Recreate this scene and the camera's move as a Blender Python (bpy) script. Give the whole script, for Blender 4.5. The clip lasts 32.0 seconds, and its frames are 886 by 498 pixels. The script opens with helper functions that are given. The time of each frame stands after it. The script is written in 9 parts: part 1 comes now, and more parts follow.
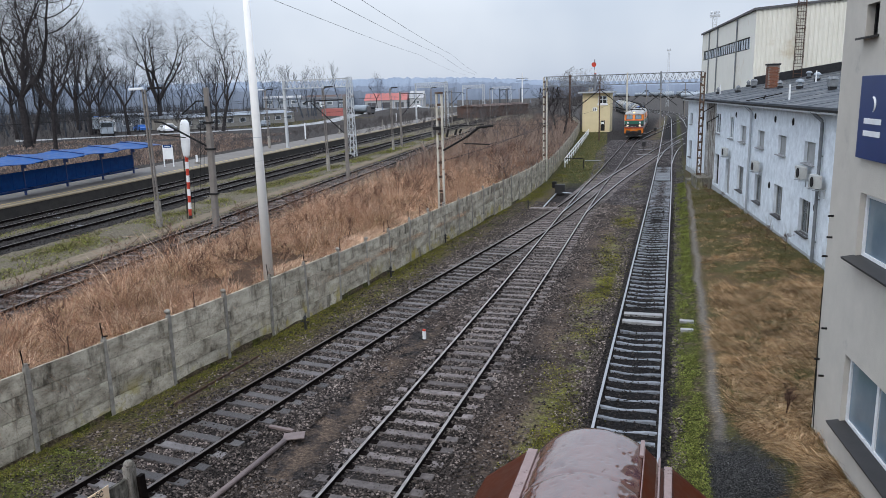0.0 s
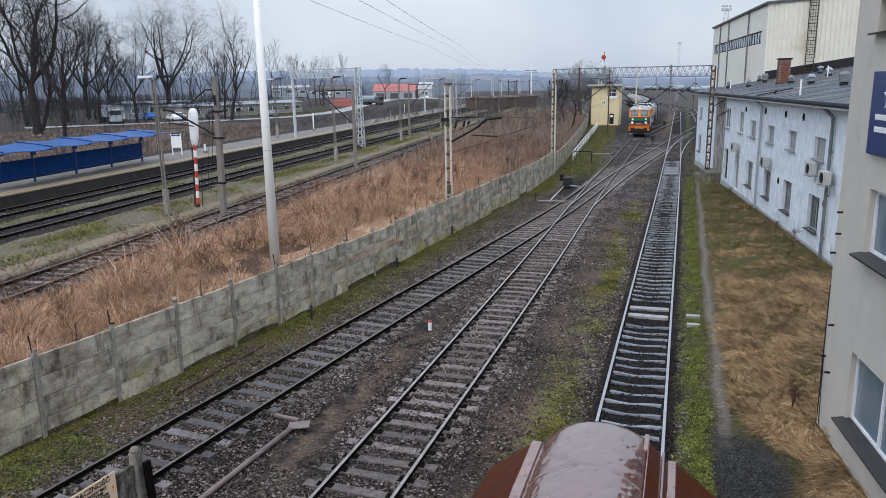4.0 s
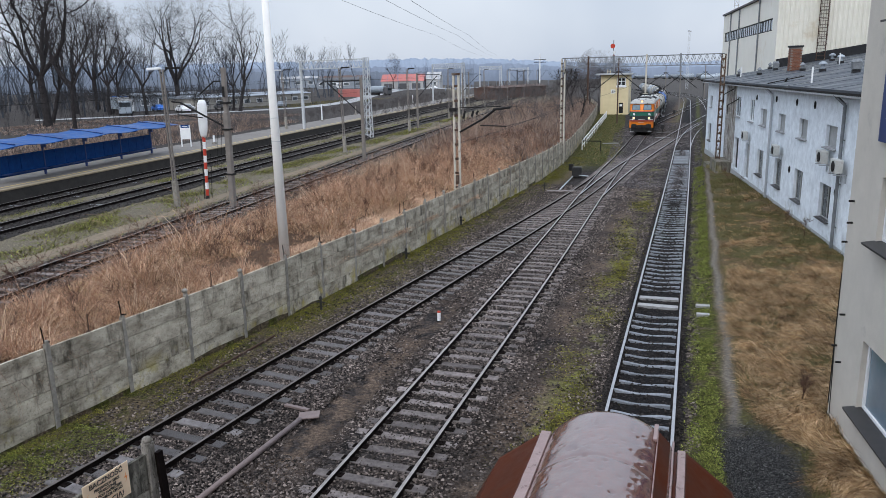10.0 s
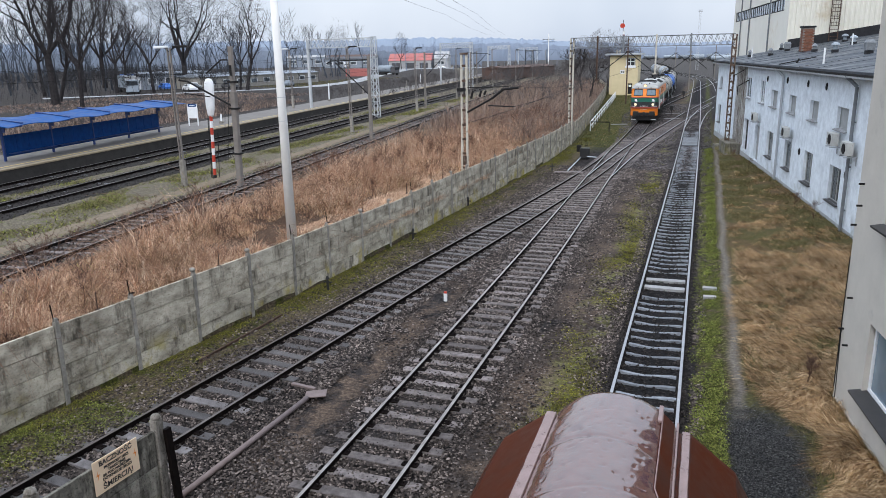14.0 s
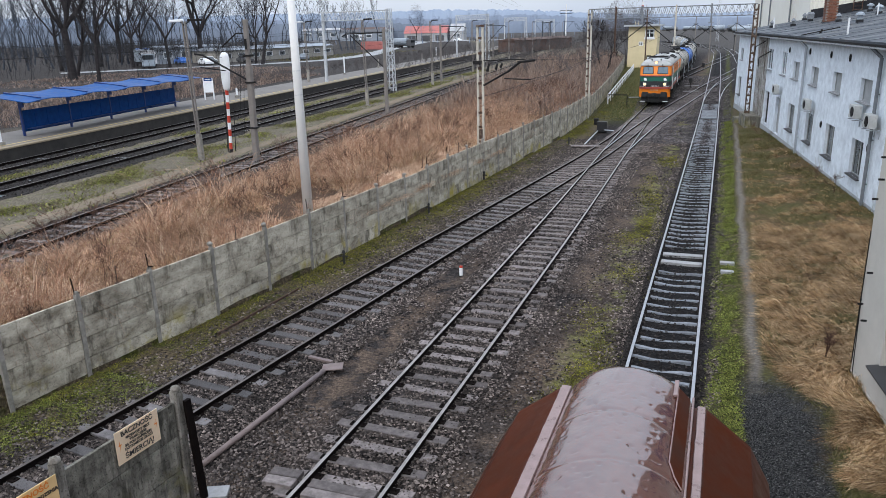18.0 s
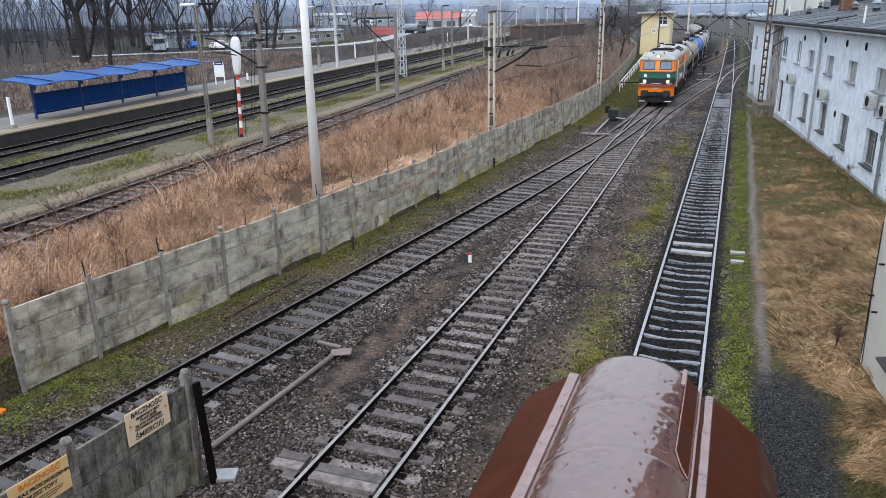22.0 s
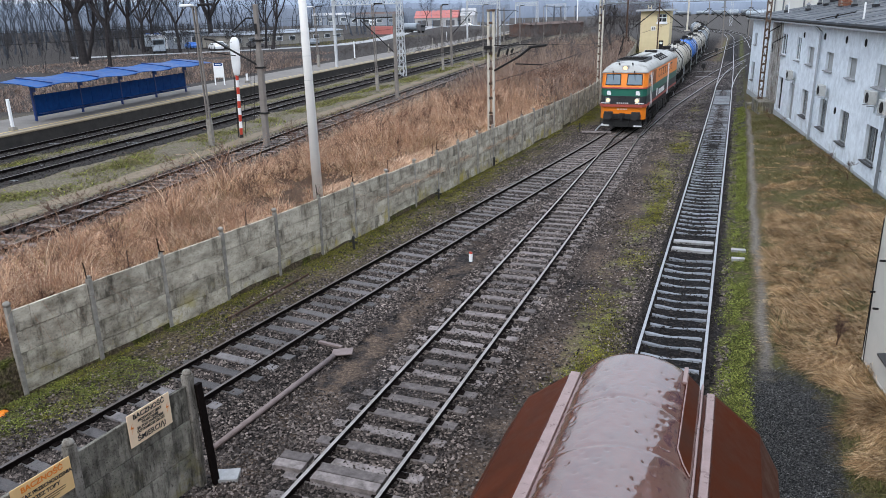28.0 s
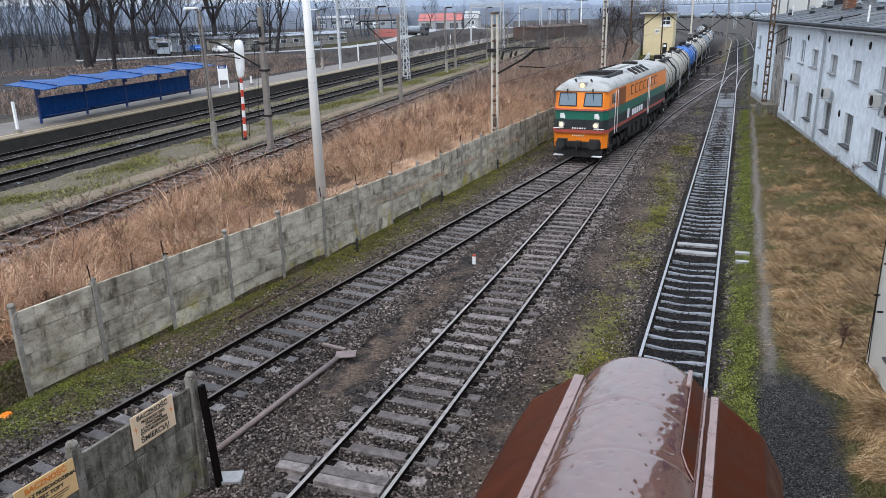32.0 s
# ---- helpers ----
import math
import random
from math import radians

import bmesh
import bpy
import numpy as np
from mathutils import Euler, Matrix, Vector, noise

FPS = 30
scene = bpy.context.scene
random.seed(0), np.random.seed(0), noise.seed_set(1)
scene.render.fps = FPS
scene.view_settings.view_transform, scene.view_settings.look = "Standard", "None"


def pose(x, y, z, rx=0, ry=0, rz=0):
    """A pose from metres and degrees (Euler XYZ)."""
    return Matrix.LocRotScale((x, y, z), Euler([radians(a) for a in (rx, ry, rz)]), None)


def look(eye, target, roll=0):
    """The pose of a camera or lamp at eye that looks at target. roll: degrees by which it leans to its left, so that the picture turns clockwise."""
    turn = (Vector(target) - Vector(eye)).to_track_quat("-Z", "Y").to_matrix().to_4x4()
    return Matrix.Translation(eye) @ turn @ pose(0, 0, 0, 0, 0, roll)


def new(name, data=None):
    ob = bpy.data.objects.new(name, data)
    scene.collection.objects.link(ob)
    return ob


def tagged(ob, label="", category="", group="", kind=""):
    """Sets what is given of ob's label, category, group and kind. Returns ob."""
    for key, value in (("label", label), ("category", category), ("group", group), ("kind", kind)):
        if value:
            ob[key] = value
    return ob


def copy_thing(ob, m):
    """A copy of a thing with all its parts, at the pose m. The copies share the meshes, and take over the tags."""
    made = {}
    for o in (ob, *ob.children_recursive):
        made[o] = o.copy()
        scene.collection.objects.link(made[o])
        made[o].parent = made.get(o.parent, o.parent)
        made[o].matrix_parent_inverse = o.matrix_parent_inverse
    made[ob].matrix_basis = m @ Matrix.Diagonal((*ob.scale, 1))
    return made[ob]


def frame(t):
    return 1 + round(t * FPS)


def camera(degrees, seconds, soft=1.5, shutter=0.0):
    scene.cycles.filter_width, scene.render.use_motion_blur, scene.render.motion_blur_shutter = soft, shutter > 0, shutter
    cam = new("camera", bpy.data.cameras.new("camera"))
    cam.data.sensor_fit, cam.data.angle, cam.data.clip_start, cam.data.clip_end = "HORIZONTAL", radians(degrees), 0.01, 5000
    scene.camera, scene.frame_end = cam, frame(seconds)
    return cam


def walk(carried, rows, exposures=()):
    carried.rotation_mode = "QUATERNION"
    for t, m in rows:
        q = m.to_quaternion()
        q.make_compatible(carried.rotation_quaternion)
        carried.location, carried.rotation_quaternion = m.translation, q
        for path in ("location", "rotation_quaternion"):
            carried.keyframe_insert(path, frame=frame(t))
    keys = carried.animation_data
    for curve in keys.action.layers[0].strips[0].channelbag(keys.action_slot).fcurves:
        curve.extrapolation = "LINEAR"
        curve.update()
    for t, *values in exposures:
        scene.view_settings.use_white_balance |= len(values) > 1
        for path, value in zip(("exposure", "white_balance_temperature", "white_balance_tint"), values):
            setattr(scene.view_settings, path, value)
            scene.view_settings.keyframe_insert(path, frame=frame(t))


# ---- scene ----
EYE = (0.0, 0.0, 7.70)
cam = camera(61.97, 32.0, soft=0.8)
# seconds, turn to the left, tilt down, lean
PATH = [
    (0.0, 17.494, 11.873, -1.482), (0.5, 17.574, 11.928, -1.283), (1.0, 17.631, 11.997, -1.073), (1.5, 17.709, 12.074, -0.932),
    (2.0, 17.795, 12.162, -0.861), (2.5, 17.862, 12.244, -0.803), (3.0, 17.940, 12.336, -0.793), (3.5, 17.991, 12.433, -0.845),
    (5.5, 18.194, 12.686, -0.900), (6.0, 18.256, 12.752, -0.902), (6.5, 18.307, 12.816, -0.901), (7.0, 18.368, 12.870, -0.917),
    (7.5, 18.438, 12.926, -0.964), (8.0, 18.517, 12.978, -1.002), (8.5, 18.584, 13.036, -1.051), (9.0, 18.647, 13.099, -1.119),
    (9.5, 18.710, 13.165, -1.186), (10.0, 18.757, 13.239, -1.240), (10.5, 18.785, 13.322, -1.266), (11.0, 18.816, 13.434, -1.276),
    (11.5, 18.874, 13.568, -1.269), (12.0, 18.955, 13.723, -1.255), (12.5, 19.038, 13.912, -1.214), (13.0, 19.121, 14.167, -1.147),
    (13.5, 19.210, 14.442, -1.067), (14.0, 19.327, 14.728, -1.030), (14.5, 19.462, 15.028, -1.055), (16.5, 20.219, 16.141, -1.209),
    (17.0, 20.351, 16.331, -1.258), (17.5, 20.488, 16.512, -1.296), (18.0, 20.637, 16.695, -1.336), (18.5, 20.767, 16.874, -1.375),
    (19.0, 20.883, 17.055, -1.376), (19.5, 20.978, 17.200, -1.335), (20.0, 21.066, 17.318, -1.245), (20.5, 21.155, 17.439, -1.161),
    (21.0, 21.247, 17.543, -1.083), (21.5, 21.332, 17.623, -1.020), (22.0, 21.398, 17.707, -0.965), (22.5, 21.440, 17.749, -0.918),
    (23.0, 21.460, 17.743, -0.903), (23.5, 21.454, 17.720, -0.948), (24.0, 21.422, 17.684, -1.018), (24.5, 21.355, 17.646, -1.073),
    (25.0, 21.295, 17.642, -1.121), (25.5, 21.269, 17.666, -1.129), (27.5, 21.422, 17.767, -1.333), (28.0, 21.452, 17.764, -1.354),
    (28.5, 21.509, 17.748, -1.374), (29.0, 21.548, 17.742, -1.367), (29.5, 21.573, 17.747, -1.382), (30.0, 21.605, 17.735, -1.390),
    (30.5, 21.638, 17.699, -1.380), (31.0, 21.667, 17.649, -1.369), (31.5, 21.693, 17.610, -1.347), (32.0, 21.728, 17.561, -1.363),
]


def aim(turn, down, lean):
    """The camera on the footbridge, turned to the left of the straight track, tilted down and leaning."""
    a, b = radians(turn), radians(down)
    way = Vector((-math.sin(a) * math.cos(b), math.cos(a) * math.cos(b), -math.sin(b)))
    return look(EYE, Vector(EYE) + way * 10, lean)


# the picture brightens as the view tilts off the sky
walk(cam, [(t, aim(a, b, c)) for t, a, b, c in PATH], [(0.0, -0.12), (10.0, -0.12), (12.0, -0.08), (13.0, 0.06), (14.5, 0.05), (17.0, 0.05), (18.0, 0.02), (20.0, 0.16), (32.0, 0.16)])

# ---- light: a white overcast winter sky ----
world = bpy.data.worlds.new("world")
scene.world = world
world.use_nodes = True
wn, wl = world.node_tree.nodes, world.node_tree.links
sky = wn.new("ShaderNodeTexSky")
sky.sky_type, sky.sun_disc = "NISHITA", False
sky.sun_elevation, sky.sun_rotation = radians(45), radians(175)
sky.air_density, sky.dust_density, sky.altitude = 1.2, 3.0, 100
pale = wn.new("ShaderNodeHueSaturation")
pale.inputs["Saturation"].default_value, pale.inputs["Value"].default_value = 0.45, 1.0
cloud = wn.new("ShaderNodeTexNoise")
cloud.inputs["Scale"].default_value, cloud.inputs["Detail"].default_value = 3.0, 4.0
ramp = wn.new("ShaderNodeValToRGB")
ramp.color_ramp.elements[0].color, ramp.color_ramp.elements[1].color = (5.25, 6.2, 7.8, 1), (7.6, 8.35, 9.6, 1)
ramp.color_ramp.elements[0].position, ramp.color_ramp.elements[1].position = 0.3, 0.7
mixed = wn.new("ShaderNodeMixRGB")
mixed.inputs[0].default_value = 0.75
wl.new(sky.outputs[0], pale.inputs["Color"])
wl.new(cloud.outputs["Fac"], ramp.inputs["Fac"])
wl.new(pale.outputs[0], mixed.inputs[1])
wl.new(ramp.outputs[0], mixed.inputs[2])
# an overcast sky is brighter overhead than at the horizon
place = wn.new("ShaderNodeTexCoord")
height = wn.new("ShaderNodeSeparateXYZ")
dome = wn.new("ShaderNodeMapRange")
dome.inputs["From Min"].default_value, dome.inputs["From Max"].default_value = 0.10, 0.75
dome.inputs["To Min"].default_value, dome.inputs["To Max"].default_value = 1.0, 2.3
lit = wn.new("ShaderNodeVectorMath")
lit.operation = "SCALE"
wl.new(place.outputs["Generated"], height.inputs[0])
wl.new(height.outputs[2], dome.inputs["Value"])
wl.new(mixed.outputs[0], lit.inputs[0])
wl.new(dome.outputs[0], lit.inputs["Scale"])
wl.new(lit.outputs[0], wn["Background"].inputs["Color"])
wn["Background"].inputs["Strength"].default_value = 0.12

sun = new("sun", bpy.data.lights.new("sun", "SUN"))
sun.data.energy, sun.data.angle, sun.data.color = 1.0, radians(30), (1.0, 0.97, 0.93)
sun.matrix_world = look((0, 0, 60), (2.6, 30, 30))

# ---- materials ----
def mat(name, col, col2=None, rough=0.8, metal=0.0, scale=4.0, mix=0.5, bump=0.0, bscale=60.0, coords="Object", spot=None, spot_scale=1.2,
        spot_at=0.55, vary=0.0, spec=0.4, rough2=None):
    """A surface of two tones at scale, with stains of a third tone at spot_scale, relief and a tone of its own for each object."""
    m = bpy.data.materials.new(name)
    m.use_nodes = True
    n, l = m.node_tree.nodes, m.node_tree.links
    b = n["Principled BSDF"]
    b.inputs["Roughness"].default_value, b.inputs["Metallic"].default_value = rough, metal
    b.inputs["Specular IOR Level"].default_value = spec
    if col2 is None:
        col2 = tuple(c * 0.72 for c in col)
    tc = n.new("ShaderNodeTexCoord")
    out = tc.outputs[coords]
    if vary:
        own = n.new("ShaderNodeObjectInfo")
        far = n.new("ShaderNodeMath")
        far.operation = "MULTIPLY"
        far.inputs[1].default_value = 57.0
        l.new(own.outputs["Random"], far.inputs[0])
        shift = n.new("ShaderNodeVectorMath")
        l.new(out, shift.inputs[0])
        l.new(far.outputs[0], shift.inputs[1])
        out = shift.outputs[0]
    a = n.new("ShaderNodeTexNoise")
    a.inputs["Scale"].default_value, a.inputs["Detail"].default_value, a.inputs["Roughness"].default_value = scale, 6.0, 0.65
    l.new(out, a.inputs["Vector"])
    r = n.new("ShaderNodeValToRGB")
    r.color_ramp.elements[0].position, r.color_ramp.elements[1].position = 0.5 - mix * 0.5, 0.5 + mix * 0.5
    r.color_ramp.elements[0].color, r.color_ramp.elements[1].color = (*col2, 1), (*col, 1)
    l.new(a.outputs["Fac"], r.inputs["Fac"])
    top = r.outputs[0]
    if spot:
        s = n.new("ShaderNodeTexNoise")
        s.inputs["Scale"].default_value, s.inputs["Detail"].default_value, s.inputs["Roughness"].default_value = spot_scale, 5.0, 0.7
        l.new(out, s.inputs["Vector"])
        k = n.new("ShaderNodeMapRange")
        k.inputs["From Min"].default_value, k.inputs["From Max"].default_value = spot_at, spot_at + 0.14
        l.new(s.outputs["Fac"], k.inputs["Value"])
        x = n.new("ShaderNodeMixRGB")
        x.inputs[2].default_value = (*spot, 1)
        l.new(k.outputs[0], x.inputs[0])
        l.new(top, x.inputs[1])
        top = x.outputs[0]
    if vary:
        info = n.new("ShaderNodeObjectInfo")
        v = n.new("ShaderNodeMapRange")
        v.inputs["To Min"].default_value, v.inputs["To Max"].default_value = 1 - vary, 1 + vary
        l.new(info.outputs["Random"], v.inputs["Value"])
        h = n.new("ShaderNodeHueSaturation")
        l.new(v.outputs[0], h.inputs["Value"])
        l.new(top, h.inputs["Color"])
        top = h.outputs[0]
    l.new(top, b.inputs["Base Color"])
    if rough2 is not None:
        k2 = n.new("ShaderNodeMapRange")
        k2.inputs["From Min"].default_value, k2.inputs["From Max"].default_value = 0.35, 0.65
        k2.inputs["To Min"].default_value, k2.inputs["To Max"].default_value = rough, rough2
        l.new(a.outputs["Fac"], k2.inputs["Value"])
        l.new(k2.outputs[0], b.inputs["Roughness"])
    if bump:
        f = n.new("ShaderNodeTexNoise")
        f.inputs["Scale"].default_value, f.inputs["Detail"].default_value = bscale, 3.0
        l.new(out, f.inputs["Vector"])
        bp = n.new("ShaderNodeBump")
        bp.inputs["Strength"].default_value, bp.inputs["Distance"].default_value = bump, 0.02
        l.new(f.outputs["Fac"], bp.inputs["Height"])
        l.new(bp.outputs[0], b.inputs["Normal"])
    return m


def island_tones(name, tones, rough=0.9, patch=0.0, patch_scale=0.45):
    """For scattered stuff: each piece takes one of the tones; whole patches grow darker or paler."""
    m = bpy.data.materials.new(name)
    m.use_nodes = True
    n, l = m.node_tree.nodes, m.node_tree.links
    g = n.new("ShaderNodeNewGeometry")
    r = n.new("ShaderNodeValToRGB")
    el = r.color_ramp.elements
    while len(el) < len(tones):
        el.new(0.5)
    for k, c in enumerate(tones):
        el[k].position, el[k].color = k / (len(tones) - 1), (*c, 1)
    l.new(g.outputs["Random Per Island"], r.inputs["Fac"])
    top = r.outputs[0]
    if patch:
        tc, a, k, h = n.new("ShaderNodeTexCoord"), n.new("ShaderNodeTexNoise"), n.new("ShaderNodeMapRange"), n.new("ShaderNodeHueSaturation")
        a.inputs["Scale"].default_value, a.inputs["Detail"].default_value, a.inputs["Roughness"].default_value = patch_scale, 4.0, 0.6
        k.inputs["From Min"].default_value, k.inputs["From Max"].default_value = 0.32, 0.68
        k.inputs["To Min"].default_value, k.inputs["To Max"].default_value = 1 - patch, 1 + patch
        l.new(tc.outputs["Object"], a.inputs["Vector"])
        l.new(a.outputs["Fac"], k.inputs["Value"])
        l.new(k.outputs[0], h.inputs["Value"])
        l.new(top, h.inputs["Color"])
        top = h.outputs[0]
    l.new(top, n["Principled BSDF"].inputs["Base Color"])
    n["Principled BSDF"].inputs["Roughness"].default_value = rough
    n["Principled BSDF"].inputs["Specular IOR Level"].default_value = 0.10
    return m


def glow(name, col, power):
    m = bpy.data.materials.new(name)
    m.use_nodes = True
    b = m.node_tree.nodes["Principled BSDF"]
    b.inputs["Base Color"].default_value = (*col, 1)
    b.inputs["Emission Color"].default_value = (*col, 1)
    b.inputs["Emission Strength"].default_value = power
    return m


M = {}
def stained_concrete(name, light, dark, stain, lichen, top=0.8, streak=0.52, vary=0.12, pits=0.65):
    """Old cast concrete: blotches, running stains, pits and lichen on its lower boards."""
    m = bpy.data.materials.new(name)
    m.use_nodes = True
    n, l = m.node_tree.nodes, m.node_tree.links
    b = n["Principled BSDF"]
    b.inputs["Roughness"].default_value, b.inputs["Specular IOR Level"].default_value = 0.92, 0.1
    tc, info, where = n.new("ShaderNodeTexCoord"), n.new("ShaderNodeObjectInfo"), n.new("ShaderNodeNewGeometry")
    far = n.new("ShaderNodeMath")
    far.operation, far.inputs[1].default_value = "MULTIPLY", 57.0
    l.new(info.outputs["Random"], far.inputs[0])
    own = n.new("ShaderNodeVectorMath")
    l.new(tc.outputs["Object"], own.inputs[0])
    l.new(far.outputs[0], own.inputs[1])

    def tex(vec, scale, lo, hi, detail=6.0):
        t = n.new("ShaderNodeTexNoise")
        t.inputs["Scale"].default_value, t.inputs["Detail"].default_value, t.inputs["Roughness"].default_value = scale, detail, 0.7
        l.new(vec, t.inputs["Vector"])
        k = n.new("ShaderNodeMapRange")
        k.inputs["From Min"].default_value, k.inputs["From Max"].default_value = lo, hi
        l.new(t.outputs["Fac"], k.inputs["Value"])
        return k.outputs[0]

    def blend(fac, under, over):
        k = n.new("ShaderNodeMixRGB")
        l.new(fac, k.inputs[0])
        for i, v in ((1, under), (2, over)):
            if isinstance(v, tuple):
                k.inputs[i].default_value = (*v, 1)
            else:
                l.new(v, k.inputs[i])
        return k.outputs[0]

    def times(a, c):
        k = n.new("ShaderNodeMath")
        k.operation = "MULTIPLY"
        l.new(a, k.inputs[0])
        if isinstance(c, float):
            k.inputs[1].default_value = c
        else:
            l.new(c, k.inputs[1])
        return k.outputs[0]

    col = blend(tex(own.outputs[0], 2.2, 0.34, 0.64), dark, light)
    run = n.new("ShaderNodeMapping")
    run.inputs["Scale"].default_value = (3.2, 3.2, 0.55)
    l.new(own.outputs[0], run.inputs["Vector"])
    col = blend(times(tex(run.outputs[0], 1.5, streak, streak + 0.16), 0.8), col, stain)
    col = blend(times(tex(own.outputs[0], 26.0, 0.56, 0.66, 3.0), pits), col, stain)
    sep = n.new("ShaderNodeSeparateXYZ")
    l.new(where.outputs["Position"], sep.inputs[0])
    low = n.new("ShaderNodeMapRange")
    low.inputs["From Min"].default_value, low.inputs["From Max"].default_value = top, top * 0.25
    l.new(sep.outputs[2], low.inputs["Value"])
    col = blend(times(low.outputs[0], tex(where.outputs["Position"], 0.9, 0.50, 0.64)), col, lichen)
    h = n.new("ShaderNodeHueSaturation")
    v = n.new("ShaderNodeMapRange")
    v.inputs["To Min"].default_value, v.inputs["To Max"].default_value = 1 - vary, 1 + vary
    l.new(info.outputs["Random"], v.inputs["Value"])
    l.new(v.outputs[0], h.inputs["Value"])
    l.new(col, h.inputs["Color"])
    l.new(h.outputs[0], b.inputs["Base Color"])
    f = n.new("ShaderNodeTexNoise")
    f.inputs["Scale"].default_value, f.inputs["Detail"].default_value = 30.0, 4.0
    l.new(own.outputs[0], f.inputs["Vector"])
    bp = n.new("ShaderNodeBump")
    bp.inputs["Strength"].default_value, bp.inputs["Distance"].default_value = 0.8, 0.02
    l.new(f.outputs["Fac"], bp.inputs["Height"])
    l.new(bp.outputs[0], b.inputs["Normal"])
    return m


M["concrete"] = stained_concrete("concrete", (0.54, 0.488, 0.395), (0.18, 0.155, 0.118), (0.034, 0.028, 0.020), (0.33, 0.27, 0.07), pits=0.45, streak=0.52, vary=0.10)
M["dark_post"] = stained_concrete("dark_post", (0.34, 0.315, 0.28), (0.15, 0.135, 0.115), (0.03, 0.026, 0.02), (0.14, 0.125, 0.06), 1.0, 0.48)
M["dirty_plaster"] = stained_concrete("dirty_plaster", (0.50, 0.50, 0.49), (0.27, 0.255, 0.235), (0.075, 0.048, 0.032), (0.16, 0.15, 0.12), 1.5, 0.46)
M["concrete_post"] = mat("concrete_post", (0.36, 0.335, 0.30), (0.13, 0.12, 0.10), 0.9, scale=6, mix=0.6, bump=0.5, bscale=60, vary=0.15, spec=0.15)
M["dark_concrete"] = stained_concrete("dark_concrete", (0.304, 0.283, 0.239), (0.087, 0.0812, 0.0682), (0.0203, 0.0188, 0.0159), (0.203, 0.181, 0.0725), 1.0, 0.48)
M["sleeper_wood"] = mat("sleeper_wood", (0.254, 0.222, 0.214), (0.0598, 0.0507, 0.0478), 0.6, scale=6, mix=0.42, bump=0.9, bscale=70, vary=0.40, rough2=0.85, spec=0.15)
M["sleeper_wet"] = mat("sleeper_wet", (0.18, 0.167, 0.167), (0.0315, 0.027, 0.0261), 0.3, scale=6, mix=0.45, bump=0.8, bscale=70, vary=0.45, rough2=0.8, spec=0.3)
M["sleeper_steel"] = mat("sleeper_steel", (0.25, 0.27, 0.30), (0.10, 0.11, 0.125), 0.35, scale=7, mix=0.5, bump=0.5, bscale=60, vary=0.25, rough2=0.6, spec=0.4)
M["sleeper_dark"] = mat("sleeper_dark", (0.17, 0.185, 0.205), (0.04, 0.043, 0.047), 0.3, scale=5, bump=0.6, bscale=60, vary=0.3, rough2=0.7)
M["slab"] = mat("slab", (0.34, 0.34, 0.34), (0.2, 0.2, 0.2), 0.6, scale=5, bump=0.5, bscale=60, vary=0.15)
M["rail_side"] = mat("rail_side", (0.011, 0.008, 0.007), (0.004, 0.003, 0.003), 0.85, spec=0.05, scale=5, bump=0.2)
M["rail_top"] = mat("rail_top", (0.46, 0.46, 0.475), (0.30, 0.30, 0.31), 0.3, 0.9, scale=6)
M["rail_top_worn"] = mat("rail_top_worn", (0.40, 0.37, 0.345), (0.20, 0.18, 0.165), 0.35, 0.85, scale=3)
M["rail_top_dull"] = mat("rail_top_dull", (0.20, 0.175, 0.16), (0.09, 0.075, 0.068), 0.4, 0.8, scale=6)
M["old_rust"] = mat("old_rust", (0.1393, 0.09433, 0.07033), (0.059, 0.041, 0.032), 0.9, scale=3, bump=0.3, spot=(0.2313, 0.2073, 0.1773), spot_scale=1.6, spot_at=0.56, spec=0.1)
M["rust"] = mat("rust", (0.10, 0.055, 0.035), (0.04, 0.025, 0.02), 0.85, scale=6, bump=0.3, spot=(0.22, 0.19, 0.16), spot_scale=2.0, spot_at=0.56)
M["old_paint"] = mat("old_paint", (0.56, 0.53, 0.46), (0.40, 0.36, 0.30), 0.75, scale=5, bump=0.2, spot=(0.17, 0.09, 0.05), spot_scale=2.2, spot_at=0.6)
M["dark_steel"] = mat("dark_steel", (0.028, 0.026, 0.026), (0.012, 0.012, 0.012), 0.7, 0.0, spec=0.1, scale=6)
M["steel_lattice"] = mat("steel_lattice", (0.527, 0.544, 0.561), (0.408, 0.425, 0.442), 0.6, 0.2, scale=5)
M["pole_grey"] = mat("pole_grey", (0.877, 0.867, 0.84), (0.77, 0.76, 0.738), 0.75, scale=1.5, bump=0.2, bscale=50)
M["pole_concrete"] = mat("pole_concrete", (0.211, 0.192, 0.174), (0.149, 0.13, 0.118), 0.9, scale=3, bump=0.4)
M["white_paint"] = mat("white_paint", (0.78, 0.79, 0.80), (0.66, 0.67, 0.68), 0.6, scale=3)
M["red_paint"] = mat("red_paint", (0.52, 0.05, 0.025), (0.38, 0.035, 0.02), 0.55, scale=4)
M["black"] = mat("black", (0.018, 0.018, 0.02), (0.012, 0.012, 0.012), 0.5, scale=5)
M["rubber"] = mat("rubber", (0.025, 0.025, 0.027), None, 0.8)
M["blue_roof"] = mat("blue_roof", (0.003, 0.085, 0.30), (0.002, 0.035, 0.14), 0.35, spec=0.10, scale=2.0, rough2=0.5, bump=0.5, bscale=2.5)
M["blue_panel"] = mat("blue_panel", (0.003, 0.052, 0.20), (0.002, 0.028, 0.12), 0.6, spec=0.1, scale=3, bump=0.2, bscale=20)
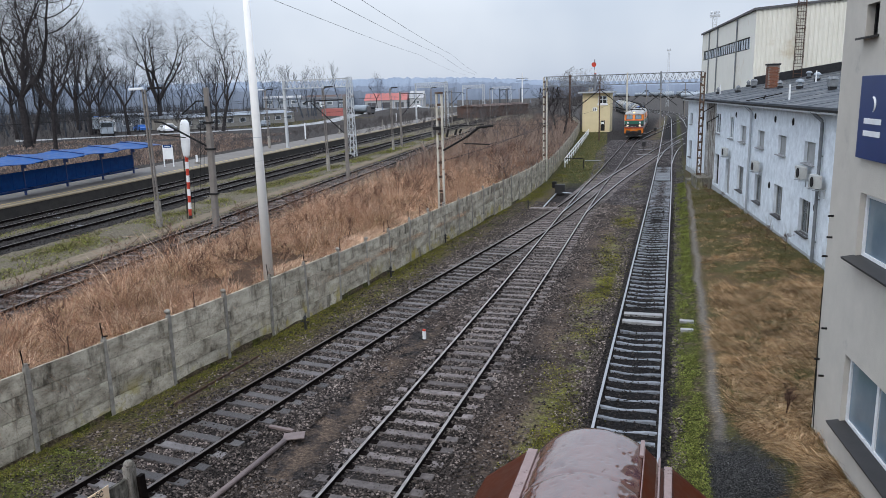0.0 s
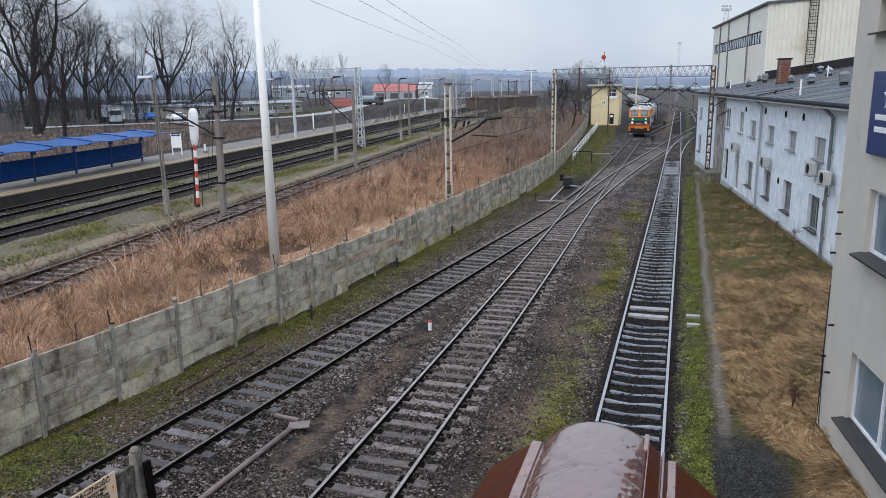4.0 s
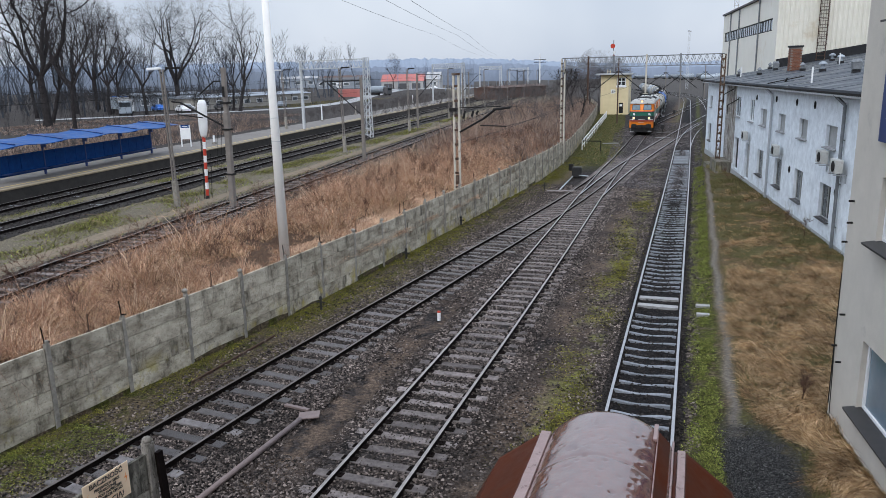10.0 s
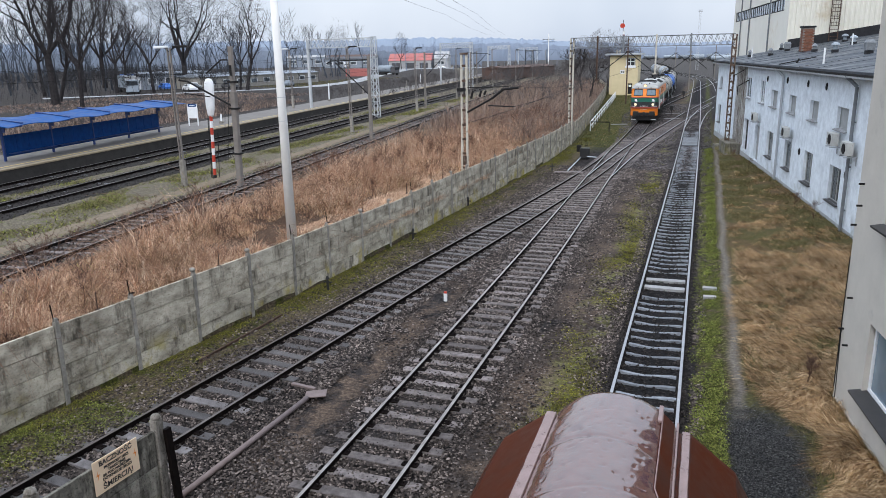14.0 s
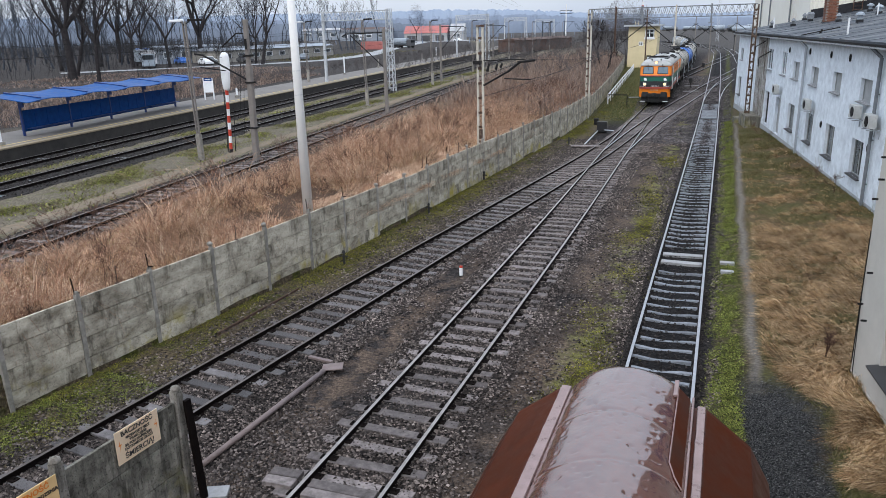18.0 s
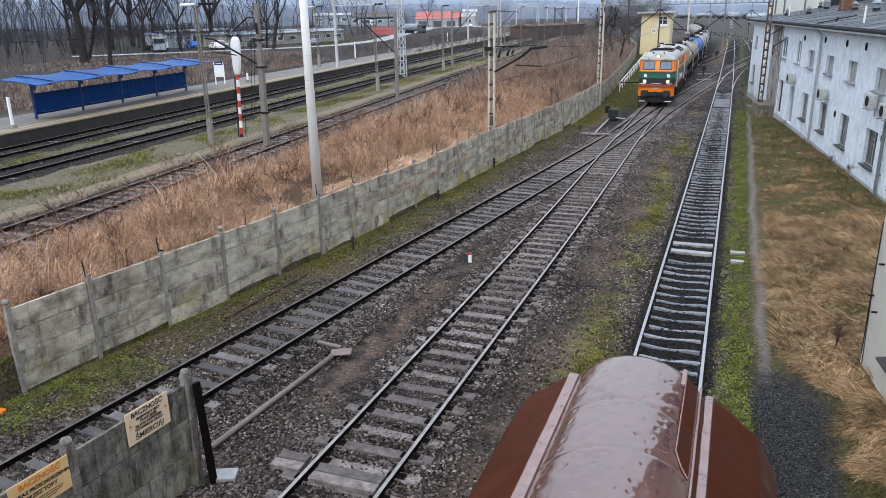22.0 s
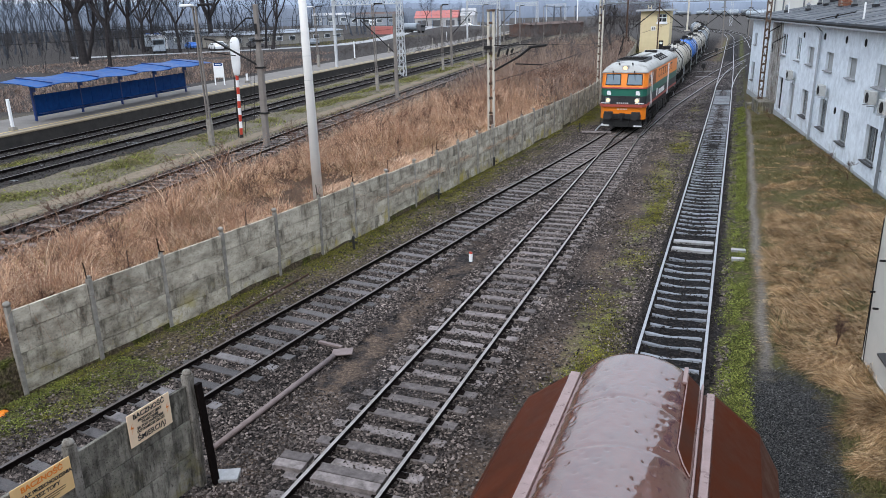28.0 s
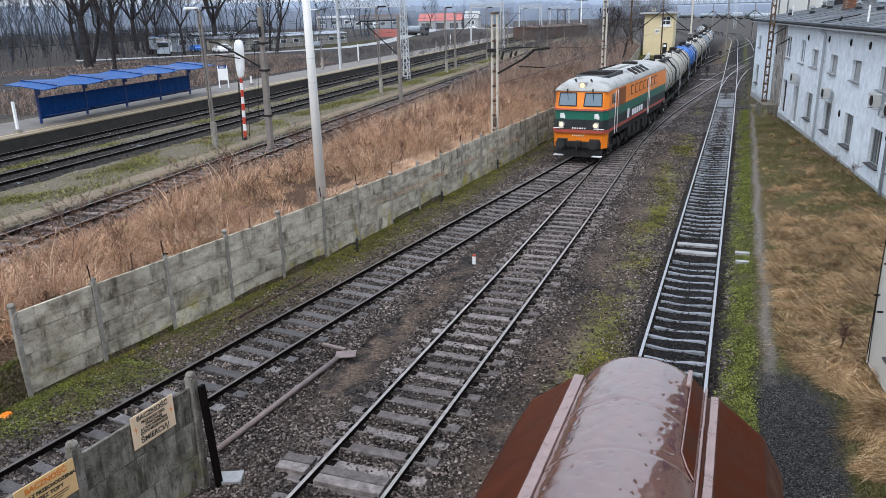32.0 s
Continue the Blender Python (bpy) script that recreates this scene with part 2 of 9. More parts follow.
M["navy"] = mat("navy", (0.010, 0.034, 0.14), (0.008, 0.027, 0.115), 0.4, scale=2)
M["platform_top"] = mat("platform_top", (0.176, 0.16, 0.144), (0.096, 0.084, 0.072), 0.7, scale=0.8, bump=0.3, bscale=30)
M["platform_edge"] = mat("platform_edge", (0.045, 0.0396, 0.0336), (0.018, 0.0162, 0.0144), 0.9, scale=1.5, bump=0.4)
M["kerb"] = mat("kerb", (0.30, 0.235, 0.15), (0.17, 0.135, 0.09), 0.8, scale=2, bump=0.3, bscale=30)
M["yellow_line"] = mat("yellow_line", (0.55, 0.40, 0.12), (0.40, 0.30, 0.14), 0.8, scale=3)
M["white_wall"] = stained_concrete("white_wall", (0.76, 0.815, 0.865), (0.57, 0.615, 0.66), (0.20, 0.20, 0.19), (0.30, 0.305, 0.27), 1.3, 0.63, 0.0, 0.12)
M["beige_wall"] = mat("beige_wall", (0.56, 0.52, 0.46), (0.46, 0.43, 0.38), 0.92, scale=1.2, bump=0.45, bscale=55, spot=(0.36, 0.34, 0.31), spot_scale=0.8, spot_at=0.60)
M["yellow_wall"] = mat("yellow_wall", (0.66, 0.56, 0.35), (0.56, 0.47, 0.29), 0.9, scale=1.0)
M["cream_metal"] = mat("cream_metal", (0.70, 0.68, 0.60), (0.62, 0.60, 0.52), 0.55, 0.1, scale=0.6, spot=(0.52, 0.45, 0.33), spot_scale=0.25, spot_at=0.62)
M["cream_panel"] = mat("cream_panel", (0.739, 0.722, 0.65), (0.672, 0.65, 0.582), 0.7, scale=0.5, spot=(0.56, 0.47, 0.347), spot_scale=0.18, spot_at=0.60)
M["tar_roof"] = mat("tar_roof", (0.075, 0.08625, 0.1013), (0.0225, 0.02625, 0.0315), 0.3, scale=0.6, mix=0.5, rough2=0.7, bump=0.3, bscale=12, spec=0.14)
M["dark_felt"] = mat("dark_felt", (0.030, 0.031, 0.034), (0.014, 0.014, 0.016), 0.6, spec=0.15, scale=3, bump=0.3, bscale=20)
M["brick"] = mat("brick", (0.22, 0.09, 0.052), (0.12, 0.05, 0.032), 0.9, scale=9, bump=0.4, vary=0.25)
M["mortar"] = mat("mortar", (0.22, 0.20, 0.18), None, 0.95)
M["zinc"] = mat("zinc", (0.50, 0.53, 0.56), (0.38, 0.40, 0.43), 0.45, 0.6, scale=4)
M["sill"] = mat("sill", (0.30, 0.31, 0.32), (0.2, 0.2, 0.2), 0.7)
M["dark_sill"] = mat("dark_sill", (0.035, 0.032, 0.032), (0.02, 0.02, 0.02), 0.5)
M["reveal"] = mat("reveal", (0.40, 0.42, 0.43), (0.30, 0.31, 0.32), 0.9, scale=3)
M["glass"] = mat("glass", (0.13, 0.15, 0.165), (0.09, 0.105, 0.12), 0.05, scale=1.0, spec=0.6)
M["glass"].node_tree.nodes["Principled BSDF"].inputs["Transmission Weight"].default_value = 0.8
M["glass_lit"] = mat("glass_lit", (0.16, 0.22, 0.27), (0.10, 0.15, 0.19), 0.08, scale=1.0, spec=0.8)
M["board"] = mat("board", (0.36, 0.37, 0.37), (0.25, 0.26, 0.26), 0.8, scale=2)
M["sign_cream"] = mat("sign_cream", (0.84, 0.57, 0.28), (0.74, 0.49, 0.23), 0.5, scale=3)
M["sign_pale"] = mat("sign_pale", (0.86, 0.66, 0.47), (0.76, 0.58, 0.40), 0.5, scale=3)
M["orange"] = mat("orange", (0.86, 0.245, 0.018), (0.72, 0.19, 0.014), 0.38, scale=1.2, spot=(0.5, 0.15, 0.03), spot_scale=0.7, spot_at=0.66)
M["loco_green"] = mat("loco_green", (0.010, 0.125, 0.085), (0.008, 0.095, 0.065), 0.4, scale=1.5)
M["loco_black"] = mat("loco_black", (0.020, 0.024, 0.026), (0.014, 0.016, 0.018), 0.5, scale=2)
M["loco_grey"] = mat("loco_grey", (0.40, 0.40, 0.385), (0.27, 0.27, 0.255), 0.5, scale=1.0, spot=(0.15, 0.145, 0.13), spot_scale=0.8, spot_at=0.56)
M["orange_dark"] = mat("orange_dark", (0.30, 0.085, 0.015), (0.16, 0.05, 0.012), 0.5, scale=3)
M["old_white"] = mat("old_white", (0.50, 0.51, 0.50), (0.34, 0.345, 0.33), 0.7, scale=3, spot=(0.2, 0.19, 0.16), spot_scale=2.5, spot_at=0.58)
M["old_zinc"] = mat("old_zinc", (0.22, 0.235, 0.25), (0.12, 0.13, 0.14), 0.55, 0.3, scale=4)
M["loco_red"] = mat("loco_red", (0.38, 0.07, 0.045), (0.26, 0.05, 0.035), 0.5, scale=3)
M["underframe"] = mat("underframe", (0.0225, 0.0203, 0.0189), (0.0113, 0.0103, 0.0099), 0.8, scale=3)
M["tank_grey"] = mat("tank_grey", (0.40, 0.385, 0.34), (0.28, 0.265, 0.23), 0.5, 0.1, scale=0.9, spot=(0.17, 0.15, 0.12), spot_scale=0.7, spot_at=0.6)
M["tank_blue"] = mat("tank_blue", (0.035, 0.16, 0.52), (0.025, 0.11, 0.40), 0.4, scale=1.0, spot=(0.02, 0.05, 0.14), spot_scale=0.8, spot_at=0.64)
M["tank_white"] = mat("tank_white", (0.259, 0.295, 0.331), (0.158, 0.184, 0.209), 0.45, scale=0.8, vary=0.5)
M["headlight"] = glow("headlight", (1.0, 0.62, 0.26), 1.9)
M["toplight"] = glow("toplight", (1.0, 0.58, 0.22), 1.9)
M["bark"] = mat("bark", (0.05, 0.045, 0.045), (0.0225, 0.02, 0.0213), 0.95, spec=0.05, scale=2.0)
# distant bark: blue-grey because aerial haze is mixed into its colour
M["bark_haze"] = mat("bark_haze", (0.0756, 0.085, 0.102), (0.0432, 0.049, 0.059), 0.95, spec=0.05, scale=0.5)
M["bark_scrub"] = mat("bark_scrub", (0.060, 0.058, 0.060), (0.028, 0.027, 0.029), 0.95, spec=0.05, scale=0.5)
M["bark_brown"] = mat("bark_brown", (0.13, 0.075, 0.055), (0.065, 0.04, 0.032), 0.95, spec=0.05, scale=2.0)
M["bark_grey"] = mat("bark_grey", (0.124, 0.111, 0.107), (0.0585, 0.0533, 0.0546), 0.95, spec=0.05, scale=0.8)
# the near-black tones stand in for shaded gaps between stones
M["stone"] = island_tones("stone", [(0.00494, 0.00407, 0.00372), (0.0676, 0.0554, 0.05), (0.00659, 0.00538, 0.00494), (0.185, 0.154, 0.14), (0.0371, 0.0284, 0.0244), (0.00494, 0.00407, 0.00372), (0.272, 0.226, 0.203), (0.0132, 0.0106, 0.00967), (0.111, 0.0909, 0.0811), (0.00577, 0.00461, 0.00406)], 0.6, 0.40, 0.6)
M["chippings"] = island_tones("chippings", [(0.012, 0.012, 0.013), (0.05, 0.05, 0.052), (0.02, 0.02, 0.021), (0.17, 0.17, 0.168), (0.03, 0.03, 0.031), (0.01, 0.01, 0.011)], 0.7, 0.4, 1.2)
# oil-dark stones, their tones lowered further for shade around the train
M["stone_oily_shaded"] = island_tones("stone_oily_shaded", [(0.006, 0.005, 0.005), (0.05, 0.043, 0.043), (0.010, 0.009, 0.009), (0.12, 0.105, 0.104), (0.025, 0.021, 0.021), (0.19, 0.17, 0.17), (0.008, 0.007, 0.007)], 0.6, 0.4, 0.3)
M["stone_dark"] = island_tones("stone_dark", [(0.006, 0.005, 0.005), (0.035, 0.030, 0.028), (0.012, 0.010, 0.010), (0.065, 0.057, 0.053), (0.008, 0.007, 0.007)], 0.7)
M["brush"] = island_tones("brush", [(0.374, 0.187, 0.11), (0.682, 0.429, 0.275), (0.121, 0.0605, 0.0385), (0.814, 0.572, 0.396), (0.462, 0.248, 0.154), (0.88, 0.682, 0.495), (0.077, 0.0396, 0.0253)], patch=0.45, patch_scale=0.55)
M["canes"] = island_tones("canes", [(0.20, 0.095, 0.06), (0.36, 0.20, 0.13), (0.10, 0.05, 0.035), (0.52, 0.34, 0.23), (0.16, 0.08, 0.055)], patch=0.35, patch_scale=0.5)
M["brush_dark"] = island_tones("brush_dark", [(0.1625, 0.1106, 0.09048), (0.2856, 0.205, 0.1646), (0.06845, 0.05002, 0.04426), (0.3758, 0.2837, 0.2261), (0.1171, 0.08832, 0.08256)])
M["straw"] = island_tones("straw", [(0.594, 0.392, 0.203), (0.203, 0.111, 0.0513), (0.891, 0.661, 0.405), (0.0675, 0.0365, 0.0175), (0.351, 0.209, 0.101), (0.0338, 0.0203, 0.0108), (0.135, 0.081, 0.0405)], patch=0.5, patch_scale=0.9)
M["pale_straw"] = island_tones("pale_straw", [(0.62, 0.41, 0.27), (0.76, 0.56, 0.40), (0.30, 0.17, 0.10), (0.50, 0.31, 0.20), (0.14, 0.08, 0.05)], patch=0.3, patch_scale=0.9)
M["grass"] = island_tones("grass", [(0.10, 0.13, 0.016), (0.27, 0.31, 0.04), (0.025, 0.032, 0.008), (0.44, 0.47, 0.09), (0.085, 0.085, 0.022), (0.014, 0.018, 0.006)])
M["weeds"] = island_tones("weeds", [(0.13, 0.10, 0.05), (0.065, 0.075, 0.018), (0.26, 0.21, 0.12), (0.10, 0.105, 0.03), (0.02, 0.017, 0.009), (0.17, 0.165, 0.06)])
M["leaf"] = island_tones("leaf", [(0.0806, 0.102, 0.0229), (0.176, 0.204, 0.046), (0.0229, 0.0313, 0.00878), (0.263, 0.277, 0.0729), (0.12, 0.123, 0.0387), (0.0404, 0.051, 0.0137)], patch=0.4, patch_scale=1.6)
M["moss"] = island_tones("moss", [(0.156, 0.162, 0.0216), (0.066, 0.0696, 0.012), (0.288, 0.264, 0.042), (0.024, 0.024, 0.0072), (0.12, 0.102, 0.0264)], patch=0.5, patch_scale=1.4)
M["wagon_brown"] = mat("wagon_brown", (0.076, 0.0144, 0.00202), (0.0357, 0.00726, 0.002), 0.30, spec=0.10, scale=2.5, rough2=0.55, bump=0.12, bscale=7, spot=(0.115, 0.0388, 0.0198), spot_scale=1.0, spot_at=0.64)
M["wagon_roof"] = mat("wagon_roof", (0.10, 0.024, 0.013), (0.055, 0.014, 0.008), 0.16, scale=3.0, rough2=0.24, bump=0.25, bscale=16, spec=0.7)
M["wagon_bar"] = mat("wagon_bar", (0.303, 0.213, 0.203), (0.167, 0.108, 0.0981), 0.25, spec=0.5, scale=7, bump=0.15, bscale=30, rough2=0.45)
for k in ("wagon_roof", "wagon_brown"):
    M[k].node_tree.nodes["Principled BSDF"].inputs["Coat Weight"].default_value = 1.0 if k == "wagon_roof" else 0.0
    M[k].node_tree.nodes["Principled BSDF"].inputs["Coat IOR"].default_value = 1.72
    M[k].node_tree.nodes["Principled BSDF"].inputs["Coat Roughness"].default_value = 0.08
M["pipe"] = mat("pipe", (0.20, 0.155, 0.145), (0.12, 0.09, 0.085), 0.6, scale=4, bump=0.3)
M["house_red"] = mat("house_red", (0.46, 0.16, 0.145), (0.36, 0.125, 0.11), 0.8)
M["shed_grey"] = mat("shed_grey", (0.30, 0.33, 0.37), (0.21, 0.235, 0.265), 0.9, scale=0.4)
M["house_wall"] = mat("house_wall", (0.42, 0.42, 0.42), (0.34, 0.34, 0.34), 0.9, scale=0.5)
M["house_dark"] = mat("house_dark", (0.10, 0.10, 0.105), (0.07, 0.07, 0.075), 0.8)
M["shed_brown"] = mat("shed_brown", (0.12, 0.075, 0.06), (0.08, 0.052, 0.044), 0.9, scale=0.8)


# distance haze is put into the bluish base colours of these woods
def hazed_wood(name, col, col2):
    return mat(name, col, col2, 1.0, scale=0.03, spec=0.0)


M["workshop_wall"] = mat("workshop_wall", (0.33, 0.31, 0.275), (0.22, 0.205, 0.18), 0.9, scale=0.5)
M["pale_road"] = mat("pale_road", (0.34, 0.345, 0.35), (0.24, 0.24, 0.24), 0.8, scale=0.3, bump=0.2, bscale=8)
M["wood_near_haze"] = hazed_wood("wood_near_haze", (0.18, 0.206, 0.252), (0.132, 0.154, 0.192))
M["wood_mid_haze"] = hazed_wood("wood_mid_haze", (0.238, 0.28, 0.35), (0.182, 0.217, 0.28))
M["wood_far_haze"] = hazed_wood("wood_far_haze", (0.31, 0.368, 0.46), (0.265, 0.322, 0.414))


def ground_material():
    m = bpy.data.materials.new("yard_ground")
    m.use_nodes = True
    n, l = m.node_tree.nodes, m.node_tree.links
    b = n["Principled BSDF"]
    tc = n.new("ShaderNodeTexCoord")
    sep = n.new("ShaderNodeSeparateXYZ")
    l.new(tc.outputs["Object"], sep.inputs[0])
    uv = n.new("ShaderNodeSeparateXYZ")
    l.new(tc.outputs["UV"], uv.inputs[0])

    def tex(scale, detail=5.0, rough=0.65):
        t = n.new("ShaderNodeTexNoise")
        t.inputs["Scale"].default_value, t.inputs["Detail"].default_value, t.inputs["Roughness"].default_value = scale, detail, rough
        l.new(tc.outputs["Object"], t.inputs["Vector"])
        return t.outputs["Fac"]

    def calc(op, a, c, clamp=False):
        k = n.new("ShaderNodeMath")
        k.operation, k.use_clamp = op, clamp
        for i, v in enumerate((a, c)):
            if isinstance(v, (int, float)):
                k.inputs[i].default_value = v
            else:
                l.new(v, k.inputs[i])
        return k.outputs[0]

    def step(v, lo, hi):
        k = n.new("ShaderNodeMapRange")
        k.inputs["From Min"].default_value, k.inputs["From Max"].default_value = lo, hi
        l.new(v, k.inputs["Value"])
        return k.outputs[0]

    def band(v, a, c, soft):
        return calc("MULTIPLY", step(v, a - soft, a + soft), step(v, c + soft, c - soft))

    def blend(fac, under, over):
        k = n.new("ShaderNodeMixRGB")
        l.new(fac, k.inputs[0])
        for i, v in ((1, under), (2, over)):
            if isinstance(v, tuple):
                k.inputs[i].default_value = (*v, 1)
            else:
                l.new(v, k.inputs[i])
        return k.outputs[0]

    def tones(fac, *cols):
        r = n.new("ShaderNodeValToRGB")
        el = r.color_ramp.elements
        while len(el) < len(cols):
            el.new(0.5)
        for i, c in enumerate(cols):
            el[i].position, el[i].color = 0.25 + 0.5 * i / (len(cols) - 1), (*c, 1)
        l.new(fac, r.inputs["Fac"])
        return r.outputs[0]

    big, mid, fine = tex(0.35), tex(1.6), tex(14.0)
    X = calc("ADD", sep.outputs[0], calc("MULTIPLY", calc("SUBTRACT", mid, 0.5), 1.1))
    U = calc("ADD", uv.outputs[0], calc("MULTIPLY", calc("SUBTRACT", mid, 0.5), 1.6))
    Y = calc("ADD", sep.outputs[1], calc("MULTIPLY", calc("SUBTRACT", mid, 0.5), 4.0))
    cell = n.new("ShaderNodeTexVoronoi")
    cell.inputs["Scale"].default_value = 17.0
    l.new(tc.outputs["Object"], cell.inputs["Vector"])
    bw = n.new("ShaderNodeRGBToBW")
    l.new(cell.outputs["Color"], bw.inputs[0])
    # base kept almost black to paint the shade between loose stones
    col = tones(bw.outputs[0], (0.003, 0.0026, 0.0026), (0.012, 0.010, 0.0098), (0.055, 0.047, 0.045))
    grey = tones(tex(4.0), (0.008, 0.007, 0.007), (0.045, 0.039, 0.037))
    col = blend(step(tex(2.3), 0.50, 0.62), col, grey)
    # brown dirt between the tracks
    dirt = tones(fine, (0.020, 0.014, 0.011), (0.085, 0.061, 0.046), (0.24, 0.18, 0.137))
    col = blend(calc("MULTIPLY", band(X, -4.1, -2.3, 0.5), step(big, 0.36, 0.56)), col, dirt)
    col = blend(calc("MULTIPLY", calc("MULTIPLY", band(X, -8.3, -7.2, 0.35), step(Y, 30, 22)), step(mid, 0.40, 0.55)), col, dirt)
    moss = tones(fine, (0.010, 0.010, 0.004), (0.045, 0.048, 0.011), (0.13, 0.135, 0.03))
    col = blend(calc("MULTIPLY", band(X, -3.0, -2.1, 0.4), step(mid, 0.47, 0.60)), col, tones(fine, (0.06, 0.056, 0.022), (0.15, 0.145, 0.05), (0.24, 0.235, 0.09)))
    # mossy bank along the wall
    bank = tones(fine, (0.012, 0.009, 0.006), (0.075, 0.058, 0.036), (0.22, 0.175, 0.11))
    col = blend(band(U, -0.4, 1.9, 0.4), col, bank)
    col = blend(calc("MULTIPLY", band(U, -0.4, 1.4, 0.3), step(mid, 0.49, 0.58)), col, moss)
    col = blend(calc("MULTIPLY", calc("MULTIPLY", band(U, 0.0, 4.8, 0.4), band(Y, 64, 152, 4.0)), step(mid, 0.28, 0.42)), col, moss)
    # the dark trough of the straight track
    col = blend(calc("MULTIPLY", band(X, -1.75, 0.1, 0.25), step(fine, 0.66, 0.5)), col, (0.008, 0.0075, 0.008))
    # weeds, path and lawn to the side of the straight track
    near = step(Y, 92, 80)
    side = calc("MULTIPLY", step(X, 0.15, 0.45), near)
    col = blend(side, col, bank)
    col = blend(calc("MULTIPLY", band(X, 0.35, 1.05, 0.15), step(mid, 0.36, 0.5)), col, moss)
    lawn = tones(fine, (0.014, 0.009, 0.005), (0.095, 0.061, 0.032), (0.30, 0.205, 0.115))
    green = tones(fine, (0.022, 0.021, 0.008), (0.12, 0.108, 0.040))
    lawn = blend(step(big, 0.42, 0.56), lawn, green)
    col = blend(calc("MULTIPLY", step(X, 1.25, 1.45), near), col, lawn)
    path = tones(fine, (0.085, 0.075, 0.064), (0.22, 0.195, 0.17))
    P = calc("ADD", sep.outputs[0], calc("MULTIPLY", calc("SUBTRACT", tex(0.25, 2.0), 0.5), 0.7))
    col = blend(calc("MULTIPLY", band(P, 1.12, 1.30, 0.11), step(sep.outputs[1], 66, 60)), col, path)
    small = n.new("ShaderNodeTexVoronoi")
    small.inputs["Scale"].default_value = 62.0
    l.new(tc.outputs["Object"], small.inputs["Vector"])
    sbw = n.new("ShaderNodeRGBToBW")
    l.new(small.outputs["Color"], sbw.inputs[0])
    grit = tones(sbw.outputs[0], (0.004, 0.004, 0.0043), (0.012, 0.012, 0.0125), (0.085, 0.083, 0.08))
    col = blend(calc("MULTIPLY", band(X, 0.75, 2.45, 0.3), step(Y, 17.4, 15.4)), col, grit)
    # behind the wall: brown earth, grey gravel and thin grass
    earth = tones(fine, (0.014, 0.008, 0.005), (0.07, 0.042, 0.027), (0.18, 0.12, 0.08))
    col = blend(step(U, -0.1, -0.3), col, earth)
    yard = tones(fine, (0.020, 0.018, 0.012), (0.12, 0.102, 0.074), (0.32, 0.275, 0.205))
    yard = blend(step(mid, 0.56, 0.66), yard, tones(fine, (0.04, 0.045, 0.014), (0.14, 0.145, 0.05)))
    col = blend(step(U, -8.6, -9.4), col, yard)
    field = tones(tex(3.0), (0.014, 0.013, 0.013), (0.045, 0.040, 0.038), (0.07, 0.056, 0.044))
    col = blend(step(uv.outputs[0], -34, -38), col, field)
    col = blend(calc("MULTIPLY", step(sep.outputs[1], 190, 240), step(uv.outputs[0], -34, -30)), col, tones(fine, (0.035, 0.032, 0.031), (0.085, 0.078, 0.072)))
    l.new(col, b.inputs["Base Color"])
    b.inputs["Roughness"].default_value = 0.9
    b.inputs["Specular IOR Level"].default_value = 0.12
    bp = n.new("ShaderNodeBump")
    bp.inputs["Strength"].default_value, bp.inputs["Distance"].default_value = 0.9, 0.05
    h = calc("ADD", calc("MULTIPLY", cell.outputs["Distance"], -0.8), calc("MULTIPLY", fine, 0.5))
    l.new(h, bp.inputs["Height"])
    l.new(bp.outputs[0], b.inputs["Normal"])
    return m


M["bed"] = mat("bed", (0.06, 0.054, 0.05), (0.006, 0.0055, 0.005), 0.9, scale=16, mix=0.4, bump=0.9, bscale=24, spot=(0.16, 0.14, 0.12), spot_scale=3.0, spot_at=0.6, spec=0.1)
M["tan_bed"] = mat("tan_bed", (0.13, 0.108, 0.085), (0.02, 0.016, 0.013), 0.95, scale=12, mix=0.4, bump=0.9, bscale=24, spot=(0.22, 0.185, 0.145), spot_scale=1.5, spot_at=0.52, spec=0.08)
M["pale_dirt"] = mat("pale_dirt", (0.24, 0.195, 0.143), (0.128, 0.101, 0.075), 0.95, scale=6, bump=0.5, bscale=40, spot=(0.075, 0.0638, 0.0375), spot_scale=0.8, spot_at=0.58, spec=0.08)
M["ground"] = ground_material()

# ---- small builders ----
def part(name, bm, material, parent=None, label="", smooth=False):
    """Links a bmesh as one mesh object, under its thing or part."""
    me = bpy.data.meshes.new(name)
    if smooth:
        for f in bm.faces:
            f.smooth = True
    bm.to_mesh(me)
    bm.free()
    for k in material if isinstance(material, (list, tuple)) else [material]:
        me.materials.append(k)
    ob = new(name, me)
    ob.parent = parent
    if label:
        ob["label"] = label
    return ob


def shared(name, me, parent, m, label=""):
    """One more object on a mesh that is already there."""
    ob = new(name, me)
    ob.parent = parent
    ob.matrix_basis = m
    if label:
        ob["label"] = label
    return ob


def thing(name, m=None, label="", category="", group="", kind=""):
    ob = new(name)
    if m is not None:
        ob.matrix_basis = m
    return tagged(ob, label, category, group, kind)


def box(bm, x, y, z, sx, sy, sz, rz=0.0, m=None, bevel=0.0):
    """A box by its centre and full sizes; m moves it further."""
    r = bmesh.ops.create_cube(bm, size=1.0)
    t = Matrix.Translation((x, y, z)) @ Matrix.Rotation(radians(rz), 4, "Z") @ Matrix.Diagonal((sx, sy, sz, 1))
    bmesh.ops.transform(bm, matrix=(m @ t) if m else t, verts=r["verts"])
    if bevel:
        edges = list({e for v in r["verts"] for e in v.link_edges})
        bmesh.ops.bevel(bm, geom=edges, offset=bevel, segments=2, affect="EDGES", profile=0.6)
    return r["verts"]


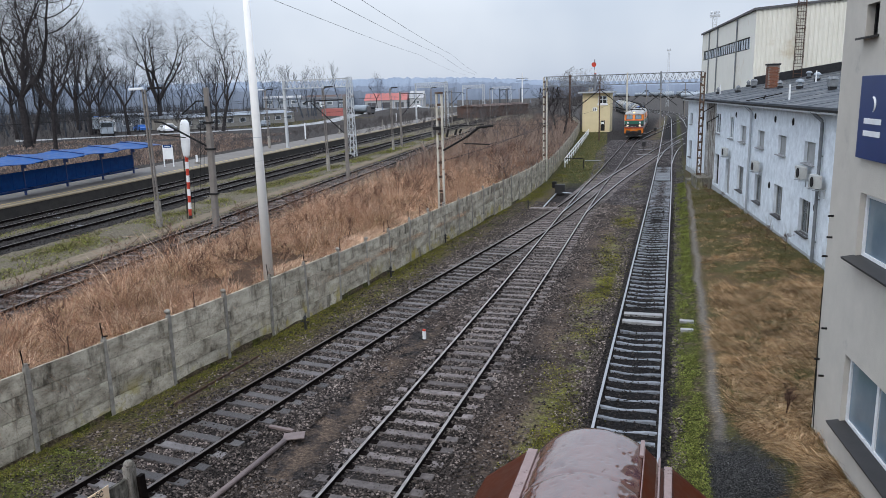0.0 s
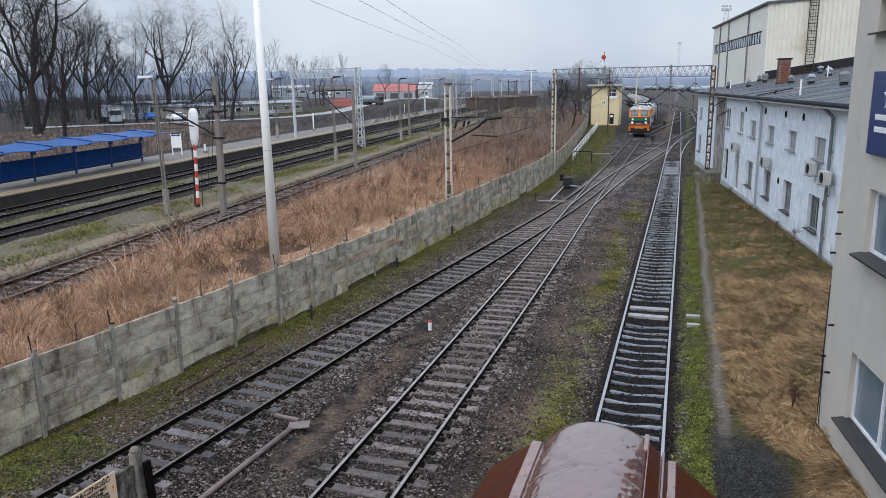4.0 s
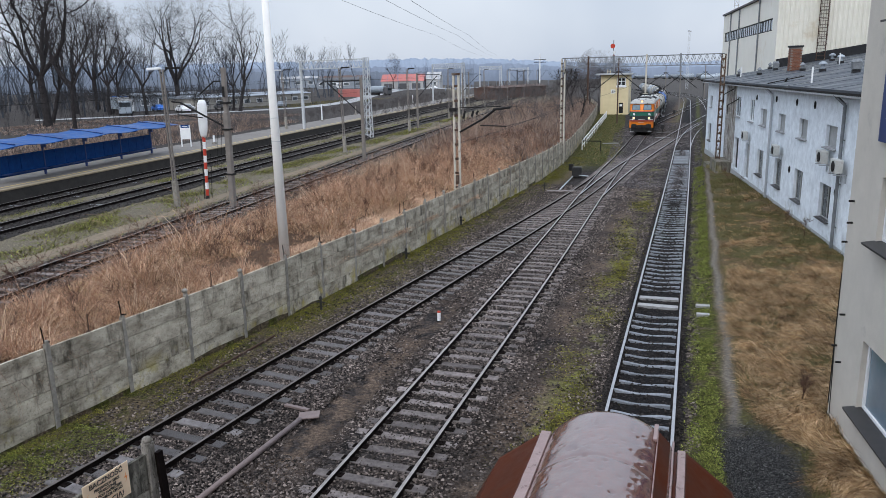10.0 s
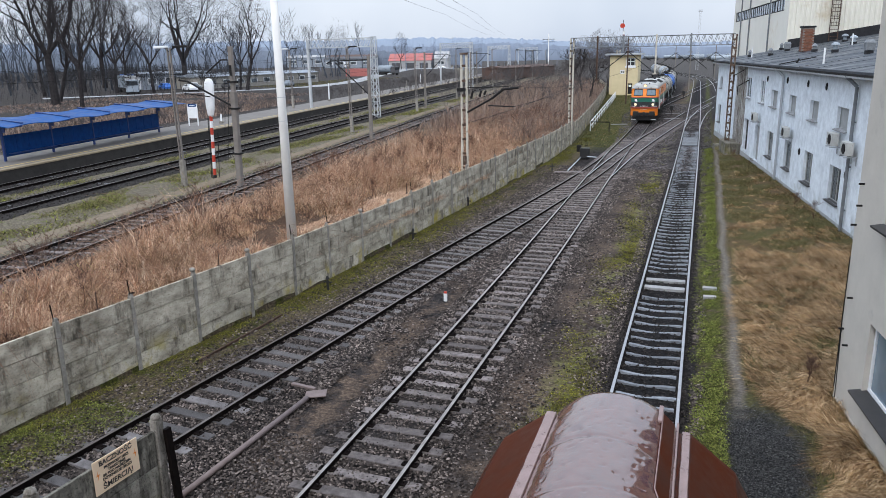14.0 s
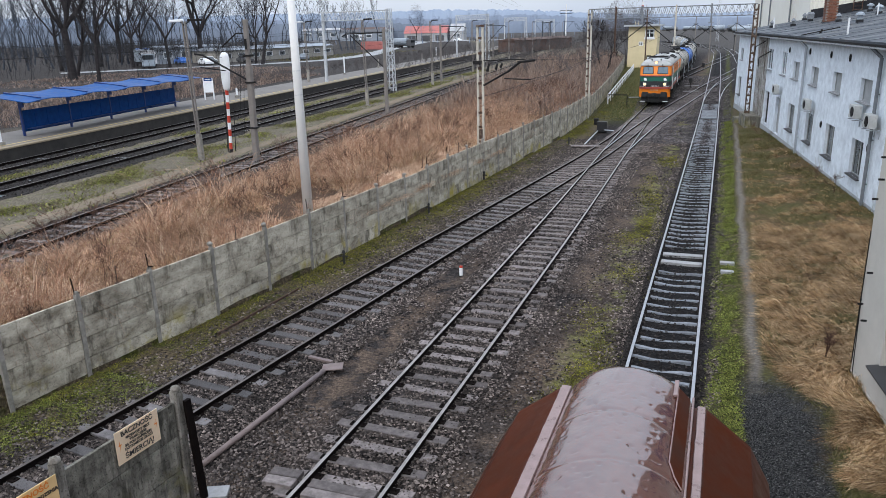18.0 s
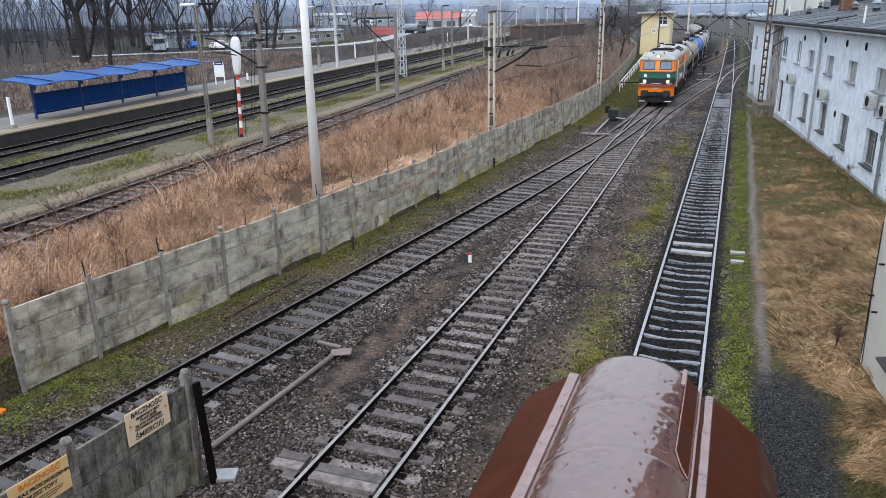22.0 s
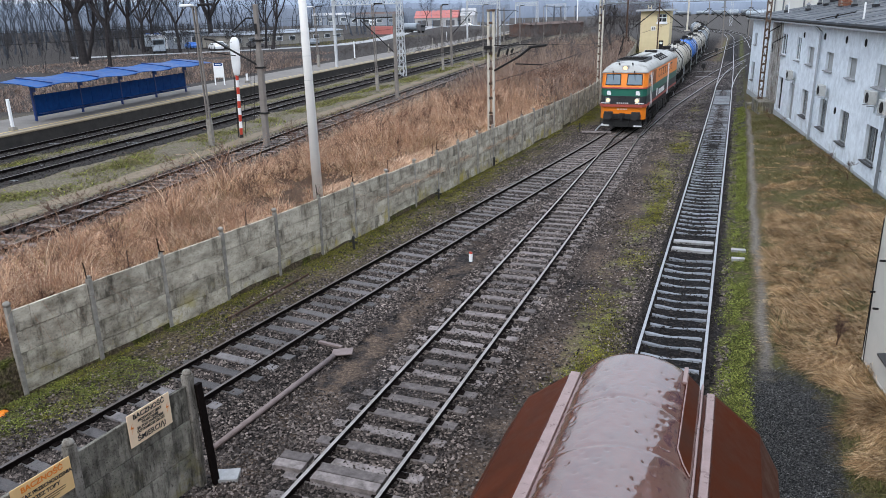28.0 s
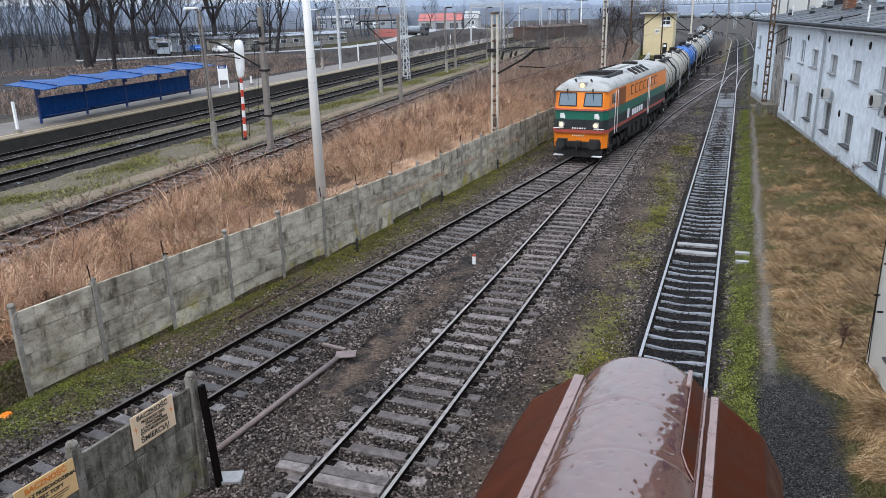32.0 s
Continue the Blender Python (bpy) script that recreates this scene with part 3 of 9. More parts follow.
def tube(bm, p, q, r0, r1=None, n=8, caps=True):
    """A tapered round bar from p to q."""
    p, q = Vector(p), Vector(q)
    r1 = r0 if r1 is None else r1
    d = (q - p)
    if d.length < 1e-6:
        return
    a = d.normalized().orthogonal().normalized()
    b = d.normalized().cross(a)
    rings = []
    for c, r in ((p, r0), (q, r1)):
        rings.append([bm.verts.new(c + (a * math.cos(2 * math.pi * k / n) + b * math.sin(2 * math.pi * k / n)) * r) for k in range(n)])
    for k in range(n):
        bm.faces.new((rings[0][k], rings[0][(k + 1) % n], rings[1][(k + 1) % n], rings[1][k]))
    if caps:
        bm.faces.new(rings[0][::-1])
        bm.faces.new(rings[1])


def quad(bm, *pts):
    bm.faces.new([bm.verts.new(p) for p in pts])


def loft(bm, rings, closed=True, ends=True):
    """Faces between rings of points that have the same length."""
    vs = [[bm.verts.new(p) for p in ring] for ring in rings]
    n = len(vs[0])
    for a, b in zip(vs, vs[1:]):
        for k in range(n if closed else n - 1):
            bm.faces.new((a[k], a[(k + 1) % n], b[(k + 1) % n], b[k]))
    if ends:
        bm.faces.new(vs[0][::-1])
        bm.faces.new(vs[-1])
    return vs


def truss(bm, p, q, width, height, n, r=0.035):
    """A lattice beam of two planes between p and q; height points up."""
    p, q = Vector(p), Vector(q)
    ax = (q - p).normalized()
    side = ax.cross(Vector((0, 0, 1))).normalized() * width / 2
    up = Vector((0, 0, height))
    for s in (-side, side):
        tube(bm, p + s, q + s, r, n=5)
        tube(bm, p + s + up, q + s + up, r, n=5)
        for k in range(n):
            a, b = p.lerp(q, k / n) + s, p.lerp(q, (k + 1) / n) + s
            m = (a + b) / 2
            tube(bm, a, m + up, r * 0.6, n=4)
            tube(bm, m + up, b, r * 0.6, n=4)
    for k in range(n + 1):
        a = p.lerp(q, k / n)
        tube(bm, a - side, a + side, r * 0.6, n=4)
        tube(bm, a - side + up, a + side + up, r * 0.6, n=4)


def lattice_mast(bm, x, y, z0, z1, w0, w1, n, r=0.035):
    """A square lattice mast."""
    for k in range(n):
        a, b = k / n, (k + 1) / n
        za, zb = z0 + (z1 - z0) * a, z0 + (z1 - z0) * b
        wa, wb = (w0 + (w1 - w0) * a) / 2, (w0 + (w1 - w0) * b) / 2
        ca = [(x + i * wa, y + j * wa, za) for i, j in ((-1, -1), (1, -1), (1, 1), (-1, 1))]
        cb = [(x + i * wb, y + j * wb, zb) for i, j in ((-1, -1), (1, -1), (1, 1), (-1, 1))]
        for i in range(4):
            tube(bm, ca[i], cb[i], r, n=4)
            j = (i + 1) % 4
            tube(bm, ca[i], cb[j], r * 0.6, n=4)
            tube(bm, cb[i], cb[j], r * 0.6, n=4)


def curve_of(points):
    """x as a smooth function of y through the points."""
    ys = np.arange(points[0][1], points[-1][1] + 0.5, 0.5)
    xs = np.interp(ys, [p[1] for p in points], [p[0] for p in points])
    k = 19
    pad = np.concatenate([xs[0] + (xs[1] - xs[0]) * np.arange(-k, 0), xs, xs[-1] + (xs[-1] - xs[-2]) * np.arange(1, k + 1)])
    xs = np.convolve(pad, np.ones(2 * k + 1) / (2 * k + 1), "valid")
    return lambda y: float(np.interp(y, ys, xs))


# ---- the plan: x of each line by y ----
LEVEL = 1.5     # rail tops of the main line behind the wall
wall_x = curve_of([(-16.2, -30), (-14.7, 5), (-13.95, 10), (-13.4, 12), (-13.05, 14), (-12.77, 16), (-12.56, 18.3), (-12.25, 22.6), (-12.02, 27.3), (-11.7, 31.8),
                   (-11.38, 38.9), (-10.85, 45.4), (-10.6, 54), (-10.4, 62), (-11.6, 80), (-14.2, 110), (-18.0, 150), (-27, 200), (-60, 300), (-300, 900), (-2000, 4000)])
siding_x = curve_of([(-14.4, -30), (-11.15, 7.7), (-10.0, 18.7), (-8.45, 32.5), (-7.58, 40), (-6.82, 47), (-6.28, 55), (-6.08, 62), (-6.12, 75), (-6.25, 125), (-6.25, 140), (-6.9, 165),
                     (-8.6, 190), (-11.6, 218), (-15.6, 250), (-22, 295), (-36, 360), (-66, 460)])
main_x = curve_of([(-5.7, -30), (-5.72, 26), (-5.85, 36), (-6.05, 48), (-6.2, 62), (-6.2, 70)])
straight_x = curve_of([(-0.8, -30), (-0.85, 60), (-1.0, 100), (-1.35, 145), (-1.8, 205), (-3.6, 240), (-9, 275), (-22, 325), (-46, 390), (-90, 480)])
cross_x = curve_of([(-6.05, 46), (-5.8, 55), (-4.85, 67), (-3.9, 77), (-2.8, 88), (-1.2, 104), (0.4, 118), (1.7, 130), (3.7, 148), (8, 180)])
cross2_x = curve_of([(-6.3, 110), (-5.4, 124), (-3.7, 139), (-0.6, 173), (2.0, 200), (5, 230)])
branch_x = curve_of([(-0.95, 78), (-0.7, 92), (0.1, 106), (1.6, 120), (4.0, 134), (8, 150)])
yard_x = curve_of([(3.0, 150), (2.6, 190), (1.5, 225), (-3, 265), (-16, 315), (-44, 390)])
near_main_x = curve_of([(-12.7, -50), (-20.18, 15), (-29.9, 100), (-41.3, 200), (-132, 1000)])
mid_main_x = curve_of([(-22, -50), (-30.3, 35), (-36.8, 100), (-46.8, 200), (-127, 1000)])
far_main_x = curve_of([(-24.6, -50), (-33.8, 26.65), (-42.6, 100), (-54.6, 200), (-150, 1000)])


def smooth01(t):
    t = min(max(t, 0.0), 1.0)
    return t * t * (3 - 2 * t)


def ground_z(x, y):
    d = x - wall_x(y)
    if d >= 0:
        z = -0.165 + 0.13 * smooth01((2.2 - d) / 1.6)
        z += 0.17 * smooth01((x - 0.2) / 0.9) + 0.30 * smooth01((x - 1.8) / 3.2) * smooth01((90 - y) / 20)
        return z
    rise = 0.95 * smooth01((y - 6.0) / 5.0) + 0.05
    back = smooth01(-d / 6.0)
    z = rise * (1 - back) + (LEVEL - 0.2) * back
    if y > 400:
        z *= max(0.0, 1 - (y - 400) / 300)
    return z


# ---- ground ----
def build_ground():
    ys = [-60, -30, -15] + list(np.arange(-5, 50, 1.0)) + list(np.arange(50, 120, 2.5)) + list(np.arange(120, 400, 15)) + [420, 500, 650, 800, 1200, 2000, 3800]
    us = [-3500, -1500, -700, -350, -200, -120, -80, -55, -40, -34, -30, -26, -22, -18, -15, -12.5, -10, -8, -6.5, -5.2, -4, -3, -2, -1.2, -0.5, -0.03, 0.03] + \
        [0.4, 0.8, 1.2, 1.6, 2.2] + list(np.arange(3, 20, 0.8)) + [21, 23, 26, 30, 40, 60, 120, 300, 900, 3000]
    bm = bmesh.new()
    uv = bm.loops.layers.uv.new("along_wall")
    grid = []
    for y in ys:
        row = []
        for u in us:
            x = wall_x(y) + u
            w = 0.05 * noise.noise((x * 0.5, y * 0.5, 0)) + 0.03 * noise.noise((x * 1.7, y * 1.7, 3)) if abs(u) < 60 else 0.0
            if u < -1:
                w *= 2.0
            row.append((bm.verts.new((x, y, ground_z(x, y) + w)), (u, y)))
        grid.append(row)
    for a, b in zip(grid, grid[1:]):
        for k in range(len(us) - 1):
            c = (a[k], a[k + 1], b[k + 1], b[k])
            f = bm.faces.new([v for v, _ in c])
            f.smooth = bool(abs(us[k]) > 0.05)
            for lp, (_, t) in zip(f.loops, c):
                lp[uv].uv = t
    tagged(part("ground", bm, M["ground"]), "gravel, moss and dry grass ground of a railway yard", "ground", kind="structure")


build_ground()


# ---- tracks ----
RAIL = [(-0.07, -0.175), (0.07, -0.175), (0.07, -0.16), (0.014, -0.14), (0.014, -0.045), (0.036, -0.035), (0.036, -0.004), (0.028, 0.0), (-0.028, 0.0), (-0.036, -0.004),
        (-0.036, -0.035), (-0.014, -0.045), (-0.014, -0.14), (-0.07, -0.16)]


def rail(fx, side, y0, y1, z, parent, top):
    ys = list(np.arange(y0, min(y1, 130), 1.5)) + list(np.arange(max(y0, 130), y1, 6.0)) + [y1]
    bm = bmesh.new()
    rings = []
    for y in ys:
        dx = (fx(y + 0.5) - fx(y - 0.5))
        n = Vector((1, -dx, 0)).normalized()
        c = Vector((fx(y), y, z)) + n * 0.753 * side
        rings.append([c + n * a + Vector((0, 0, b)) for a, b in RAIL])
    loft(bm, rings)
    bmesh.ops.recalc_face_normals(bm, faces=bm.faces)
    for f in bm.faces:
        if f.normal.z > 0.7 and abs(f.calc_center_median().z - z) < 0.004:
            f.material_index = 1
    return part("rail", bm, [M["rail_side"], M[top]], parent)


bm_s = bmesh.new()
box(bm_s, 0, 0, -0.08, 2.6, 0.25, 0.16, bevel=0.012)
me_sleeper = bpy.data.meshes.new("sleeper")
bm_s.to_mesh(me_sleeper)
bm_s.free()
me_sleeper.materials.append(M["sleeper_wood"])
for v in me_sleeper.vertices:
    v.co.x *= 0.93
me_sleeper_dark = me_sleeper.copy()
me_sleeper_dark.materials[0] = M["sleeper_dark"]
me_sleeper_wet = me_sleeper.copy()
me_sleeper_wet.materials[0] = M["sleeper_wet"]
bm_s = bmesh.new()
loft(bm_s, [[(x, -0.075 + q, -0.12 + w), (x, -0.05 + q, w - 0.01), (x, 0.0 + q, w), (x, 0.05 + q, w - 0.01), (x, 0.075 + q, -0.12 + w)]
            for x, w, q in [(x, -0.025 * math.cos(x * 4.6) + 0.01, 0.022 * math.sin(x * 5.2)) for x in np.linspace(-0.69, 0.69, 13)]])
bmesh.ops.recalc_face_normals(bm_s, faces=bm_s.faces)
me_sleeper_narrow = bpy.data.meshes.new("sleeper")
bm_s.to_mesh(me_sleeper_narrow)
bm_s.free()
me_sleeper_narrow.materials.append(M["sleeper_steel"])
rnd = random.Random(7)
bm_s = bmesh.new()
box(bm_s, 0, 0, 0.012, 0.34, 0.16, 0.024, bevel=0.004)
for k in (-0.12, 0.12):
    tube(bm_s, (k, 0, 0.02), (k, 0, 0.06), 0.022, 0.016, 6)
me_plate = bpy.data.meshes.new("rail_plate")
bm_s.to_mesh(me_plate)
bm_s.free()
me_plate.materials.append(M["rail_side"])


def slope_deg(fx, y):
    return -math.degrees(math.atan(fx(y + 0.5) - fx(y - 0.5)))


def sleepers(fx, y0, y1, z, parent, mesh, spans=(), far_to=None, sink=0.012):
    """Single sleepers from y0 to y1, and a joined run on to far_to."""
    y = y0
    while y < y1:
        if not any(a <= y <= b for a, b in spans):
            m = pose(fx(y) + rnd.uniform(-0.04, 0.04), y + rnd.uniform(-0.04, 0.04), z - 0.115 + rnd.uniform(-0.012, 0.012) - sink,
                     0, rnd.uniform(-0.4, 0.4), slope_deg(fx, y) + rnd.uniform(-1.6, 1.6))
            shared("sleeper", mesh, parent, m)
            if z == 0.0 and y < 31 and mesh is not me_sleeper_narrow:
                for s in (-0.753, 0.753):
                    shared("rail_plate", me_plate, parent, m @ pose(s, 0, 0.0))
        y += 0.62
    if far_to:
        bm = bmesh.new()
        while y < far_to:
            box(bm, fx(y), y, z - 0.255, 2.6, 0.26, 0.16, slope_deg(fx, y))
            y += 0.62
        tagged(part("sleepers", bm, M["sleeper_wood"], parent), kind="stuff")


def long_sleepers(parent):
    """Where tracks part, one sleeper carries all of them."""
    y = 37.0
    while y < 92:
        spans = []
        for fx, a, b in ((siding_x, 37, 70), (main_x, 37, 62), (cross_x, 46, 92)):
            if a <= y <= b:
                spans.append((fx(y) - 1.3, fx(y) + 1.3))
        lo, hi = min(s[0] for s in spans), max(s[1] for s in spans)
        if y < 70 or hi - lo < 3.2:
            ob = shared("sleeper", me_sleeper, parent, pose((lo + hi) / 2, y + rnd.uniform(-0.03, 0.03), -0.12, 0, 0, rnd.uniform(-0.8, 0.8)))
            ob.scale = ((hi - lo) / 2.6, 1, 1)
        else:
            for s in spans:
                shared("sleeper", me_sleeper, parent, pose((s[0] + s[1]) / 2, y, -0.12, 0, 0, slope_deg(cross_x, y)))
        y += 0.6


def track(label, fx, y0, y1, z, top="rail_top"):
    t = thing("railway_track", None, label, "railway track", "tracks of the yard", "structure")
    rail(fx, -1, y0, y1, z, t, top)
    rail(fx, 1, y0, y1, z, t, top)
    return t


t_siding = track("siding with worn rails on grey wooden sleepers", siding_x, -12, 420, 0.0, "rail_top_dull")
sleepers(siding_x, 4.5, 36.8, 0.0, t_siding, me_sleeper_wet)
sleepers(siding_x, 70.5, 71, 0.0, t_siding, me_sleeper, far_to=330)
t_main = track("yard track with bright rails on grey wooden sleepers", main_x, -12, 66, 0.0, "rail_top_worn")
sleepers(main_x, 4.0, 36.8, 0.0, t_main, me_sleeper)
long_sleepers(t_main)
t_straight = track("straight track with shiny rails sunk in dark ballast", straight_x, -12, 440, 0.0)
sleepers(straight_x, 6.0, 78.0, 0.0, t_straight, me_sleeper_narrow, spans=((24.6, 26.6), (66, 72.5)), far_to=330, sink=0.012)
t_cross = track("crossover track with bright rails running over a diamond", cross_x, 48, 178, 0.0)
sleepers(cross_x, 92.2, 92.3, 0.0, t_cross, me_sleeper, far_to=176)
t_cross2 = track("second crossover of bright rails farther off", cross2_x, 112, 226, 0.0)
t_branch = track("branch track curving away behind the white house", branch_x, 80, 148, 0.0)
t_yard = track("outer yard track curving past the tank wagons", yard_x, 155, 385, 0.0)
def ballast_bed(fx, y0, y1, parent, m="bed"):
    """The raised strip of broken stone under a track of the main line."""
    bm = bmesh.new()
    rings = []
    for y in np.arange(y0, y1, 4.0):
        x = fx(y)
        rings.append([(x - 2.1, y, LEVEL - 0.42), (x - 1.55, y, LEVEL - 0.155), (x + 1.55, y, LEVEL - 0.155), (x + 2.1, y, LEVEL - 0.42)])
    loft(bm, rings, closed=False, ends=False)
    bmesh.ops.recalc_face_normals(bm, faces=bm.faces)
    part("ballast_bed", bm, M[m], parent, "dark broken-stone bed" if m == "bed" else "tan weedy gravel bed")


t_d = track("rusty side track of the main line among dry weeds", near_main_x, -5, 420, LEVEL, "rail_top_dull")
sleepers(near_main_x, 12.0, 95.0, LEVEL, t_d, me_sleeper, far_to=220)
ballast_bed(near_main_x, 0, 300, t_d, "tan_bed")
bm = bmesh.new()
rings = []
for y in np.arange(8, 190, 0.6):
    x = near_main_x(y) - 2.5 + 0.25 * noise.noise((y * 0.12, 3, 1))
    w = 0.36 + 0.22 * noise.noise((y * 0.5, 1, 1)) + 0.12 * noise.noise((y * 1.9, 1, 4))
    z = LEVEL - 0.16
    rings.append([(x - w - 0.15, y, z - 0.25), (x - w, y, z), (x + w, y, z), (x + w + 0.3 + 0.1 * noise.noise((y * 1.3, 7, 4)), y, z - 0.2)])
loft(bm, rings, closed=False, ends=False)
bmesh.ops.recalc_face_normals(bm, faces=bm.faces)
tagged(part("dirt_path", bm, M["pale_dirt"]), "pale trodden dirt path beside the side track", "path", kind="structure")
t_e = track("main line track on dark ballast with black rails", mid_main_x, 5, 420, LEVEL, "rail_top_dull")
sleepers(mid_main_x, 20.0, 100.0, LEVEL, t_e, me_sleeper_dark, far_to=220, sink=0.05)
ballast_bed(mid_main_x, 0, 300, t_e)
t_f = track("main line track beside the platform", far_main_x, 10, 420, LEVEL, "rail_top_dull")
sleepers(far_main_x, 25.0, 105.0, LEVEL, t_f, me_sleeper_dark, far_to=220, sink=0.05)

ballast_bed(far_main_x, 0, 300, t_f)

t_g = track("old rusty track along the back of the platform", lambda y: far_main_x(y) - 9.0, 20, 300, LEVEL, "rail_top_dull")

# two broad slabs in the straight track and the boarded crossing in it
for y in (25.1, 26.0):
    bm = bmesh.new()
    box(bm, 0, 0, 0, 2.4 * 0.55, 0.30, 0.10, bevel=0.01)
    part("slab", bm, M["slab"], t_straight, "pale broad concrete slab between the rails").matrix_basis = pose(straight_x(y), y, -0.14, 0, 0, rnd.uniform(-3, 3))
for k in range(7):
    y = 66.6 + k * 0.85
    bm = bmesh.new()
    box(bm, 0, 0, 0, 1.28, 0.8, 0.08, bevel=0.01)
    part("crossing_slab", bm, M["sleeper_dark"], t_straight).matrix_basis = pose(straight_x(y), y, -0.085, 0, 0, 0)


# ---- ballast stones ----
def scatter_stones():
    r = np.random.RandomState(3)
    base = np.array([(1, 0, 0), (-1, 0, 0), (0, 1, 0), (0, -1, 0), (0, 0, 1), (0, 0, -1)], float)
    tri = np.array([(0, 2, 4), (2, 1, 4), (1, 3, 4), (3, 0, 4)])
    verts, faces, n = [], [], 0
    dark, throat = [], []
    sizes = (0.014, 0.036)
    for k in range(265000):
        y = 6.5 + 46 * r.rand() ** 2.0
        x = r.uniform(wall_x(y) + 0.35, 0.5)
        if x - wall_x(y) < 1.3 and r.rand() < 0.72:
            continue
        bare = 0.2 + noise.noise((x * 0.6, y * 0.25, 5))
        if (-4.1 < x < -2.2 and r.rand() < 0.66 + 0.5 * bare) or (-8.2 < x < -7.3 and 12.5 < y < 24 and r.rand() < 0.55 + bare):
            continue
        if r.rand() < 0.55 and ((abs(x - siding_x(y)) < 1.1 and abs((y - 4.5 + 0.31) % 0.62 - 0.31) < 0.13) or (abs(x - main_x(y)) < 1.1 and abs((y - 4.0 + 0.31) % 0.62 - 0.31) < 0.13)) and y < 36.8:
            continue
        if y > 36.8 and r.rand() < 0.6 and abs((y - 37.0 + 0.3) % 0.6 - 0.3) < 0.13 and x < main_x(min(y, 60)) + 1.2:
            continue
        if abs(x - straight_x(y)) < 0.66 and r.rand() < 0.82:
            continue
        s = r.uniform(*sizes) * (1.0 + 0.016 * y)
        a = r.rand() * 6.28
        c, t = math.cos(a), math.sin(a)
        p = base * (s * r.uniform(0.65, 1.3, 3)) * r.uniform(0.7, 1.25, (6, 1))
        q = np.stack([p[:, 0] * c - p[:, 1] * t + x, p[:, 0] * t + p[:, 1] * c + y, p[:, 2] * 0.8 + ground_z(x, y) + s * 0.35 + 0.005], 1)
        if abs(x - straight_x(y)) < 1.0:
            dark.append(q)
            continue
        verts.append(q)
        faces.append(tri + n)
        n += 6
    for k in range(36000):
        y = 52 + 68 * r.rand() ** 1.4
        x = r.uniform(max(wall_x(y) + 3.5, -9.6), 0.9)
        s = r.uniform(0.035, 0.075) * (1 + 0.006 * (y - 52))
        p = base * (s * r.uniform(0.65, 1.3, 3)) * r.uniform(0.7, 1.25, (6, 1))
        throat.append(np.stack([p[:, 0] + x, p[:, 1] + y, p[:, 2] * 0.6 + ground_z(x, y) + s * 0.15], 1))
    me = bpy.data.meshes.new("ballast")
    me.from_pydata(np.concatenate(verts).tolist(), [], np.concatenate(faces).tolist())
    me.materials.append(M["stone"])
    tagged(new("ballast", me), "loose crushed stone ballast, damp grey and brown, gap shade in its darkest tones", "gravel", kind="stuff")
    for name, heap, m, label in (("wet_ballast", dark, "stone_dark", "near-black ballast in the trough of the straight track"),
                                 ("oily_ballast", throat, "stone_oily_shaded", "dark oily ballast in the yard throat, train shade in its tones")):
        me = bpy.data.meshes.new(name)
        me.from_pydata(np.concatenate(heap).tolist(), [], (np.concatenate([tri] * len(heap)) + np.repeat(np.arange(len(heap)) * 6, len(tri))[:, None]).tolist())
        me.materials.append(M[m])
        tagged(new(name, me), label, "gravel", kind="stuff")


scatter_stones()


def main_line_stones():
    """Coarse stones on the beds of the main line."""
    r = np.random.RandomState(9)
    base = np.array([(1, 0, 0), (-1, 0, 0), (0, 1, 0), (0, -1, 0), (0, 0, 1), (0, 0, -1)], float)
    tri = np.array([(0, 2, 4), (2, 1, 4), (1, 3, 4), (3, 0, 4)])
    verts, faces, n = [], [], 0
    for k in range(26000):
        y = 16 + 70 * r.rand() ** 1.5
        fx = (mid_main_x, far_main_x, near_main_x)[r.randint(3)]
        o = r.uniform(-1.8, 1.8)
        s = r.uniform(0.03, 0.06) * (1 + 0.008 * y)
        p = base * (s * r.uniform(0.65, 1.3, 3)) * r.uniform(0.7, 1.25, (6, 1))
        q = np.stack([p[:, 0] + fx(y) + o, p[:, 1] + y, p[:, 2] * 0.8 + LEVEL - 0.15 + s * 0.2 - max(0, abs(o) - 1.5) * 0.45], 1)
        verts.append(q)
        faces.append(tri + n)
        n += 6
    me = bpy.data.meshes.new("main_line_ballast")
    me.from_pydata(np.concatenate(verts).tolist(), [], np.concatenate(faces).tolist())
    me.materials.append(M["stone_dark"])
    tagged(new("main_line_ballast", me), "dark crushed stone on the main line beds", "gravel", kind="stuff")


main_line_stones()


def path_gravel():
    """Small grey chippings where the path widens below the footbridge."""
    r = np.random.RandomState(17)
    base = np.array([(1, 0, 0), (-1, 0, 0), (0, 1, 0), (0, -1, 0), (0, 0, 1)], float)
    tri = np.array([(0, 2, 4), (2, 1, 4), (1, 3, 4), (3, 0, 4)])
    verts, faces, n = [], [], 0
    for k in range(16000):
        y = 7.5 + 9.6 * r.rand()
        x = r.normal(1.62, 0.55)
        if not 0.72 < x < 2.65 or (y > 15.4 and r.rand() < (y - 15.2) * 0.6):
            continue
        s = r.uniform(0.006, 0.017)
        p = base * (s * r.uniform(0.6, 1.3, 3))
        verts.append(np.stack([p[:, 0] + x, p[:, 1] + y, p[:, 2] * 0.7 + ground_z(x, y) + 0.03], 1))
        faces.append(tri + n)
        n += 5
    me = bpy.data.meshes.new("path_gravel")
    me.from_pydata(np.concatenate(verts).tolist(), [], np.concatenate(faces).tolist())
    me.materials.append(M["chippings"])
    tagged(new("path_gravel", me), "dark grey chippings with paler specks on the path", "gravel", kind="stuff")


path_gravel()


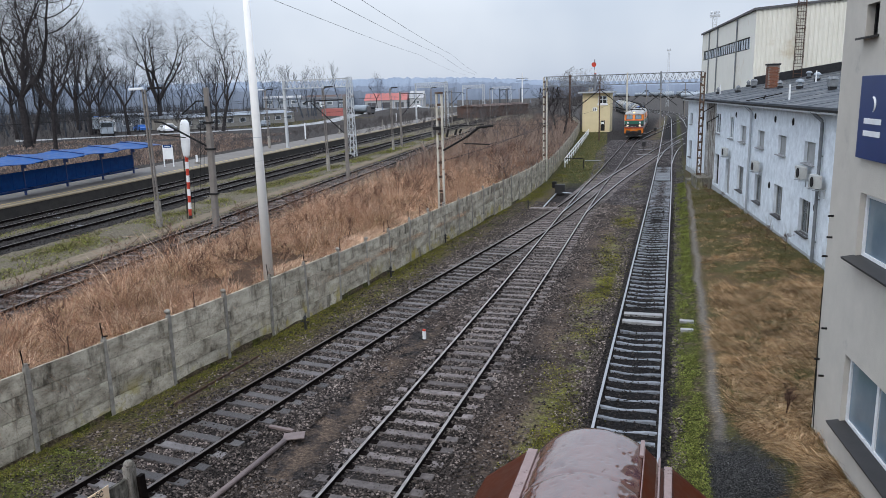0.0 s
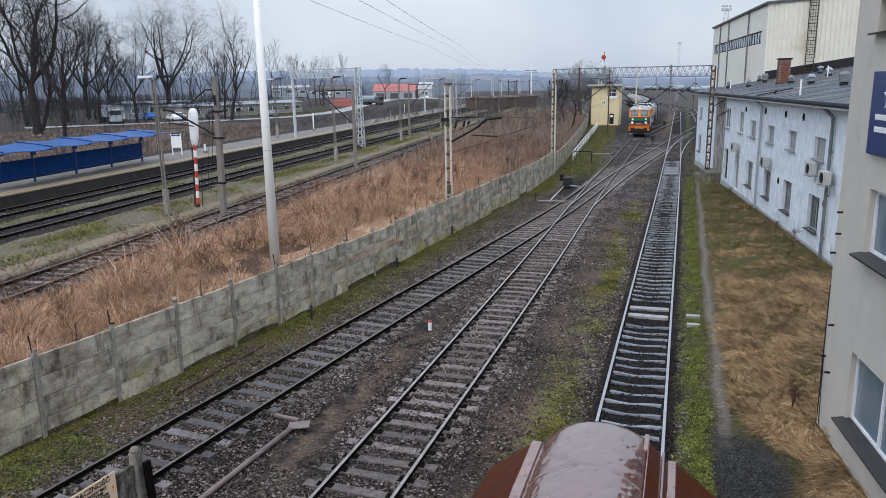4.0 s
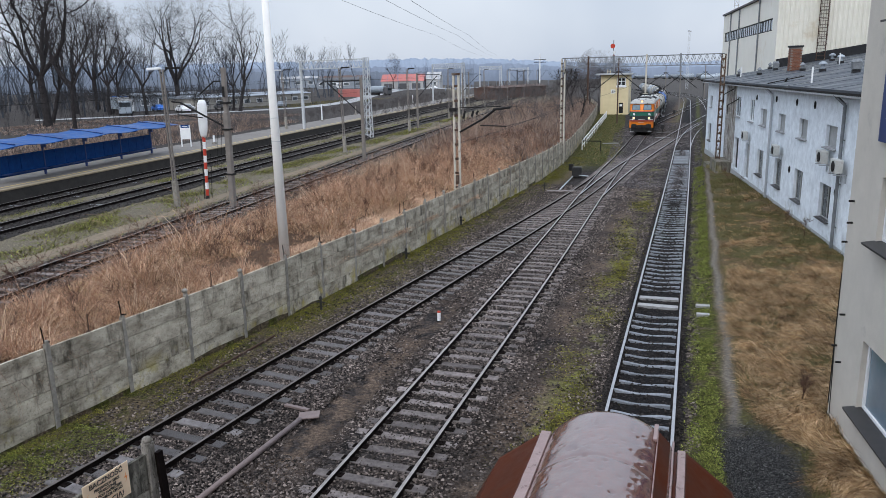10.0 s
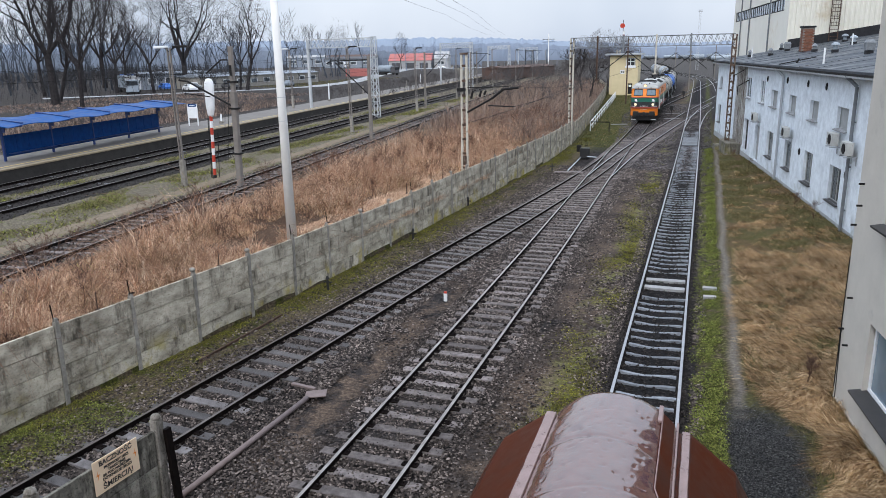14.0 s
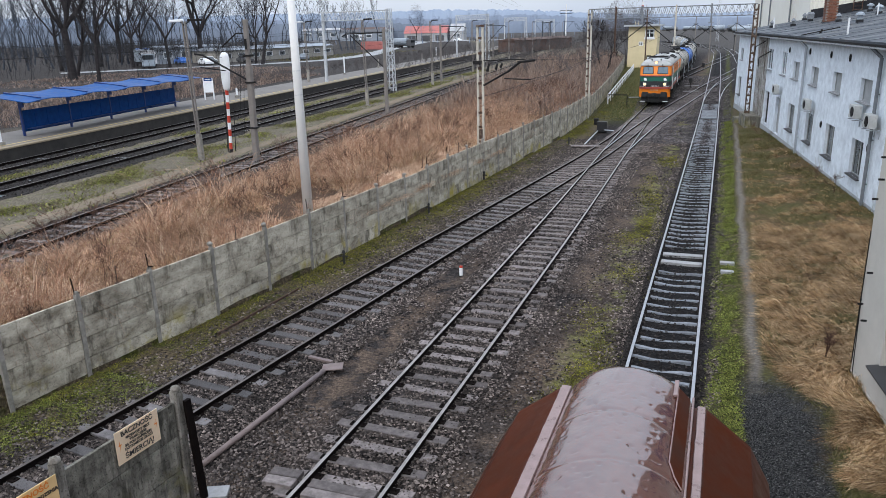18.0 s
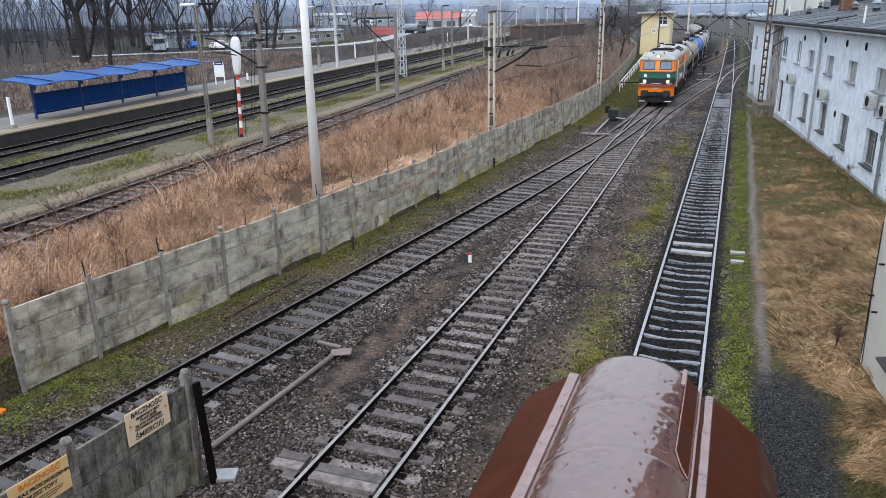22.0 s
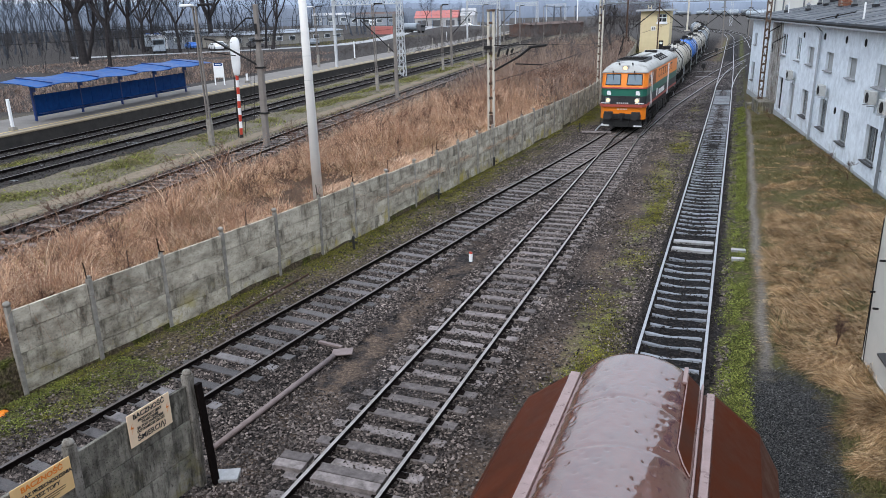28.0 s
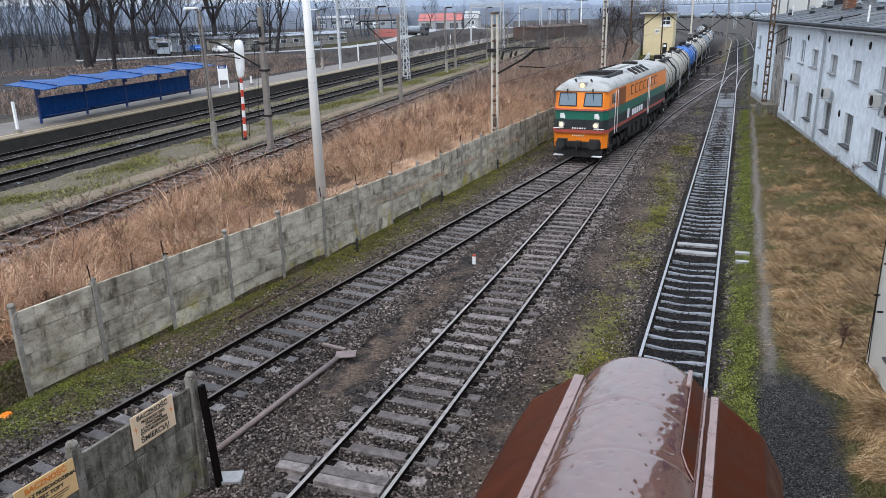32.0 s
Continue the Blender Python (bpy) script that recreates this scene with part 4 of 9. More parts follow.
# ---- concrete panel wall ----
def panel_wall():
    t = thing("concrete_fence", None, "old precast concrete panel fence with mossy stained boards and posts", "fence", kind="structure")
    posts = [10.05, 11.95, 14.05, 16.15, 18.4, 20.6, 22.75, 25.1, 27.5, 29.75, 32.0, 34.4, 36.6, 38.9, 41.25]
    for k in range(72):
        posts.append(posts[-1] + 2.25)
    me = {}
    for k, (ya, yb) in enumerate(zip(posts, posts[1:])):
        a, b = Vector((wall_x(ya), ya, 0)), Vector((wall_x(yb), yb, 0))
        d = b - a
        ang = -math.degrees(math.atan2(d.x, d.y))
        tall = 2.0 - 0.14 * math.exp(-((ya - 27) / 3.0) ** 2) if ya < 64 else 1.75
        if "post" not in me:
            bm = bmesh.new()
            box(bm, 0, 0, 0.95, 0.11, 0.11, 2.3, bevel=0.012)
            box(bm, 0, 0, 2.13, 0.085, 0.085, 0.10, bevel=0.02)
            p = part("post", bm, M["concrete_post"], t)
            me["post"] = p.data
            p.matrix_basis = pose(a.x, a.y, -0.06, 0, 0, ang)
            bm = bmesh.new()
            box(bm, 0, 0, 0.248, 0.06, 1.0, 0.488, bevel=0.010)
            me["panel"] = bpy.data.meshes.new("panel")
            bm.to_mesh(me["panel"])
            bm.free()
            me["panel"].materials.append(M["concrete"])
        else:
            shared("post", me["post"], t, pose(a.x, a.y, tall - 2.10 + rnd.uniform(-0.03, 0.03), rnd.uniform(-0.8, 0.8), rnd.uniform(-0.8, 0.8), ang))
        c = (a + b) / 2
        for i in range(4):
            q = shared("panel", me["panel"], t, pose(c.x + rnd.uniform(-0.014, 0.014), c.y, -0.06 + i * 0.5 * tall / 2.0, rnd.uniform(-0.25, 0.25), rnd.uniform(-0.8, 0.8), ang))
            q.scale = (1, d.length - 0.10, tall / 2.0)
        # iron stubs and round caps on some of the posts
        if ya < 45:
            bm = bmesh.new()
            if k % 4 in (1, 2):
                tube(bm, (a.x, a.y, tall - 0.10), (a.x - 0.02, a.y - 0.03, tall + 0.42), 0.014, n=6)
                tube(bm, (a.x, a.y, tall + 0.06), (a.x + 0.05, a.y + 0.10, tall + 0.05), 0.018, n=6)
                part("iron_stub", bm, M["rail_side"], t, "rusty iron stub on the post")
            else:
                r0 = bmesh.ops.create_icosphere(bm, subdivisions=2, radius=0.085)
                bmesh.ops.transform(bm, matrix=Matrix.Translation((a.x, a.y, tall + 0.10)) @ Matrix.Diagonal((1, 1, 0.8, 1)), verts=r0["verts"])
                part("cap", bm, M["concrete_post"], t, "round worn concrete cap", smooth=True)
    return t


panel_wall()

# ---- houses ----
def pierced(bm, y0, y1, z0, z1, holes, depth, x=0.0, into=1):
    """A wall face at x along y, with openings and their reveals; depth goes into the house."""
    ys = sorted({y0, y1, *[h[0] for h in holes], *[h[1] for h in holes]})
    zs = sorted({z0, z1, *[h[2] for h in holes], *[h[3] for h in holes]})
    for a, b in zip(ys, ys[1:]):
        for c, d in zip(zs, zs[1:]):
            if any(h[0] <= a and b <= h[1] and h[2] <= c and d <= h[3] for h in holes):
                continue
            quad(bm, (x, b, c), (x, a, c), (x, a, d), (x, b, d))
    e = x + depth * into
    for a, b, c, d in holes:
        quad(bm, (x, a, c), (x, b, c), (e, b, c), (e, a, c))
        quad(bm, (x, a, d), (e, a, d), (e, b, d), (x, b, d))
        quad(bm, (x, a, c), (e, a, c), (e, a, d), (x, a, d))
        quad(bm, (x, b, c), (x, b, d), (e, b, d), (e, b, c))
    bmesh.ops.remove_doubles(bm, verts=bm.verts, dist=0.0005)


def window(parent, a, b, c, d, x, frame_mat, pane_mat, mullions=1, sill=None, bar=0.06, transom=None, sill_out=0.12, sill_x=0.0):
    """A window unit that fills the opening a..b along y, c..d up, at depth x."""
    bm = bmesh.new()
    box(bm, x, (a + b) / 2, c + bar / 2, 0.07, b - a, bar)
    box(bm, x, (a + b) / 2, d - bar / 2, 0.07, b - a, bar)
    box(bm, x, a + bar / 2, (c + d) / 2, 0.07, bar, d - c - 2 * bar)
    box(bm, x, b - bar / 2, (c + d) / 2, 0.07, bar, d - c - 2 * bar)
    for k in range(1, mullions + 1):
        box(bm, x, a + (b - a) * k / (mullions + 1), (c + d) / 2, 0.065, bar * 1.2, d - c - 2 * bar)
    if transom:
        box(bm, x, (a + b) / 2, c + (d - c) * transom, 0.06, b - a - 2 * bar, bar)
    w = part("window", bm, frame_mat, parent)
    n = mullions + 1
    for k in range(n):
        bm = bmesh.new()
        box(bm, x + 0.01, a + (b - a) * (k + 0.5) / n, (c + d) / 2, 0.02, (b - a) / n - bar * 0.9, d - c - bar * 1.6)
        part("pane", bm, pane_mat, w)
    if sill is not None:
        bm = bmesh.new()
        m = Matrix.Translation((sill_x - sill_out / 2 + 0.10, (a + b) / 2, c - 0.015)) @ Matrix.Rotation(radians(-9), 4, "Y")
        box(bm, 0, 0, 0, sill_out + 0.22, b - a + 0.16, 0.04, m=m)
        part("sill", bm, sill, w)
    return w


HOUSE = Matrix.Translation((5.9, 33.3, 0)) @ Matrix.Rotation(math.atan2(0.11393, 0.99349), 4, "Z")


def roof_z(x):
    return 6.75 + 0.152 * x


def white_house():
    t = thing("white_house", HOUSE, "long whitewashed railway house with peeling stained plaster", "house", kind="structure")
    upper = [(10.75, 12.35, 4.3, 5.25), (6.2, 7.75, 4.3, 5.25), (1.5, 3.1, 4.3, 5.25), (15.5, 17.2, 4.3, 5.3), (19.4, 20.8, 4.3, 5.75), (24.3, 26.2, 4.35, 5.8), (38.6, 40.0, 4.4, 5.4)]
    lower = [(15.6, 17.4, 1.25, 2.8), (10.75, 12.4, 1.25, 2.8), (6.3, 7.9, 1.2, 2.75), (1.6, 3.25, 1.15, 2.7), (19.9, 21.5, 0.45, 2.8), (24.2, 25.8, 0.6, 2.85), (38.4, 40.2, 1.4, 2.95)]
    bm = bmesh.new()
    pierced(bm, -2.5, 41.7, -0.4, 6.62, upper + lower, 0.24)
    quad(bm, (0, 41.7, -0.4), (0, 41.7, 6.62), (22, 41.7, roof_z(22) - 0.15), (22, 41.7, -0.4))
    quad(bm, (0, -2.5, -0.4), (22, -2.5, -0.4), (22, -2.5, roof_z(22) - 0.15), (0, -2.5, 6.62))
    part("wall", bm, M["white_wall"], t)
    bm = bmesh.new()
    pierced(bm, -2.5, 41.7, -0.3, 0.45, [], 0.1, x=-0.03)
    part("plinth", bm, M["reveal"], t, "grey weathered plaster plinth")
    bm = bmesh.new()
    loft(bm, [[(-0.45, y, roof_z(-0.45)), (-0.45, y, roof_z(-0.45) + 0.12), (22, y, roof_z(22) + 0.12), (22, y, roof_z(22))] for y in (-2.8, 42.0)])
    part("roof", bm, M["tar_roof"], t, "low tarred felt roof, wet and grey")
    bm = bmesh.new()
    for y in (1.6, 5.9, 9.1, 13.4, 18.0, 22.9, 26.4, 31.8, 36.5):
        box(bm, 10.5, y, roof_z(10.5) + 0.125, 22, 0.05, 0.02, m=Matrix.Translation((10.5, y, roof_z(10.5))) @ Matrix.Rotation(-math.atan(0.152), 4, "Y") @ Matrix.Translation((-10.5, -y, -roof_z(10.5))))
    part("roof_seam", bm, M["tar_roof"], t)
    bm = bmesh.new()
    box(bm, -0.49, 19.6, 6.67, 0.11, 44.6, 0.09)
    part("gutter", bm, M["dark_steel"], t, "dark sagging gutter")
    bm = bmesh.new()
    box(bm, -0.36, 19.6, 6.60, 0.34, 44.6, 0.10)
    part("eaves", bm, M["reveal"], t)
    for k, (a, b, c, d) in enumerate(upper + lower):
        white = k in (4, 5)
        if k in (11, 12):
            bm = bmesh.new()
            box(bm, 0.2, (a + b) / 2, (c + d) / 2, 0.06, b - a - 0.02, d - c - 0.02)
            door = part("door", bm, M["dark_steel"] if k == 12 else M["board"], t, "weathered dark door")
            bm = bmesh.new()
            box(bm, 0.14, b - 0.2, (c + d) / 2, 0.05, 0.06, 0.16)
            part("handle", bm, M["zinc"], door)
        elif white:
            window(t, a, b, c, d, 0.08, M["white_paint"], M["glass_lit"], 1, M["sill"])
        else:
            window(t, a, b, c, d, 0.17, M["board"], M["board"] if k in (0, 1, 2, 3) else M["glass"], 1 if k > 6 else 0, M["sill"] if k < 7 else M["dark_sill"])
    for y in (13.7, 0.4):
        bm = bmesh.new()
        tube(bm, (-0.12, y, 0.1), (-0.12, y, 6.2), 0.07)
        tube(bm, (-0.12, y, 6.2), (-0.5, y + 0.25, 6.62), 0.07)
        for z in (1.2, 3.0, 4.8):
            box(bm, -0.08, y, z, 0.12, 0.18, 0.05)
        part("downpipe", bm, M["zinc"] if y > 5 else M["old_zinc"], t)
    for y, z in ((8.45, 6.0), (5.1, 6.0), (13.05, 6.0), (8.87, 2.55), (0.87, 2.59), (18.6, 5.9)):
        bm = bmesh.new()
        r = bmesh.ops.create_uvsphere(bm, u_segments=10, v_segments=6, radius=0.16)
        bmesh.ops.transform(bm, matrix=Matrix.Translation((-0.03, y, z)) @ Matrix.Diagonal((0.35, 0.62, 1.15, 1)), verts=r["verts"])
        part("wall_lamp", bm, M["dark_steel"], t, "oval dark wall lamp", smooth=True)
    # the rust-stained stair bay with its ledge
    bm = bmesh.new()
    box(bm, -0.55, 28.3, 0.35, 1.1, 3.4, 1.1, bevel=0.03)
    box(bm, -0.7, 30.9, 0.05, 1.3, 1.6, 0.6, bevel=0.03)
    part("loading_ledge", bm, M["dark_concrete"], t, "low dirty concrete ledge with a dark top")
    bm = bmesh.new()
    box(bm, -0.01, 28.4, 3.7, 0.05, 4.4, 5.7)
    part("stained_bay", bm, M["dirty_plaster"], t, "dirty plaster bay with rust runs")
    bm = bmesh.new()
    box(bm, -0.06, 26.9, 3.4, 0.12, 0.30, 6.3)
    tube(bm, (-0.14, 27.5, 0.9), (-0.14, 27.5, 6.4), 0.05)
    tube(bm, (-0.2, 28.0, 0.9), (-0.2, 28.0, 6.4), 0.04)
    part("stained_pilaster", bm, M["dirty_plaster"], t, "stained plaster pilaster with old pipes")
    bm = bmesh.new()
    for y, z in ((26.2, 5.9), (24.3, 5.2)):
        tube(bm, (-0.05, y + 0.8, z + 0.4), (-0.9, y, z), 0.035)
        tube(bm, (-0.9, y, z), (-0.9, y, z - 0.6), 0.03)
    part("wall_bracket", bm, M["dark_steel"], t)
    bm = bmesh.new()
    tube(bm, (-0.3, 14.4, 6.85), (1.2, 12.6, 7.25), 0.03)
    tube(bm, (0.4, 13.4, 6.9), (0.5, 13.3, 7.15), 0.05)
    part("roof_arm", bm, M["dark_steel"], t)
    return t


white_house()


def ac_unit(y, z):
    t = thing("air_conditioner", HOUSE @ Matrix.Translation((-0.42, y, z)), "weathered white air conditioner on wall brackets", "air conditioner", "air conditioners on the white house")
    bm = bmesh.new()
    box(bm, 0.08, 0, 0, 0.30, 0.80, 0.54, bevel=0.03)
    part("casing", bm, M["old_white"], t)
    bm = bmesh.new()
    r = bmesh.ops.create_cone(bm, cap_ends=True, segments=20, radius1=0.21, radius2=0.21, depth=0.03)
    bmesh.ops.transform(bm, matrix=Matrix.Translation((-0.08, -0.10, 0)) @ Matrix.Rotation(radians(90), 4, "Y"), verts=r["verts"])
    part("fan_grille", bm, M["dark_steel"], t)
    for s in (-0.3, 0.3):
        bm = bmesh.new()
        box(bm, 0.16, s, -0.335, 0.52, 0.04, 0.04)
        box(bm, 0.38, s, -0.5, 0.04, 0.04, 0.35)
        part("bracket", bm, M["zinc"], t)


for y, z in ((20.2, 3.4), (11.0, 3.35), (2.1, 3.95), (0.0, 3.8)):
    ac_unit(y, z)


def chimney():
    x, y = 4.23, 28.3
    m = HOUSE @ Matrix.Translation((x, y, roof_z(x))) @ Matrix.Diagonal((0.84, 0.84, 1, 1))
    t = thing("chimney", m, "square red brick chimney on the tarred roof", "chimney")
    bm = bmesh.new()
    box(bm, 0, 0, 0.85, 0.92, 0.92, 1.9)
    part("core", bm, M["mortar"], t)
    bm = bmesh.new()
    box(bm, 0, 0, 0, 0.245, 0.10, 0.078)
    me = bpy.data.meshes.new("brick")
    bm.to_mesh(me)
    bm.free()
    me.materials.append(M["brick"])
    for row in range(18):
        z = 0.02 + row * 0.094
        off = 0.125 if row % 2 else 0.0
        for side in range(2):
            for k in range(4):
                a = -0.375 + k * 0.255 + off - 0.06
                if abs(a) > 0.42:
                    continue
                if side == 0:
                    shared("brick", me, t, pose(a, -0.43, z))
                else:
                    shared("brick", me, t, pose(-0.43, a, z, 0, 0, 90))
    bm = bmesh.new()
    box(bm, 0, 0, 1.84, 1.1, 1.1, 0.12, bevel=0.02)
    part("cap", bm, M["dark_felt"], t)
    bm = bmesh.new()
    box(bm, 0, 0, 0.0, 1.1, 1.1, 0.22, bevel=0.02)
    part("foot", bm, M["dark_felt"], t)


chimney()


def roof_vent(x, y, kind):
    m = HOUSE @ Matrix.Translation((x, y, roof_z(x) + 0.1)) @ Matrix.Scale(0.64, 4)
    names = {"hood": "small zinc roof vent with a conical hood", "dome": "white domed roof ventilator", "pipe": "white plastic vent pipe", "block": "boxy zinc roof ventilator"}
    t = thing("roof_vent", m, names[kind], "roof vent", "vents on the tarred roof")
    bm = bmesh.new()
    if kind == "pipe":
        tube(bm, (0, 0, -0.1), (0, 0, 1.25), 0.07, 0.07, 10)
        part("pipe", bm, M["white_paint"], t)
        return
    box(bm, 0, 0, 0.12, 0.55, 0.55, 0.34, bevel=0.03)
    part("base", bm, M["dark_felt"], t)
    bm = bmesh.new()
    if kind == "hood":
        tube(bm, (0, 0, 0.28), (0, 0, 0.62), 0.2, 0.2, 12)
        tube(bm, (0, 0, 0.62), (0, 0, 0.95), 0.34, 0.05, 12)
    elif kind == "dome":
        tube(bm, (0, 0, 0.28), (0, 0, 0.75), 0.2, 0.2, 12)
        tube(bm, (0, 0, 0.70), (0, 0, 0.86), 0.42, 0.36, 14)
        tube(bm, (0, 0, 0.86), (0, 0, 1.0), 0.36, 0.1, 14)
    else:
        box(bm, 0, 0, 0.6, 0.7, 0.7, 0.6, bevel=0.03)
        tube(bm, (0, 0, 0.9), (0, 0, 1.15), 0.45, 0.3, 14)
    part("hood", bm, M["tank_white"] if kind == "dome" else M["old_zinc"], t)


for x, y, k in ((1.5, 35.0, "hood"), (2.3, 30.8, "hood"), (5.0, 40.5, "hood"), (4.4, 35.3, "block"), (4.0, 24.9, "hood"), (3.8, 19.1, "dome"), (3.4, 11.3, "block"), (0.5, 8.2, "pipe"),
                (8.6, 35.0, "dome"), (7.1, 27.3, "dome"), (6.6, 25.8, "pipe"), (1.4, 33.5, "pipe"), (5.4, 14.0, "dome")):
    roof_vent(x, y, k)


def hall():
    t = thing("factory_hall", HOUSE, "tall cream corrugated factory hall behind the white house", "factory", kind="structure")
    bm = bmesh.new()
    x, k = 5.6, 0
    pts = []
    while x < 34:
        pts += [(x, 41.8), (x + 0.16, 41.8), (x + 0.20, 41.73), (x + 0.36, 41.73)]
        x += 0.40
    loft(bm, [[(a, b, 6.0) for a, b in pts], [(a, b, 14.45 + 0.075 * (a - 5.6)) for a, b in pts]], closed=False, ends=False)
    part("corrugated_wall", bm, M["cream_metal"], t, "cream corrugated sheet gable wall")
    holes = [(43.9, 72.3, 11.1, 12.25)]
    bm = bmesh.new()
    pierced(bm, 41.8, 73.6, -0.4, 14.4, holes, 0.2, x=5.6)
    quad(bm, (5.6, 73.6, -0.4), (5.6, 73.6, 14.4), (34, 73.6, 14.4), (34, 73.6, -0.4))
    part("wall", bm, M["cream_panel"], t, "pale panel wall with rusty streaks")
    bm = bmesh.new()
    loft(bm, [[(5.4, y, 14.42), (5.4, y, 14.62), (34, y, 14.62 + 2.1), (34, y, 14.42 + 2.1)] for y in (41.55, 73.8)])
    part("roof", bm, M["house_dark"], t, "dark roof edge")
    window(t, 43.9, 72.3, 11.1, 12.25, 5.7, M["dark_steel"], M["glass_lit"], 23, None, bar=0.10)
    for y in (67.5, 61.5, 50.0):
        bm = bmesh.new()
        tube(bm, (5.50, y, 0.0), (5.50, y, 14.4), 0.075, n=8)
        part("downpipe", bm, M["old_zinc"], t)
    bm = bmesh.new()
    for xx in (9.0, 9.7):
        tube(bm, (xx, 41.45, 8.3), (xx, 41.45, 15.6), 0.04, n=6)
    z = 8.4
    while z < 15.5:
        tube(bm, (9.0, 41.45, z), (9.7, 41.45, z), 0.025, n=5)
        z += 0.3
    for z in np.arange(9.6, 15.4, 0.75):
        for a, b in zip(range(0, 180, 30), range(30, 210, 30)):
            pa = (9.35 - 0.38 * math.cos(radians(a)), 41.42 - 0.6 * math.sin(radians(a)), z)
            pb = (9.35 - 0.38 * math.cos(radians(b)), 41.42 - 0.6 * math.sin(radians(b)), z)
            tube(bm, pa, pb, 0.022, n=4)
    for a in range(30, 180, 30):
        tube(bm, (9.35 - 0.38 * math.cos(radians(a)), 41.42 - 0.6 * math.sin(radians(a)), 9.6), (9.35 - 0.38 * math.cos(radians(a)), 41.42 - 0.6 * math.sin(radians(a)), 15.3), 0.018, n=4)
    part("ladder", bm, M["rust"], t, "rusty caged ladder")
    bm = bmesh.new()
    loft(bm, [[(5.7, 41.6, 7.62), (5.7, 41.6, 8.5), (30, 41.6, 11.35 + 0.9), (30, 41.6, 11.35)], [(5.7, 41.72, 7.62), (5.7, 41.72, 8.5), (30, 41.72, 12.2), (30, 41.72, 11.3)]])
    part("flashing", bm, M["dark_felt"], t, "dark felt upstand along the wall foot")


hall()

BEIGE = Matrix.Translation((3.20, 17.20, 0)) @ Matrix.Rotation(math.atan2(0.12097, 0.99266), 4, "Z")


def beige_house():
    """Its long side runs towards the footbridge: local y from 0 down to minus 22."""
    t = thing("beige_house", BEIGE, "beige rendered office house with white plastic windows", "house", kind="structure")
    holes = [(-4.45, -1.62, 1.02, 2.45), (-4.6, -1.65, 4.45, 5.68), (-1.75, -1.15, 8.55, 9.12), (-9.4, -6.6, 1.02, 2.45), (-9.4, -6.6, 4.45, 5.68)]
    bm = bmesh.new()
    pierced(bm, -20, 0, -0.4, 12.5, holes, 0.26)
    quad(bm, (0, 0, -0.4), (0, 0, 12.5), (12, 0, 12.5), (12, 0, -0.4))
    quad(bm, (0, -20, -0.4), (12, -20, -0.4), (12, -20, 12.5), (0, -20, 12.5))
    quad(bm, (0, 0, 12.5), (0, -20, 12.5), (12, -20, 12.5), (12, 0, 12.5))
    part("wall", bm, M["beige_wall"], t)
    bm = bmesh.new()
    box(bm, 0.03, -10, -0.05, 0.10, 20.0, 0.5, bevel=0.02)
    part("plinth", bm, M["beige_wall"], t, "rough rendered foot of the wall")
    for k, (a, b, c, d) in enumerate(holes):
        if k == 2:
            window(t, a, b, c, d, 0.18, M["dark_steel"], M["glass"], 0, M["dark_sill"], sill_out=0.14)
        else:
            window(t, a, b, c, d, 0.14, M["white_paint"], M["glass_lit"], 1, M["dark_sill"], bar=0.085, sill_out=0.22)
    bm = bmesh.new()
    for y, z in ((-0.28, 5.0), (-0.30, 4.55), (-0.1, 4.1), (-0.45, 2.6), (-0.15, 1.8), (-0.5, 1.55)):
        box(bm, -0.05, y, z, 0.12, 0.03, 0.04)
    part("wall_hook", bm, M["dark_steel"], t)
    bm = bmesh.new()
    tube(bm, (-0.03, -0.06, 0.4), (-0.03, -0.06, 3.4), 0.012, n=5)
    tube(bm, (-0.03, -0.2, 0.2), (-0.03, -0.08, 1.9), 0.01, n=5)
    part("cable", bm, M["dark_steel"], t)


beige_house()


def blue_sign():
    t = thing("company_sign", BEIGE @ Matrix.Translation((-0.06, 0, 0)), "navy blue company sign with white lettering shapes", "sign")
    bm = bmesh.new()
    box(bm, 0, -2.55, 7.08, 0.06, 2.2, 1.5, bevel=0.01)
    part("board", bm, M["navy"], t)
    x = -0.035
    for z, w in ((7.02, 0.80), (6.80, 0.78)):
        bm = bmesh.new()
        box(bm, x, -2.15, z, 0.01, w, 0.10, bevel=0.004)
        part("letter_bar", bm, M["white_paint"], t)
    bm = bmesh.new()
    for k in range(8):
        a, b = radians(-70 + k * 20), radians(-50 + k * 20)
        tube(bm, (x, -2.1 - 0.13 * math.cos(a), 7.32 + 0.13 * math.sin(a)), (x, -2.1 - 0.13 * math.cos(b), 7.32 + 0.13 * math.sin(b)), 0.012 + 0.014 * math.sin(math.pi * k / 8), n=5)
    part("emblem", bm, M["white_paint"], t)


blue_sign()


